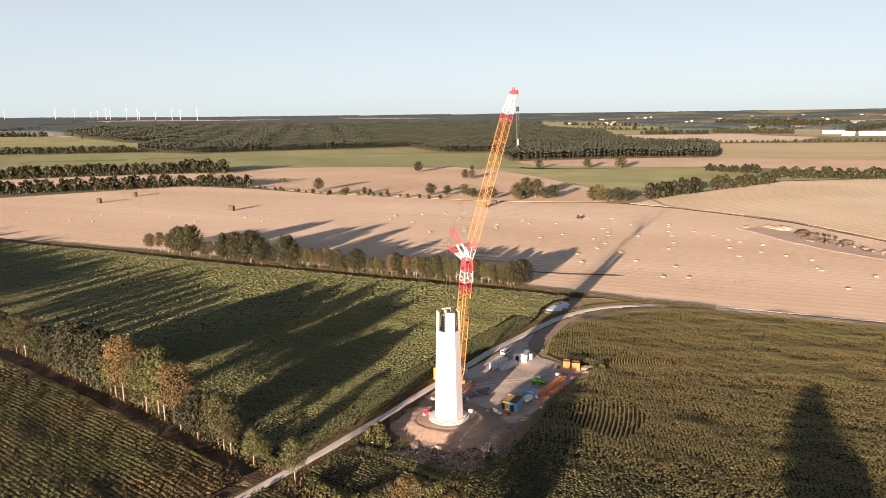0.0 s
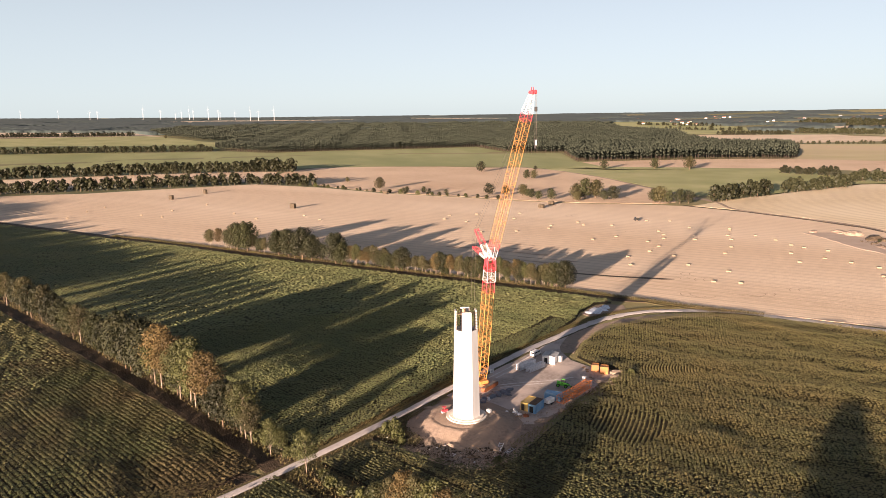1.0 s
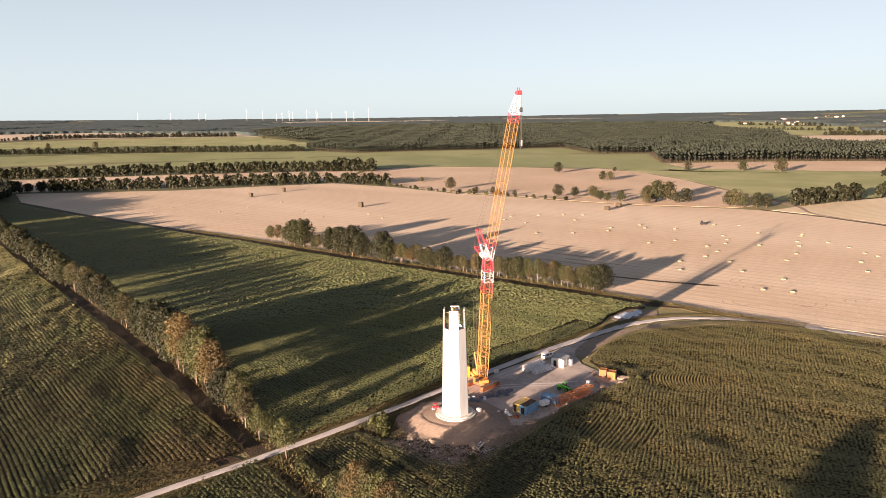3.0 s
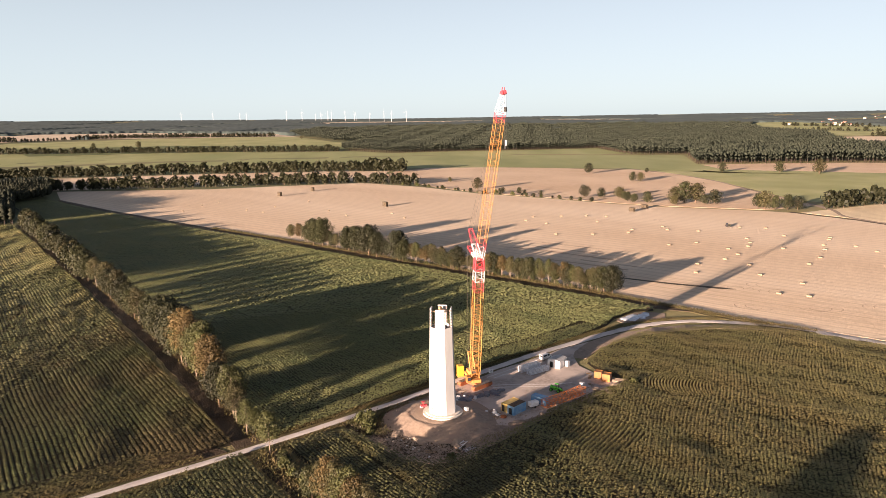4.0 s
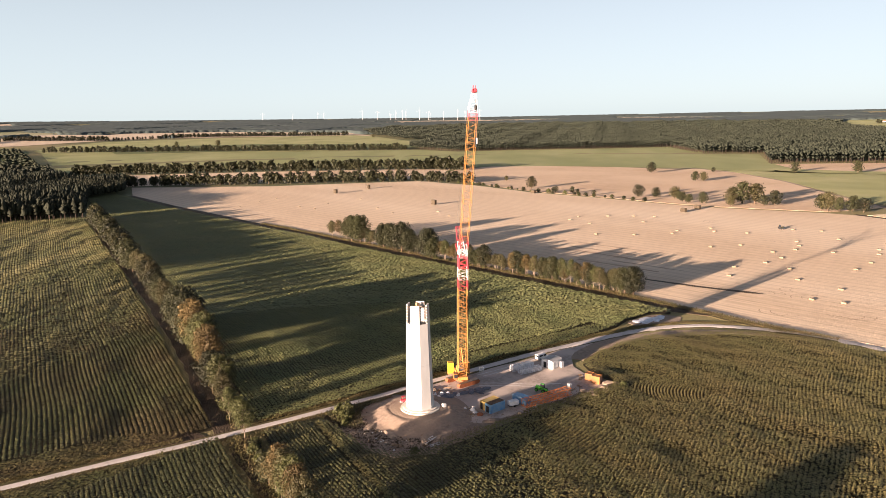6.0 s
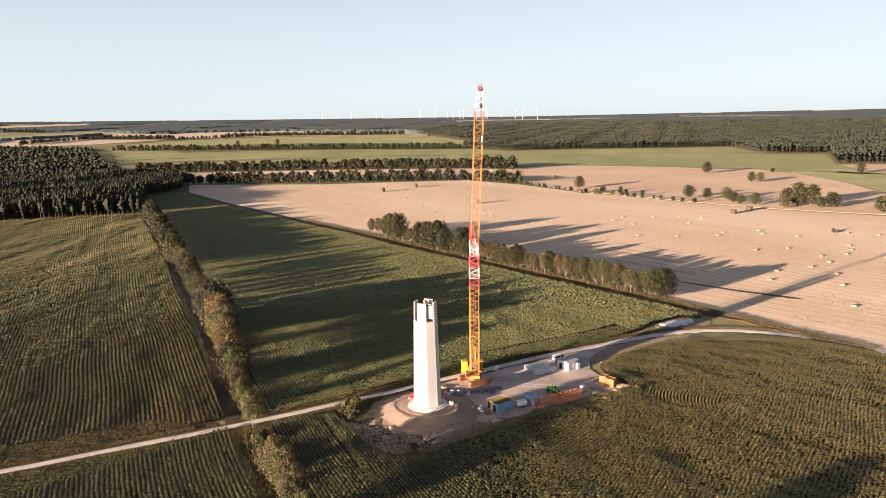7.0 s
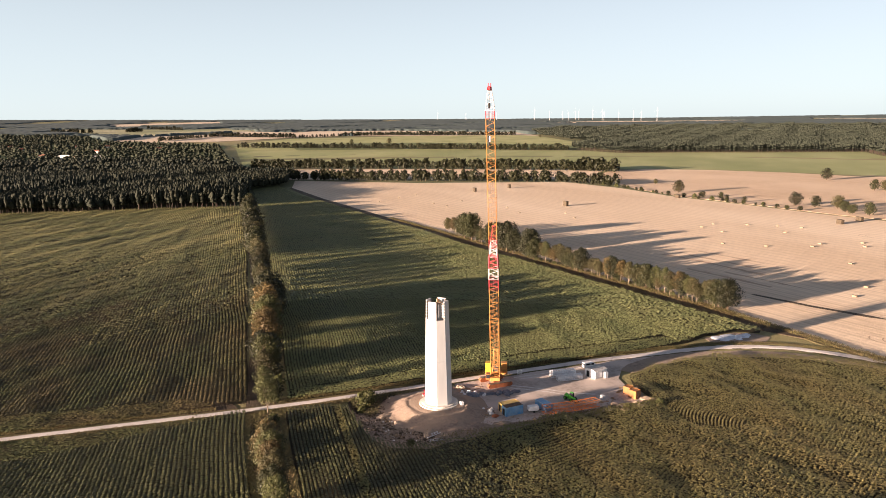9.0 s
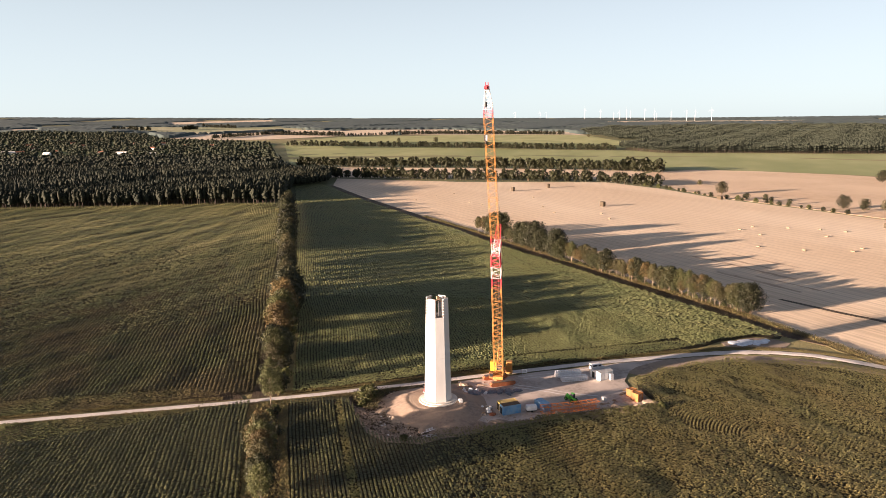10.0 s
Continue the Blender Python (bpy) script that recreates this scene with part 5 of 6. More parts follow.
def boom_section(parent, p0, p1, w0, w1, d0, d1, bays, mat, name="boom_section", label="", rc=0.09, rl=0.038):
    chords, l = [bmesh.new() for _ in range(4)], bmesh.new()
    lattice(chords, l, p0, p1, w0, w1, d0, d1, bays, rc, rl)
    ob = part(name, l, mat, parent, label)
    for c in chords:
        part("chord", c, mat, ob)
    return ob


def crane():
    root = empty("crawler_crane", Matrix.Identity(4), "tall orange lattice crawler crane with red and white jib parts", "crane")

    def on(a, b, z):
        return a.lerp(b, (z - a.z) / (b.z - a.z))

    cuts = [(2.2, "orange"), (6.0, "orange"), (11.2, "orange"), (16.5, "orange"), (21.8, "orange"), (27.1, "orange"), (32.4, "red"), (35.7, "white"), (39.2, None)]
    for (z0, colour), (z1, _) in zip(cuts, cuts[1:]):
        w0 = 1.2 if z0 == 2.2 else 2.75
        boom_section(root, on(BOOM_FOOT, ELBOW, z0 + 0.03), on(BOOM_FOOT, ELBOW, z1 - 0.03), 2.75, 2.75, w0, 2.4, max(2, round((z1 - z0) / 1.9)), M[colour],
                     label={"orange": "", "red": "red boom section", "white": "white boom section"}[colour])
    head = on(BOOM_FOOT, ELBOW, 39.2)
    boom_section(root, head, ELBOW + Vector((0, 0, 0.6)), 2.75, 2.5, 2.4, 1.6, 2, M["red"], "boom_head", "red boom head carrying the jib", 0.2, 0.12)
    bm = bmesh.new()
    for s in (-1, 1):
        add_box(bm, (1.7, 0.12, 1.8), ELBOW + CROSS * s * 1.15 - Vector((0, 0, 1.4)), Matrix.Rotation(math.atan2(FACE.y, FACE.x), 4, "Z"), 0.05)
    add_bar(bm, ELBOW - CROSS * 1.4, ELBOW + CROSS * 1.4, 0.3, 8)
    part("pivot", bm, M["red"], root, "red pivot plates")
    cuts = [(42.6, "white"), (46.0, "red"), (48.6, "orange"), (54.4, "orange"), (60.2, "orange"), (66.0, "orange"), (71.8, "orange"), (77.6, "orange"), (83.4, "red"), (85.4, None)]
    for (z0, colour), (z1, _) in zip(cuts, cuts[1:]):
        w0 = 1.4 if z0 < 43 else 2.3
        boom_section(root, on(ELBOW, TIP, z0 + 0.03), on(ELBOW, TIP, z1 - 0.03), 2.3, 2.3, w0, 2.1, max(2, round((z1 - z0) / 1.9)), M[colour], "jib_section",
                     {"orange": "", "red": "red jib section", "white": "white jib section"}[colour], 0.062, 0.026)
    boom_section(root, on(ELBOW, TIP, 85.4), on(ELBOW, TIP, 90.0), 2.3, 1.0, 2.1, 0.9, 3, M["white"], "jib_section", "white tapering jib end", 0.1, 0.05)
    bm = bmesh.new()
    peak = on(ELBOW, TIP, 90.0)
    turn = Matrix.Rotation(math.atan2(FACE.y, FACE.x), 4, "Z")
    for s in (-1, 1):
        add_box(bm, (2.6, 0.12, 0.9), peak + CROSS * s * 0.5 + FACE * 0.4, turn, 0.04, 0.7)
        add_bar(bm, peak + CROSS * s * 0.4, TIP + CROSS * s * 0.3 + Vector((0, 0, 0.6)), 0.12)
    head_ob = part("jib_head", bm, M["red"], root, "red jib head")
    for off in (1.7, 0.2):
        bm = bmesh.new()
        add_cylinder(bm, 0.55, 0.5, peak + FACE * off - CROSS * 0.25 + Vector((0, 0, 0.5)), turn @ Matrix.Rotation(radians(-90), 4, "X"), 14)
        part("sheave", bm, M["red"], head_ob)
    # rear struts at the elbow
    s1, s2 = ELBOW - FACE * 9.0 + Vector((0, 0, 8.0)), ELBOW - FACE * 10.6 + Vector((0, 0, 2.2))
    for end in (s1, s2):
        mid = ELBOW.lerp(end, 0.5)
        boom_section(root, ELBOW, mid, 2.1, 1.8, 0.5, 0.6, 2, M["white"], "strut", "white lower part of a rear strut", 0.09, 0.045)
        boom_section(root, mid, end, 1.8, 1.2, 0.6, 0.4, 2, M["red"], "strut", "red upper part of a rear strut", 0.09, 0.045)
    rear = BOOM_FOOT - FACE * 7.0 + Vector((0, 0, 1.6))
    for s in (-0.55, 0.55):
        for a, b, r in ((s1, on(ELBOW, TIP, 88.5), 0.035), (s1, s2, 0.05), (s2, rear, 0.04)):
            bm = bmesh.new()
            add_bar(bm, a + CROSS * s, b + CROSS * s, r)
            part("pendant", bm, M["cable"], root, "thin steel pendant")
    # mast behind the boom
    mast_top = BOOM_FOOT - FACE * 5.2 + Vector((0, 0, 7.5))
    boom_section(root, BOOM_FOOT - FACE * 0.8, mast_top, 1.8, 1.4, 0.6, 0.5, 3, M["orange"], "mast", "orange mast frame", 0.13, 0.07)
    bm = bmesh.new()
    for s in (-0.6, 0.6):
        add_bar(bm, mast_top + CROSS * s, on(BOOM_FOOT, ELBOW, 38.5) + CROSS * s, 0.045)
        add_bar(bm, mast_top + CROSS * s, rear + CROSS * s, 0.045)
    part("stay_rope", bm, M["cable"], root)
    # machine deck
    base = Vector((-101.6, 182.4, 0.13))
    bm = bmesh.new()
    add_box(bm, (9.5, 3.0, 1.0), base - FACE * 2.6 + Vector((0, 0, 1.5)), turn, 0.08)
    add_box(bm, (3.2, 2.2, 1.3), base - FACE * 4.4 + Vector((0, 0, 2.5)), turn, 0.15)
    deck = part("machine_deck", bm, M["orange"], root)
    bm = bmesh.new()
    add_box(bm, (2.0, 1.3, 1.9), base + FACE * 0.6 - CROSS * 2.3 + Vector((0, 0, 1.6)), turn, 0.12)
    cab = part("cab", bm, M["box_orange"], deck, "orange operator cab")
    bm = bmesh.new()
    add_box(bm, (0.06, 1.1, 1.1), base + FACE * 1.62 - CROSS * 2.3 + Vector((0, 0, 2.2)), turn)
    part("cab_window", bm, M["glass_dark"], root)
    for off in (1.2, -1.2):
        bm = bmesh.new()
        add_cylinder(bm, 0.7, 1.6, base - FACE * (3.0 + off) - CROSS * 0.8 + Vector((0, 0, 3.9)), turn @ Matrix.Rotation(radians(-90), 4, "X"), 16)
        part("winch_drum", bm, M["cable"], deck, "winch drum wound with rope")
    rear_c = base - FACE * 7.8
    for s, mat, label in ((-2.6, "yellow", "stack of yellow counterweight slabs"), (2.6, "orange", "stack of orange counterweight slabs")):
        for i in range(7):
            bm = bmesh.new()
            add_box(bm, (2.3, 1.9, 0.46), rear_c + CROSS * s + Vector((0, 0, 0.9 + 0.48 * i)), turn, 0.05)
            part("counterweight", bm, M[mat], deck, label)
    bm = bmesh.new()
    add_box(bm, (2.4, 7.4, 0.5), rear_c + Vector((0, 0, 0.4)), turn, 0.06)
    part("counterweight_tray", bm, M["orange"], deck)
    # crawlers
    for x in (-98.4, -104.6):
        bm = bmesh.new()
        prof = [(-4.2, 0.65), (-3.9, 1.2), (-3.3, 1.35), (3.3, 1.35), (3.9, 1.2), (4.2, 0.65), (3.9, 0.15), (3.3, 0.0), (-3.3, 0.0), (-3.9, 0.15)]
        a = [bm.verts.new((x - 0.65, 182.4 + y, 0.13 + z)) for y, z in prof]
        b = [bm.verts.new((x + 0.65, 182.4 + y, 0.13 + z)) for y, z in prof]
        bm.faces.new(a)
        bm.faces.new(b[::-1])
        for i in range(len(prof)):
            j = (i + 1) % len(prof)
            bm.faces.new((a[i], a[j], b[j], b[i]))
        track = part("crawler", bm, M["rust"], root, "rust-orange crawler frame")
        bm = bmesh.new()
        for i in range(17):
            add_box(bm, (1.5, 0.36, 0.1), (x, 178.9 + i * 0.44, 1.47))
        part("track_belt", bm, M["cable"], track, "row of steel track shoes")
    bm = bmesh.new()
    add_box(bm, (5.4, 3.0, 0.9), (-101.5, 182.4, 0.6), None, 0.1)
    add_cylinder(bm, 1.5, 0.35, (-101.5, 182.4, 1.45), None, 24)
    part("car_body", bm, M["rust"], root)
    return root


crane()


def hook():
    root = empty("hook_block", Matrix.Identity(4), "white and black crane hook block hanging from the jib head", "crane hook")
    at = TIP + FACE * 1.6 + Vector((0, 0, -14.2))
    bm = bmesh.new()
    add_box(bm, (0.34, 0.5, 1.5), at + CROSS * 0.19, None, 0.1)
    part("block", bm, M["white"], root, "white side of the block")
    bm = bmesh.new()
    add_box(bm, (0.34, 0.52, 1.6), at - CROSS * 0.19, None, 0.1)
    part("block", bm, M["black"], root, "black side of the block")
    bm = bmesh.new()
    add_box(bm, (0.6, 0.4, 0.8), at + Vector((0, 0, -0.8)), None, 0.1, 1.0)
    part("hook", bm, M["black"], root)
    for s in (-0.2, 0.2):
        bm = bmesh.new()
        add_bar(bm, at + Vector((s, 0, 1.4)), TIP + FACE * 1.6 + Vector((s, 0, -0.9)), 0.035)
        part("hoist_rope", bm, M["cable"], root)
    bm = bmesh.new()
    add_box(bm, (0.75, 0.5, 1.2), TIP + FACE * 1.6 + Vector((0, 0, -5.6)), None, 0.15)
    part("ball_weight", bm, M["black"], root)
    return root


hook()


# ---- things on the pad ----
def container(name, at, size, turn, mat, label, ribs=True, category="container", roof=None):
    root = empty(name, Matrix.Translation(at) @ Matrix.Rotation(turn, 4, "Z"), label, category)
    lx, ly, lz = size
    bm = bmesh.new()
    add_box(bm, (lx - 0.1, ly - 0.1, lz - 0.12), (0, 0, 0.06))
    part("body", bm, mat, root)
    bm = bmesh.new()
    for sx in (-1, 1):
        for sy in (-1, 1):
            add_box(bm, (0.16, 0.16, lz), (sx * (lx / 2 - 0.06), sy * (ly / 2 - 0.06), 0))
    for z in (0, lz - 0.14):
        for s in (-1, 1):
            add_box(bm, (lx - 0.3, 0.14, 0.14), (0, s * (ly / 2 - 0.07), z))
            add_box(bm, (0.14, ly - 0.3, 0.14), (s * (lx / 2 - 0.07), 0, z))
    part("frame", bm, mat, root)
    if ribs:
        for s in (-1, 1):
            bm = bmesh.new()
            add_box(bm, (lx - 0.3, 0.03, lz - 0.3), (0, s * (ly / 2 - 0.055), 0.15))
            panel = part("side_panel", bm, mat, root)
            for i in range(int(lx / 0.45) - 1):
                bm = bmesh.new()
                add_box(bm, (0.2, 0.05, lz - 0.34), (-lx / 2 + 0.4 + i * 0.45, s * (ly / 2 - 0.03), 0.17))
                part("rib", bm, mat, panel)
    bm = bmesh.new()
    add_box(bm, (0.03, ly * 0.44, lz - 0.4), (lx / 2 - 0.03, -ly * 0.23, 0.2))
    add_box(bm, (0.03, ly * 0.44, lz - 0.4), (lx / 2 - 0.03, ly * 0.23, 0.2))
    door = part("door", bm, mat, root)
    bm = bmesh.new()
    for y in (-0.5, -0.15, 0.15, 0.5):
        add_bar(bm, (lx / 2 + 0.02, y, 0.25), (lx / 2 + 0.02, y, lz - 0.25), 0.025)
    part("lock_rod", bm, M["steel"], door)
    if roof:
        bm = bmesh.new()
        add_box(bm, (lx - 0.2, ly - 0.2, 0.12), (0, 0, lz), None, 0.05)
        part("roof_cover", bm, roof, root, "weathered tarpaulin on the roof")
    return root


P = 0.12
container("container", (-81.2, 176.6, P), (5.6, 2.4, 2.5), radians(93), M["box_yellow"], "open yellow steel site container with dark doorway")
container("container", (-78.6, 176.4, P), (5.6, 2.4, 2.6), radians(93), M["blue"], "blue-grey steel container with a brown tarpaulin roof", roof=M["brown"])
container("container", (-78.0, 186.3, P), (5.0, 2.4, 2.2), radians(8), M["blue"], "bright blue steel container loaded with gear on its roof")
container("container", (-77.6, 215.6, P), (2.3, 2.2, 2.3), radians(20), M["box_orange"], "orange steel tool container at the pad edge")
container("container", (-74.2, 215.2, P), (2.6, 2.4, 2.5), radians(20), M["box_orange"], "bright orange steel container at the pad edge")


# flat black panel in place of the dark space behind an open container front
def doorway(x, y, w, h):
    bm = bmesh.new()
    add_box(bm, (w, 0.04, h), (x, y, P + 0.1))
    return tagged(part("dark_curtain", bm, M["black"]), "black panel painting the unlit inside of an open container", "curtain")


doorway(-81.5, 173.72, 1.0, 1.9)
doorway(-78.6, 173.52, 1.2, 1.9)


def tent():
    root = empty("site_tent", Matrix.Translation((-94.2, 215.2, P)) @ Matrix.Rotation(radians(12), 4, "Z"), "white gabled site tent with an open dark doorway", "tent")
    lx, ly, h, r = 4.6, 5.4, 2.6, 3.0
    bm = bmesh.new()
    for y in (-ly / 2, ly / 2):
        v = [bm.verts.new(p) for p in ((-lx / 2, y, 0), (lx / 2, y, 0), (lx / 2, y, h), (0, y, r), (-lx / 2, y, h))]
        bm.faces.new(v)
    for x in (-lx / 2, lx / 2):
        bm.faces.new([bm.verts.new(p) for p in ((x, -ly / 2, 0), (x, ly / 2, 0), (x, ly / 2, h), (x, -ly / 2, h))])
    part("tent_wall", bm, M["white"], root)
    for s in (-1, 1):
        bm = bmesh.new()
        a = [(s * (lx / 2 + 0.15), -ly / 2 - 0.1, h - 0.03), (s * (lx / 2 + 0.15), ly / 2 + 0.1, h - 0.03), (0, ly / 2 + 0.1, r + 0.05), (0, -ly / 2 - 0.1, r + 0.05)]
        vs = [bm.verts.new(p) for p in a]
        f = bm.faces.new(vs)
        bmesh.ops.solidify(bm, geom=[f], thickness=0.05)
        part("roof", bm, M["white"], root)
    # black panel on the closed wall stands for the shade inside
    bm = bmesh.new()
    add_box(bm, (1.1, 0.04, 2.0), (-0.9, -ly / 2 - 0.03, 0.05))
    part("doorway", bm, M["black"], root, "dark open doorway")
    for i in range(4):
        bm = bmesh.new()
        add_box(bm, (0.06, 0.06, h), (lx / 2 + 0.03, -ly / 2 + 0.1 + i * 1.6, 0))
        part("tent_pole", bm, M["steel"], root)
    return root


tent()
bm = bmesh.new()
add_box(bm, (1.1, 1.1, 2.0), (0, 0, 0), None, 0.08)
cabin = part("toilet_cabin", bm, M["steel"])
cabin.location = (-91.2, 217.0, P)
tagged(cabin, "small grey portable toilet cabin beside the tent", "cabin")


def van():
    root = empty("van", Matrix.Translation((-101.3, 217.6, 0.15)) @ Matrix.Rotation(radians(88), 4, "Z"), "white delivery van parked at the edge of the gravel road", "van")
    bm = bmesh.new()
    prof = [(-2.45, 0.35), (-2.45, 1.85), (-2.3, 1.95), (1.0, 1.95), (1.75, 1.2), (2.4, 1.0), (2.48, 0.35)]
    a = [bm.verts.new((x, -0.93, z)) for x, z in prof]
    b = [bm.verts.new((x, 0.93, z)) for x, z in prof]
    bm.faces.new(a)
    bm.faces.new(b[::-1])
    for i in range(len(prof)):
        j = (i + 1) % len(prof)
        bm.faces.new((a[i], a[j], b[j], b[i]))
    bmesh.ops.bevel(bm, geom=bm.edges[:], offset=0.08, segments=2, affect="EDGES")
    part("body", bm, M["white"], root)
    bm = bmesh.new()
    vs = [bm.verts.new(p) for p in ((1.09, -0.8, 1.92), (1.09, 0.8, 1.92), (1.74, 0.8, 1.27), (1.74, -0.8, 1.27))]
    f = bm.faces.new(vs)
    bmesh.ops.solidify(bm, geom=[f], thickness=-0.04)
    part("windscreen", bm, M["glass_dark"], root)
    for s in (-1, 1):
        bm = bmesh.new()
        add_box(bm, (1.05, 0.05, 0.62), (0.6, s * 0.93, 1.22), None, 0.02)
        part("side_window", bm, M["glass_dark"], root)
        bm = bmesh.new()
        add_box(bm, (1.7, 0.05, 0.55), (-1.1, s * 0.93, 1.27), None, 0.02)
        part("rear_side_window", bm, M["glass_dark"], root)
        for x in (-1.5, 1.55):
            bm = bmesh.new()
            add_cylinder(bm, 0.34, 0.24, (x, s * 0.86 - 0.12, 0.34), Matrix.Rotation(radians(-90), 4, "X"), 18)
            wheel = part("wheel", bm, M["black"], root)
            bm = bmesh.new()
            add_cylinder(bm, 0.19, 0.26, (x, s * 0.87 - 0.13, 0.34), Matrix.Rotation(radians(-90), 4, "X"), 12)
            part("rim", bm, M["steel"], wheel)
    bm = bmesh.new()
    add_box(bm, (0.05, 1.4, 0.55), (-2.46, 0, 1.25), None, 0.02)
    part("rear_window", bm, M["glass_dark"], root)
    for s in (-1, 1):
        bm = bmesh.new()
        add_box(bm, (0.06, 0.3, 0.2), (2.44, s * 0.68, 0.72), None, 0.02)
        part("headlight", bm, M["glass_dark"], root)
    return root


van()


def rack(x, y, turn, n, label):
    """A stack of galvanised lattice frames."""
    root = empty("steel_frame_stack", Matrix.Translation((x, y, P)) @ Matrix.Rotation(turn, 4, "Z"), label, "steel stack", "steel frame stacks")
    for i in range(n):
        z = 0.1 + i * 0.42
        bm = bmesh.new()
        for s in (-0.85, 0.85):
            add_box(bm, (8.4, 0.2, 0.2), (0, s, z))
        for k in range(11):
            add_box(bm, (0.14, 1.7, 0.12), (-4.1 + k * 0.82, 0, z + 0.02))
            for s in (-0.85, 0.85):
                add_box(bm, (0.1, 0.1, 0.3), (-4.1 + k * 0.82, s, z))
        part("frame", bm, M["zinc"], root)
    return root


rack(-98.3, 205.3, radians(81), 5, "long stack of grey galvanised steel frames on the pad")
rack(-94.7, 205.5, radians(81), 4, "lower stack of grey galvanised steel frames on the pad")


def telehandler():
    root = empty("telehandler", Matrix.Translation((-80.2, 196.6, P)) @ Matrix.Rotation(radians(12), 4, "Z"), "bright green telescopic handler parked on the pad", "telehandler")
    bm = bmesh.new()
    add_box(bm, (3.6, 1.2, 0.55), (0, 0, 0.55), None, 0.08)
    add_box(bm, (1.5, 0.8, 0.6), (-0.9, -0.5, 1.05), None, 0.1)
    part("chassis", bm, M["green"], root)
    bm = bmesh.new()
    add_box(bm, (1.4, 0.85, 1.25), (0.1, 0.55, 1.05), None, 0.1, 0.85)
    cab = part("cab", bm, M["glass_dark"], root, "dark glazed cab")
    bm = bmesh.new()
    add_box(bm, (1.25, 0.78, 0.1), (0.1, 0.55, 2.28), None, 0.03)
    part("cab_roof", bm, M["green"], cab, "green cab roof")
    bm = bmesh.new()
    add_bar(bm, (-1.7, -0.15, 1.75), (2.3, -0.15, 0.95), 0.24)
    add_bar(bm, (2.3, -0.15, 0.95), (2.75, -0.15, 0.45), 0.18)
    arm = part("telescopic_arm", bm, M["green"], root)
    bm = bmesh.new()
    add_box(bm, (0.12, 1.6, 0.5), (2.85, -0.1, 0.12))
    for s in (-0.5, 0.4):
        add_box(bm, (1.1, 0.14, 0.07), (3.4, s, 0.12))
    part("fork", bm, M["black"], arm)
    for x in (-1.25, 1.25):
        for s in (-1, 1):
            bm = bmesh.new()
            add_cylinder(bm, 0.58, 0.4, (x, s * 0.85 - 0.2, 0.58), Matrix.Rotation(radians(-90), 4, "X"), 18)
            w = part("wheel", bm, M["black"], root)
            bm = bmesh.new()
            add_cylinder(bm, 0.3, 0.44, (x, s * 0.85 - 0.22, 0.58), Matrix.Rotation(radians(-90), 4, "X"), 12)
            part("rim", bm, M["green"], w)
    return root


telehandler()


def ground_lattice(p0, p1, label):
    root = empty("boom_section_on_ground", Matrix.Identity(4), label, "crane part", "spare boom sections")
    a, b = Vector((*p0, P + 1.15)), Vector((*p1, P + 1.15))
    axis = (b - a).normalized()
    side, up = Vector((axis.y, -axis.x, 0)), Vector((0, 0, 1))
    chords, l = [bmesh.new() for _ in range(4)], bmesh.new()
    bays = 5

    def corner(k, f):
        sx, sy = ((-1, -1), (1, -1), (1, 1), (-1, 1))[k]
        return a.lerp(b, f) + side * sx * 1.1 + up * sy * 1.0

    for k in range(4):
        add_bar(chords[k], corner(k, 0), corner(k, 1), 0.12, 6)
    for n in range(bays):
        for k in range(4):
            j = (k + 1) % 4
            add_bar(l, corner(k, n / bays), corner(j, (n + 0.5) / bays), 0.05)
            add_bar(l, corner(j, (n + 0.5) / bays), corner(k, (n + 1) / bays), 0.05)
            add_bar(l, corner(k, n / bays), corner(j, n / bays), 0.05)
    part("lacing", l, M["lattice"], root)
    for c in chords:
        part("chord", c, M["lattice"], root)
    return root


ground_lattice((-75.0, 184.4), (-74.0, 193.0), "oxide-red lattice boom section lying at the pad edge")
ground_lattice((-74.0, 193.4), (-73.6, 201.8), "second oxide-red lattice boom section lying at the pad edge")


def trailer():
    root = empty("trailer", Matrix.Translation((-77.4, 182.4, P)) @ Matrix.Rotation(radians(80), 4, "Z"), "small white box trailer with dark wheels", "trailer")
    bm = bmesh.new()
    add_box(bm, (3.0, 1.7, 1.35), (0, 0, 0.5), None, 0.1)
    part("box", bm, M["white"], root)
    bm = bmesh.new()
    add_box(bm, (3.0, 1.6, 0.14), (0, 0, 0.36))
    add_bar(bm, (1.5, 0, 0.42), (2.5, 0, 0.42), 0.06)
    part("chassis", bm, M["black"], root)
    for s in (-1, 1):
        bm = bmesh.new()
        add_cylinder(bm, 0.3, 0.2, (0, s * 0.82 - 0.1, 0.3), Matrix.Rotation(radians(-90), 4, "X"), 16)
        part("wheel", bm, M["black"], root)
    return root


trailer()


def lump(name, x, y, size, mat, label, category, seed, z=P):
    """A slumped heap or wrapped bundle."""
    bm = bmesh.new()
    bmesh.ops.create_icosphere(bm, subdivisions=3, radius=1.0)
    off = Vector((seed * 3.7, seed * 1.3, 0))
    for v in bm.verts:
        k = 1 + 0.35 * noise.noise(v.co * 1.6 + off) + 0.14 * noise.noise(v.co * 4.3 + off)
        v.co = Vector((v.co.x * size[0] * k, v.co.y * size[1] * k, max(-0.05, v.co.z * size[2] * k)))
    ob = part(name, bm, mat)
    ob.location, ob.rotation_euler = (x, y, z), (0, 0, seed)
    return tagged(ob, label, category)


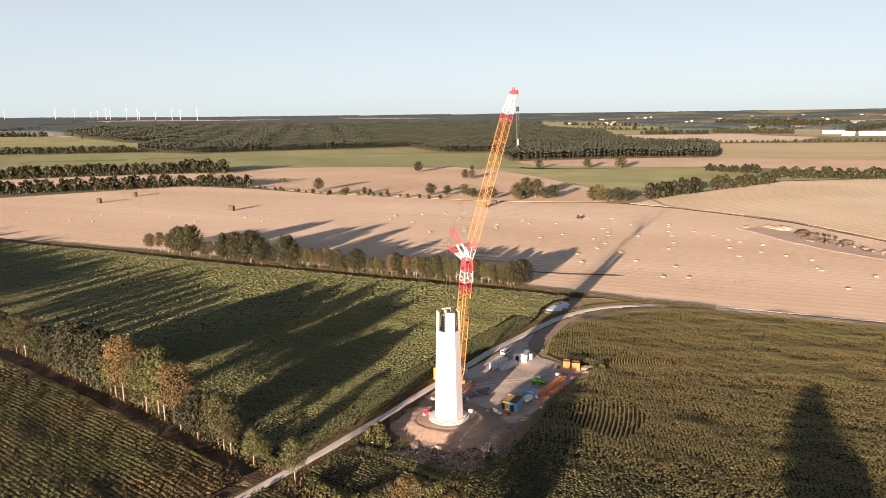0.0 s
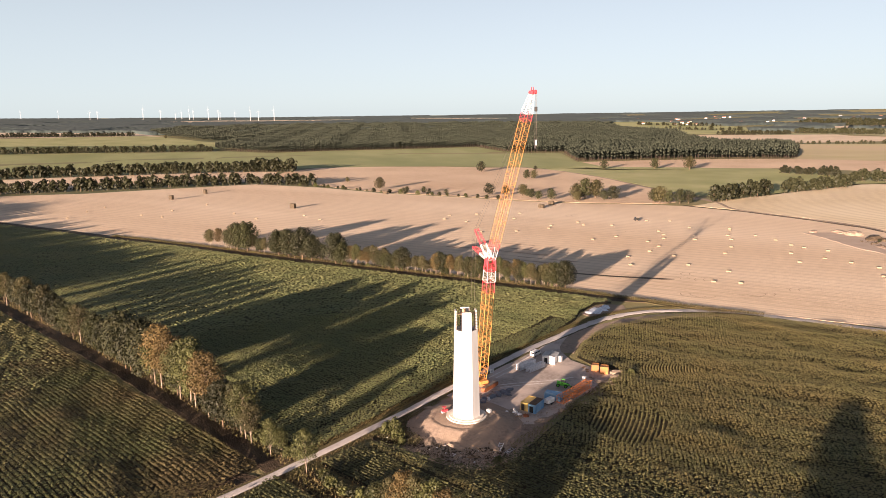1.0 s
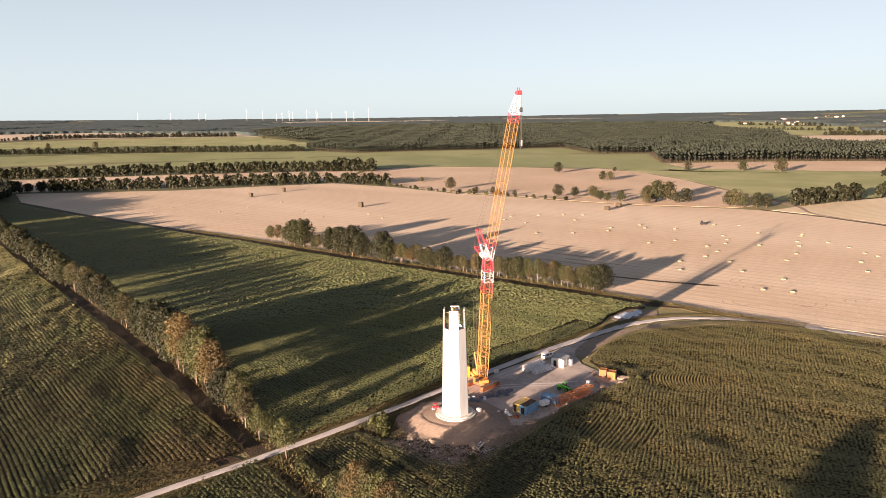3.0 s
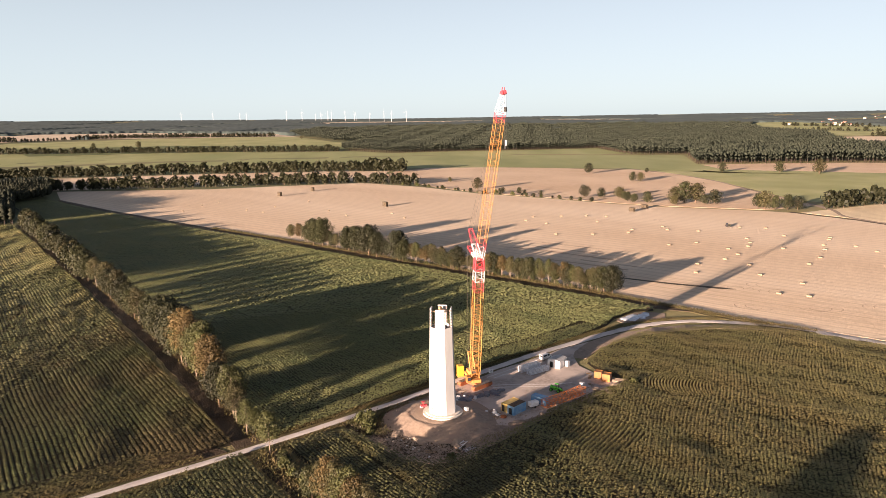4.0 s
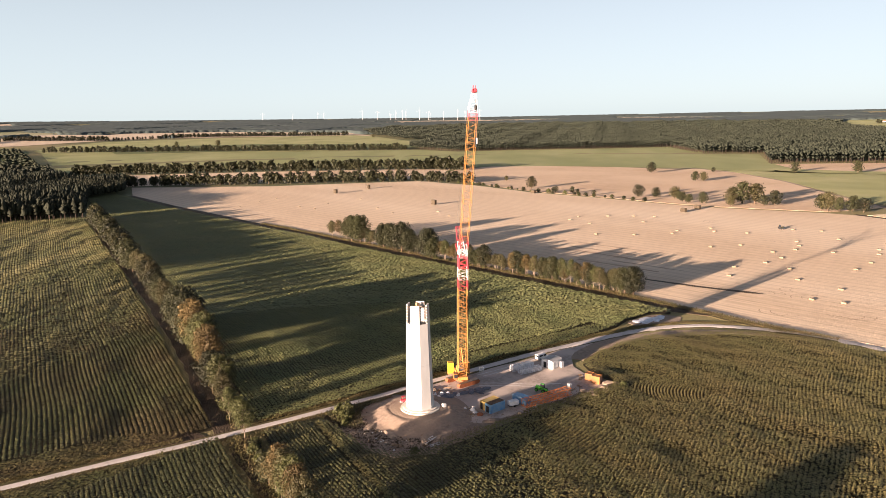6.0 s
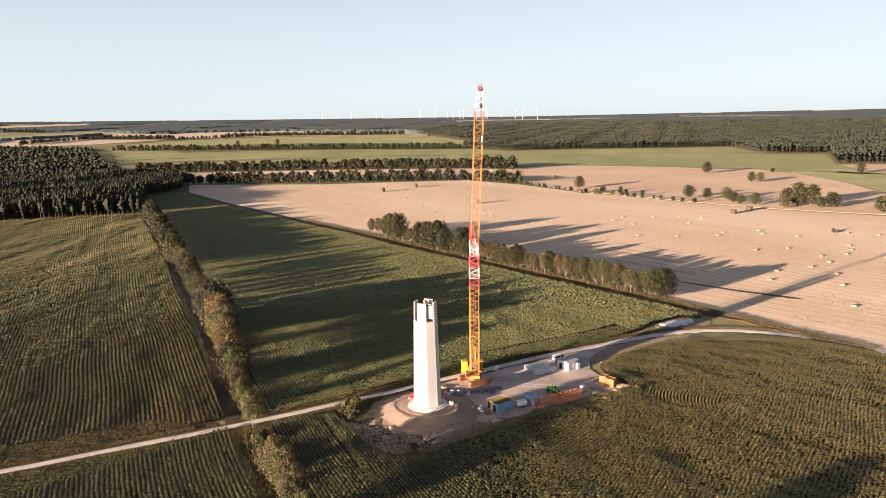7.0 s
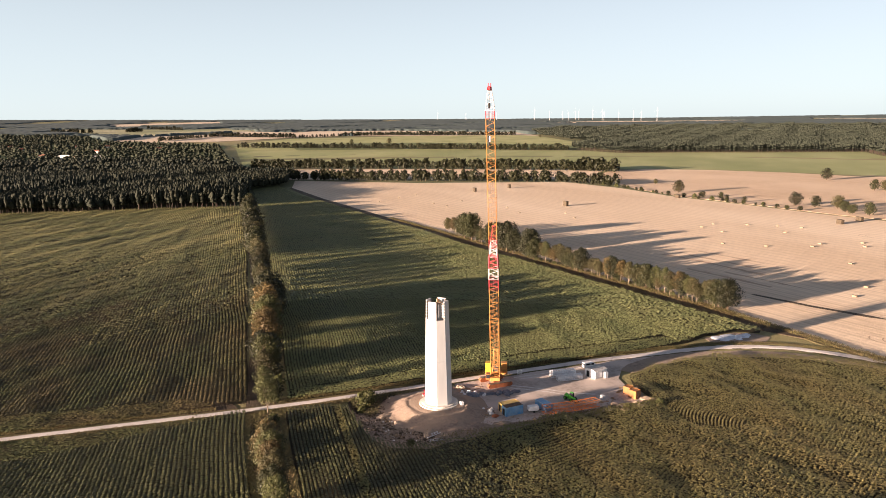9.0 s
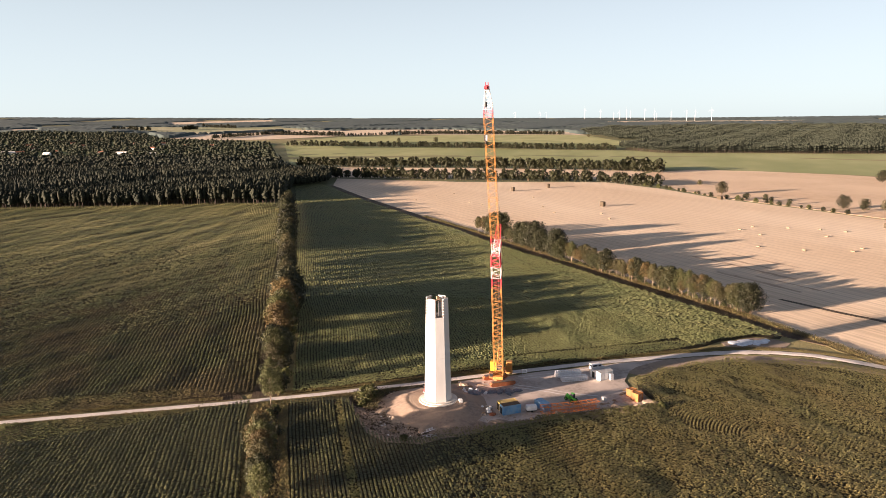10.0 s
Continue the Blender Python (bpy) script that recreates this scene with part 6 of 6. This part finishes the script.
for i, (x, y, sx, sy, sz) in enumerate([(-95.0, 171.6, 1.3, 1.5, 0.7), (-94.2, 177.0, 0.8, 1.5, 0.55), (-93.6, 179.6, 0.8, 1.6, 0.6), (-93.0, 182.3, 0.9, 1.5, 0.6), (-92.6, 184.8, 0.7, 1.2, 0.5), (-95.2, 174.6, 0.7, 0.9, 0.5), (-91.8, 181.2, 0.5, 1.6, 0.35)]):
    lump("covered_bundle", x, y, (sx * 1.25, sy * 1.3, sz * 1.35), M["grey"], "bundle of parts under grey-blue plastic sheeting", "covered bundle", 2 + i)
for i, (x, y, r) in enumerate([(-94.4, 175.3, 0.55), (-93.8, 174.6, 0.5), (-96.6, 169.4, 0.6), (-97.8, 171.4, 0.7), (-97.0, 173.2, 0.6), (-98.6, 169.5, 0.6), (-83.5, 172.3, 0.5), (-84.8, 170.2, 0.45)]):
    lump("bulk_bag", x, y, (r, r, r * 1.15), M["white"], "full white bulk bag standing on the ground", "bulk bag", 12 + i)
for i, (x, y, r, h) in enumerate([(-82.6, 171.3, 0.8, 0.6), (-80.9, 170.8, 0.7, 0.5), (-79.0, 171.0, 1.0, 0.4)]):
    lump("debris_heap", x, y, (r, r, h), M["white"] if i < 2 else M["rust"], "heap of mixed site debris beside the containers", "debris", 30 + i)
for i, (x, y, sx, sy, sz) in enumerate([(-100, 168, 2.4, 1.2, 0.7), (-102.5, 171, 1.8, 1.6, 0.8), (-98, 166, 1.4, 1.0, 0.5), (-103.5, 160, 1.2, 3.5, 0.8), (-103, 153, 1.4, 3.0, 0.7), (-99, 145.5, 3, 1.2, 0.5), (-92, 142.5, 3, 1.2, 0.5), (-84, 144, 3, 1.2, 0.6), (-76.5, 150, 1.3, 3, 0.6),
                                       (-70, 207, 1.6, 3.0, 1.0), (-69, 213, 1.8, 2.4, 1.2), (-69.5, 199, 1.2, 3.4, 0.8), (-71, 189, 1.0, 3.4, 0.7), (-73.5, 171, 1.3, 3, 0.7), (-70.5, 217.5, 2.6, 1.6, 1.1)]):
    lump("soil_mound", x, y, (sx, sy, sz), M["dirt"], "low heap of brown dug soil at the site edge", "soil heap", 40 + i, 0.05)

bm = bmesh.new()
add_box(bm, (1.2, 1.0, 1.0), (0, 0, 0.15), None, 0.06)
tank = part("tank", bm, M["white"])
tank.location = (-77.1, 205.9, P)
tagged(tank, "white cubic water tank in a steel cage on a pallet", "tank")
bm = bmesh.new()
for i in range(5):
    add_box(bm, (0.05, 1.06, 1.04), (-0.6 + 0.3 * i, 0, 0.14))
add_box(bm, (1.25, 1.05, 0.14), (0, 0, 0))
part("cage", bm, M["steel"], tank)
bm = bmesh.new()
add_box(bm, (1.1, 0.9, 1.3), (0, 0, 0), None, 0.06)
box = part("switch_cabinet", bm, M["white"])
box.location = (-87.2, 164.4, 1.2)
tagged(box, "white electrical cabinet on the mound beside the tower", "cabinet")


def roller():
    root = empty("compactor", Matrix.Translation((-97.6, 157.2, 1.35)) @ Matrix.Rotation(radians(70), 4, "Z"), "small red compactor machine on the sand mound", "machine")
    bm = bmesh.new()
    add_box(bm, (1.9, 0.9, 0.7), (0, 0, 0.35), None, 0.08)
    part("body", bm, M["red"], root)
    bm = bmesh.new()
    for s in (-0.4, 0.4):
        add_bar(bm, (-0.3, s, 1.0), (-0.3, s, 1.9), 0.05)
    add_box(bm, (1.0, 1.0, 0.08), (-0.1, 0, 1.9))
    part("canopy", bm, M["red"], root)
    for x in (-0.7, 0.7):
        bm = bmesh.new()
        add_cylinder(bm, 0.36, 0.9, (x, -0.45, 0.36), Matrix.Rotation(radians(-90), 4, "X"), 16)
        part("drum", bm, M["steel"], root)
    return root


roller()


def signboard(x, y, turn):
    root = empty("sign_board", Matrix.Translation((x, y, P)) @ Matrix.Rotation(turn, 4, "Z"), "white site sign board on two posts", "sign")
    bm = bmesh.new()
    add_box(bm, (1.6, 0.05, 1.2), (0, 0, 0.9))
    part("board", bm, M["white"], root)
    for s in (-0.7, 0.7):
        bm = bmesh.new()
        add_box(bm, (0.08, 0.08, 2.1), (s, 0.07, 0))
        part("post", bm, M["steel"], root)
    for i in range(4):
        bm = bmesh.new()
        add_box(bm, (1.2 - 0.2 * (i % 2), 0.02, 0.08), (0, -0.03, 1.15 + 0.22 * i))
        part("writing_bar", bm, M["grey"], root)
    return root


signboard(-104.0, 192.5, radians(70))


def pallet(x, y, turn, group="timber pallets"):
    root = empty("pallet", Matrix.Translation((x, y, P)) @ Matrix.Rotation(turn, 4, "Z"), "weathered timber pallet lying on the ground", "pallet", group)
    for i in range(5):
        bm = bmesh.new()
        add_box(bm, (1.2, 0.14, 0.03), (0, -0.4 + 0.2 * i, 0.12))
        part("board", bm, M["wood"], root)
    for i in range(3):
        bm = bmesh.new()
        add_box(bm, (0.1, 0.9, 0.12), (-0.5 + 0.5 * i, 0, 0))
        part("bearer", bm, M["wood"], root)
    return root


for k, (x, y) in enumerate([(-83.4, 168.5), (-80.5, 169.2), (-79.4, 213.2), (-80.2, 214.6), (-82.0, 216.2), (-76.2, 208.8), (-75.0, 204.0), (-90.2, 150.0), (-78.0, 150.5), (-100.8, 172.6)]):
    pallet(x, y, k * 1.1)
for k, (x, y, l) in enumerate([(-82, 147, 3), (-80.5, 148, 2.4), (-83.5, 145.6, 2.8), (-79, 146.4, 2.2), (-86, 147, 2.5), (-75, 205, 3.0), (-74.6, 207.6, 2.4), (-86.0, 167.5, 2.2), (-101, 176, 3.2), (-99.6, 175.2, 2.6)]):
    bm = bmesh.new()
    add_box(bm, (l, 0.16, 0.12), (0, 0, 0.0), Matrix.Rotation(k * 0.9, 4, "Z"), 0.02)
    ob = part("timber_beam", bm, M["wood"])
    ob.location = (x, y, P)
    tagged(ob, "loose timber beam lying on the dirt", "timber")



def loose_frame(x, y, turn, l, w, mat, label):
    """A ladder-like frame lying on the ground."""
    root = empty("site_ladder", Matrix.Translation((x, y, P + 0.05)) @ Matrix.Rotation(turn, 4, "Z"), label, "ladder")
    for s in (-w / 2, w / 2):
        bm = bmesh.new()
        add_box(bm, (l, 0.14, 0.14), (0, s, 0), None, 0.02)
        part("rail", bm, mat, root)
    for k in range(int(l / 0.9)):
        bm = bmesh.new()
        add_box(bm, (0.1, w, 0.1), (-l / 2 + 0.4 + k * 0.9, 0, 0.03))
        part("rung", bm, mat, root)
    return root


loose_frame(-75.0, 150.5, 1.9, 4.6, 1.1, M["zinc"], "pale galvanised steel ladder dropped on the dug soil")
loose_frame(-71.8, 150.2, 1.5, 3.8, 1.0, M["steel"], "grey steel ladder lying among the site debris")
loose_frame(-77.6, 142.0, 0.6, 3.2, 0.9, M["wood"], "weathered timber ladder lying on the dug soil")


def rubble(label, area, count, size, mat, seed, z=0.1):
    """Clods and stones strewn over dug ground, joined."""
    rng = np.random.default_rng(seed)
    p = np.array(area)
    x, y = rng.uniform(p[:, 0].min(), p[:, 0].max(), count * 3), rng.uniform(p[:, 1].min(), p[:, 1].max(), count * 3)
    ok = inside(x, y, area)
    x, y = x[ok][:count], y[ok][:count]
    n = len(x)
    s = size * rng.lognormal(0, 0.5, n)
    shape = np.array([(1, 0, 0), (0, 1, 0), (-1, 0, 0), (0, -1, 0), (0, 0, 0.8), (0, 0, -0.4)])
    v = shape[None] * rng.uniform(0.6, 1.3, (n, 6, 1)) * s[:, None, None]
    t = rng.uniform(0, 6.28, n)
    c, q = np.cos(t)[:, None], np.sin(t)[:, None]
    v = np.stack([v[..., 0] * c - v[..., 1] * q + x[:, None], v[..., 0] * q + v[..., 1] * c + y[:, None], v[..., 2] + z], -1).reshape(-1, 3)
    tri = np.array([(0, 1, 4), (1, 2, 4), (2, 3, 4), (3, 0, 4), (1, 0, 5), (2, 1, 5), (3, 2, 5), (0, 3, 5)])
    f = (tri[None] + (np.arange(n) * 6)[:, None, None]).reshape(-1, 3)
    return tagged(new("rubble", mesh_from("rubble", v, f, mat)), label, "rubble", kind="stuff")


SOUTH = [(-106, 137), (-98, 134.8), (-84, 135), (-74, 138.5), (-70, 147), (-71, 153), (-75, 152), (-80, 146), (-88, 143.5), (-97, 144.5), (-105, 150), (-107, 147)]
rubble("dark clods of dug soil strewn south of the mound", SOUTH, 1700, 0.15, M["soil"], 5)
rubble("pale stones and broken concrete strewn over the dug soil", SOUTH, 520, 0.14, M["rubble"], 6)
rubble("large broken slabs and white scraps south of the mound", SOUTH, 26, 0.24, M["white"], 61, 0.12)
rubble("clods and gravel along the edge of the pad", [(-74, 150), (-71.5, 150), (-70, 205), (-68.5, 217), (-74, 218), (-76.5, 205), (-76, 186), (-78, 166)], 700, 0.14, M["dirt"], 7)
rubble("loose stones between mound and crane", [(-103, 168), (-95, 166.5), (-95, 176), (-103, 178)], 200, 0.12, M["rubble"], 8)
rubble("crumbled sand on the slope of the mound", [(-79, 152), (-76, 152), (-76, 166), (-80, 166)], 260, 0.18, M["mound"], 9)

rubble("pale site debris in front of the containers", [(-86, 167.5), (-79, 168), (-78.6, 172.6), (-85, 173)], 130, 0.2, M["rubble"], 10, 0.15)
for k, (x, y, l) in enumerate([(-83.0, 170.4, 1.8), (-81.8, 169.4, 2.2), (-84.2, 171.4, 1.4), (-80.6, 170.6, 1.6), (-79.6, 169.4, 2.4), (-85.4, 168.6, 1.5), (-95.8, 177.8, 2.6), (-95.4, 180.4, 2.8), (-94.9, 183.2, 2.4), (-99.0, 171.8, 2.2), (-100.2, 169.6, 1.8)]):
    bm = bmesh.new()
    add_box(bm, (l, 0.3, 0.07), (0, 0, 0), Matrix.Rotation(k * 1.3, 4, "Z") @ Matrix.Rotation(0.04 * (k % 3), 4, "Y"), 0.01)
    ob = part("loose_board", bm, M["rubble"] if k % 2 else M["wood"])
    ob.location = (x, y, P + 0.01)
    tagged(ob, "loose pale board lying on the site ground" if k % 2 else "loose timber board lying on the site ground", "board")

# plastic film beside the bend
sheet("dirt_margin", [(-111, 275), (-111, 290), (-107, 296), (-101, 298), (-97, 292), (-101, 284), (-105, 274)], 0.09, M["dirt"], "bare trampled earth at the outer edge of the bend", "earth", 0.5)
for i, (x, y, sx, sy) in enumerate([(-107.8, 284.0, 3.0, 3.6), (-106.2, 289.5, 2.6, 2.2), (-108.4, 279.5, 2.0, 2.4), (-105.6, 280.6, 1.6, 2.0), (-104.6, 286.0, 1.6, 1.4), (-107.0, 292.5, 1.8, 1.4)]):
    lump("plastic_film", x, y, (sx, sy, 0.4), M["sheet"], "crumpled pale blue plastic film lying at the roadside", "plastic film", 60 + i, 0.1)

# ---- bales, stacks and far things ----
def bale_mesh():
    bm = bmesh.new()
    add_box(bm, (2.2, 1.1, 0.75), (0, 0, 0), None, 0.07)
    for k in (-0.7, 0, 0.7):
        add_box(bm, (0.04, 1.13, 0.77), (k, 0, 0.0))
    me = bpy.data.meshes.new("straw_bale")
    bm.to_mesh(me)
    bm.free()
    me.materials.append(M["straw"])
    return me


BALE = bale_mesh()
BALES_EAST = [(-224, 510), (-214, 499), (-195, 509), (-181, 545), (-165, 553), (-142, 528), (-156, 501), (-148, 488), (-143, 474), (-148, 457), (-182, 445), (-173, 464), (-124, 481), (-117, 541), (-115, 533), (-110, 509), (-104, 494), (-94, 518),
              (-79, 507), (-67, 493), (-62, 464), (-59, 488), (-45, 484), (-43, 458), (-53, 439), (-29, 453), (-97, 466), (-95, 443), (-118, 419), (-103, 398), (-80, 393), (-80, 365), (-68, 369), (-135, 425), (-136, 444), (-140, 402), (-130, 381),
              (-15, 446), (-11, 424), (-9, 419), (4, 380), (16, 416)]
BALES_WEST = [(-609, 300), (-636, 331), (-652, 357), (-568, 345), (-541, 348), (-572, 378), (-581, 422), (-503, 395), (-462, 386), (-441, 421), (-411, 411), (-324, 468), (-332, 487), (-300, 465), (-317, 506), (-302, 521), (-277, 501), (-288, 530),
              (-234, 484), (-229, 471), (-263, 430), (-243, 447)]
for k, (x, y) in enumerate(BALES_EAST + BALES_WEST):
    ob = new("straw_bale", BALE)
    ob.location, ob.rotation_euler = (x, y, 0.1), (0, 0, ROW * -1 + rnd.gauss(0, 0.12))
    tagged(ob, "rectangular straw bale lying on the stubble", "straw bale", "straw bales")


def stack(x, y, turn, n, label):
    root = empty("bale_stack", Matrix.Translation((x, y, 0.1)) @ Matrix.Rotation(turn, 4, "Z"), label, "bale stack", "bale stacks")
    for k in range(n):
        for j in range(2):
            bm = bmesh.new()
            add_box(bm, (2.6, 1.3, 1.15), (rnd.uniform(-0.1, 0.1), j * 1.34 - 0.67, k * 1.16), None, 0.08)
            part("bale", bm, M["straw_dark"], root)
            bm = bmesh.new()
            add_box(bm, (2.6, 1.3, 1.15), (2.7 + rnd.uniform(-0.1, 0.1), j * 1.34 - 0.67, k * 1.16), None, 0.08)
            part("bale", bm, M["straw_dark"], root)
    return root


for x, y, n in [(-657, 431, 4), (-675, 486, 4), (-489, 450, 4), (-493, 588, 3), (-291, 572, 3), (-294, 597, 3)]:
    stack(x, y, rnd.uniform(-0.2, 0.2), n, "dark weathered stack of straw bales on the stubble")


def tractor(x, y, turn):
    root = empty("tractor", Matrix.Translation((x, y, 0.1)) @ Matrix.Rotation(turn, 4, "Z"), "dark green tractor standing on the stubble", "tractor")
    bm = bmesh.new()
    add_box(bm, (2.4, 0.9, 0.9), (1.0, 0, 0.9), None, 0.12)
    add_box(bm, (1.5, 1.3, 0.6), (-0.8, 0, 0.9), None, 0.1)
    part("body", bm, M["leaf_b"], root)
    bm = bmesh.new()
    add_box(bm, (1.5, 1.4, 1.4), (-0.7, 0, 1.5), None, 0.1, 0.88)
    part("cab", bm, M["glass_dark"], root)
    for xx, r in ((-0.9, 0.85), (1.6, 0.6)):
        for s in (-1, 1):
            bm = bmesh.new()
            add_cylinder(bm, r, 0.45, (xx, s * 0.95 - 0.22, r), Matrix.Rotation(radians(-90), 4, "X"), 16)
            part("wheel", bm, M["black"], root)
    return root


tractor(-189, 543, 0.6)


def turbine():
    root = empty("wind_turbine", Matrix.Identity(4), "white three-bladed wind turbine far off on the horizon", "wind turbine", "distant wind turbines")
    bm = bmesh.new()
    add_bar(bm, (0, 0, -10), (0, 0, 62), 0.95, 10, 0.5)
    part("mast", bm, M["white"], root)
    bm = bmesh.new()
    add_box(bm, (5, 2.4, 2.4), (0.5, 0, 61), None, 0.4)
    nacelle = part("nacelle", bm, M["white"], root)
    for k in range(3):
        a = radians(90 + 120 * k)
        bm = bmesh.new()
        hub = Vector((-2.4, 0, 62.2))
        tip = hub + Vector((0, math.cos(a), math.sin(a))) * 22
        add_bar(bm, hub, tip, 0.15, 4, 0.05)
        part("blade", bm, M["white"], nacelle)
    return root


far_turbine, far_used = turbine(), set()
for k, (x, y) in enumerate([(-4195, 1801), (-4090, 1954), (-3994, 2083), (-3969, 2113), (-3812, 2299), (-3746, 2369), (-3689, 2428), (-3665, 2453), (-3634, 2483), (-3618, 2498), (-3556, 2557), (-3515, 2596), (-3507, 2603), (-3442, 2659), (-3374, 2716),
                            (-3339, 2746), (-3261, 2798)]):
    x, y = x * 1.018, y * 1.018
    put(far_turbine, far_used, x, y, (0.72, 0.8, 1.0, 0.9, 1.05, 0.92)[k % 6] if k > 3 else 0.75, math.atan2(-y, -x) + math.pi + rnd.uniform(-0.9, 0.9), float(lift(x, y)))


def house(x, y, size, turn, roof, label):
    root = empty("house", Matrix.Translation((x, y, 0)) @ Matrix.Rotation(turn, 4, "Z"), label, "house", "village houses")
    lx, ly, h = size
    bm = bmesh.new()
    add_box(bm, (lx, ly, h), (0, 0, 0))
    part("wall", bm, M["wall"], root)
    bm = bmesh.new()
    o = 0.5
    v = [bm.verts.new(p) for p in ((-lx / 2 - o, -ly / 2 - o, h), (lx / 2 + o, -ly / 2 - o, h), (lx / 2 + o, ly / 2 + o, h), (-lx / 2 - o, ly / 2 + o, h), (-lx / 2 - o, 0, h + ly * 0.4), (lx / 2 + o, 0, h + ly * 0.4))]
    for f in ((0, 1, 5, 4), (2, 3, 4, 5), (0, 4, 3), (1, 2, 5), (0, 3, 2, 1)):
        bm.faces.new([v[i] for i in f])
    part("roof", bm, roof, root)
    for k in range(3):
        bm = bmesh.new()
        add_box(bm, (1.1, 0.06, 1.3), (-lx / 3 + k * lx / 3, -ly / 2 - 0.02, 1.2))
        part("window", bm, M["glass_dark"], root)
    return root


VILLAGE = [(-1953, -395, 30), (-1969, -373, 22), (-1991, -292, 18), (-2226, -260, 16), (-1829, -117, 26), (-1813, -77, 34), (-1799, -43, 24), (-2070, -216, 14), (-2345, -132, 12), (-2039, -126, 14), (-2118, -372, 13), (-1899, -172, 15), (-2162, 26, 12),
           (-2396, -318, 14), (-2319, -47, 12), (-2135, 99, 13), (-2439, -501, 14), (-2290, -420, 16), (-2050, -60, 13), (-2540, -260, 16), (-2600, -420, 18)]
for k, (x, y, l) in enumerate(VILLAGE):
    ob = house(x, y, (l, rnd.uniform(8, 11), rnd.uniform(4, 6)), radians(95) + rnd.uniform(-0.5, 0.5), M["wall"] if k in (0, 4, 6) else M["roof"], "distant village house with a pitched roof among trees")
    ob.location.z = float(lift(x, y))
ob = house(-1799, -277, (15, 11, 9), radians(70), M["white"], "white gabled barn standing out of the woods")
ob.location.z = float(lift(-1799, -277))
for x, y, l in [(-20, 2400, 34), (30, 2404, 46), (80, 2410, 52), (-60, 2480, 60)]:
    ob = house(x, y, (l, 18, 5), 0.05, M["steel"] if l == 60 else M["white"], "long low pale farm hall on the far plain")
    ob.location.z = float(lift(x, y))
for k in range(80):
    a, d = radians(rnd.uniform(84, 111)), rnd.uniform(3250, 4150)
    x, y = d * math.cos(a), d * math.sin(a)
    ob = house(x, y, (rnd.uniform(8, 16), rnd.uniform(7, 9), rnd.uniform(3, 5)), rnd.uniform(0, 3.1), (M["roof"], M["steel"], M["roof"], M["roof"])[k % 4], "pale house of a distant town on the plain")
    ob.location.z = float(lift(x, y))
# dug site beyond the stubble
sheet("dirt_margin", [(-70, 550), (-52, 560), (-34, 550), (-15, 538), (0, 520), (11, 502), (30, 488), (48, 474), (40, 462), (22, 466), (-4, 482), (-31, 505), (-52, 532)], 0.2, M["dug_sand"], "bare pinkish sand of the dug site in the stubble", "earth", 1.2)
for i, (x, y, sx, sy, sz, mat) in enumerate([(-64, 555, 5, 2.6, 1.3, "mound"), (-48, 561, 6.5, 3.4, 1.9, "mound"), (-39, 556, 6, 4, 3.0, "dirt"), (-26, 545, 9, 4.5, 2.4, "soil"), (-19, 541, 5, 3, 1.6, "soil"), (2, 521, 4, 2, 1.3, "soil"), (12, 500, 4, 2, 1.2, "dirt"),
                                            (-20, 516, 5, 2, 0.7, "dirt"), (26, 492, 5, 3, 1.6, "dirt"), (41, 480, 5, 2.4, 0.9, "mound")]):
    lump("soil_mound", x, y, (sx, sy, sz), M[mat], {"mound": "heap of pale dug sand in the stubble", "dirt": "heap of brown dug earth in the stubble", "soil": "heap of dark dug soil in the stubble"}[mat], "soil heap", 80 + i, 0.1)
for k, (x, y) in enumerate([(-16, 541), (-12, 538), (-9, 536), (-22, 534), (-5, 531)]):
    put(BUSH[k % 2], USED, x, y, 0.5, k * 1.3)
rubble("dark debris strewn over the dug site", [(-30, 540), (0, 522), (20, 495), (14, 488), (-10, 508), (-34, 528)], 160, 0.6, M["soil"], 15, 0.3)
rubble("pale rubble strewn over the dug site", [(-6, 530), (24, 500), (34, 484), (20, 480), (-8, 500)], 60, 0.4, M["rubble"], 16, 0.3)
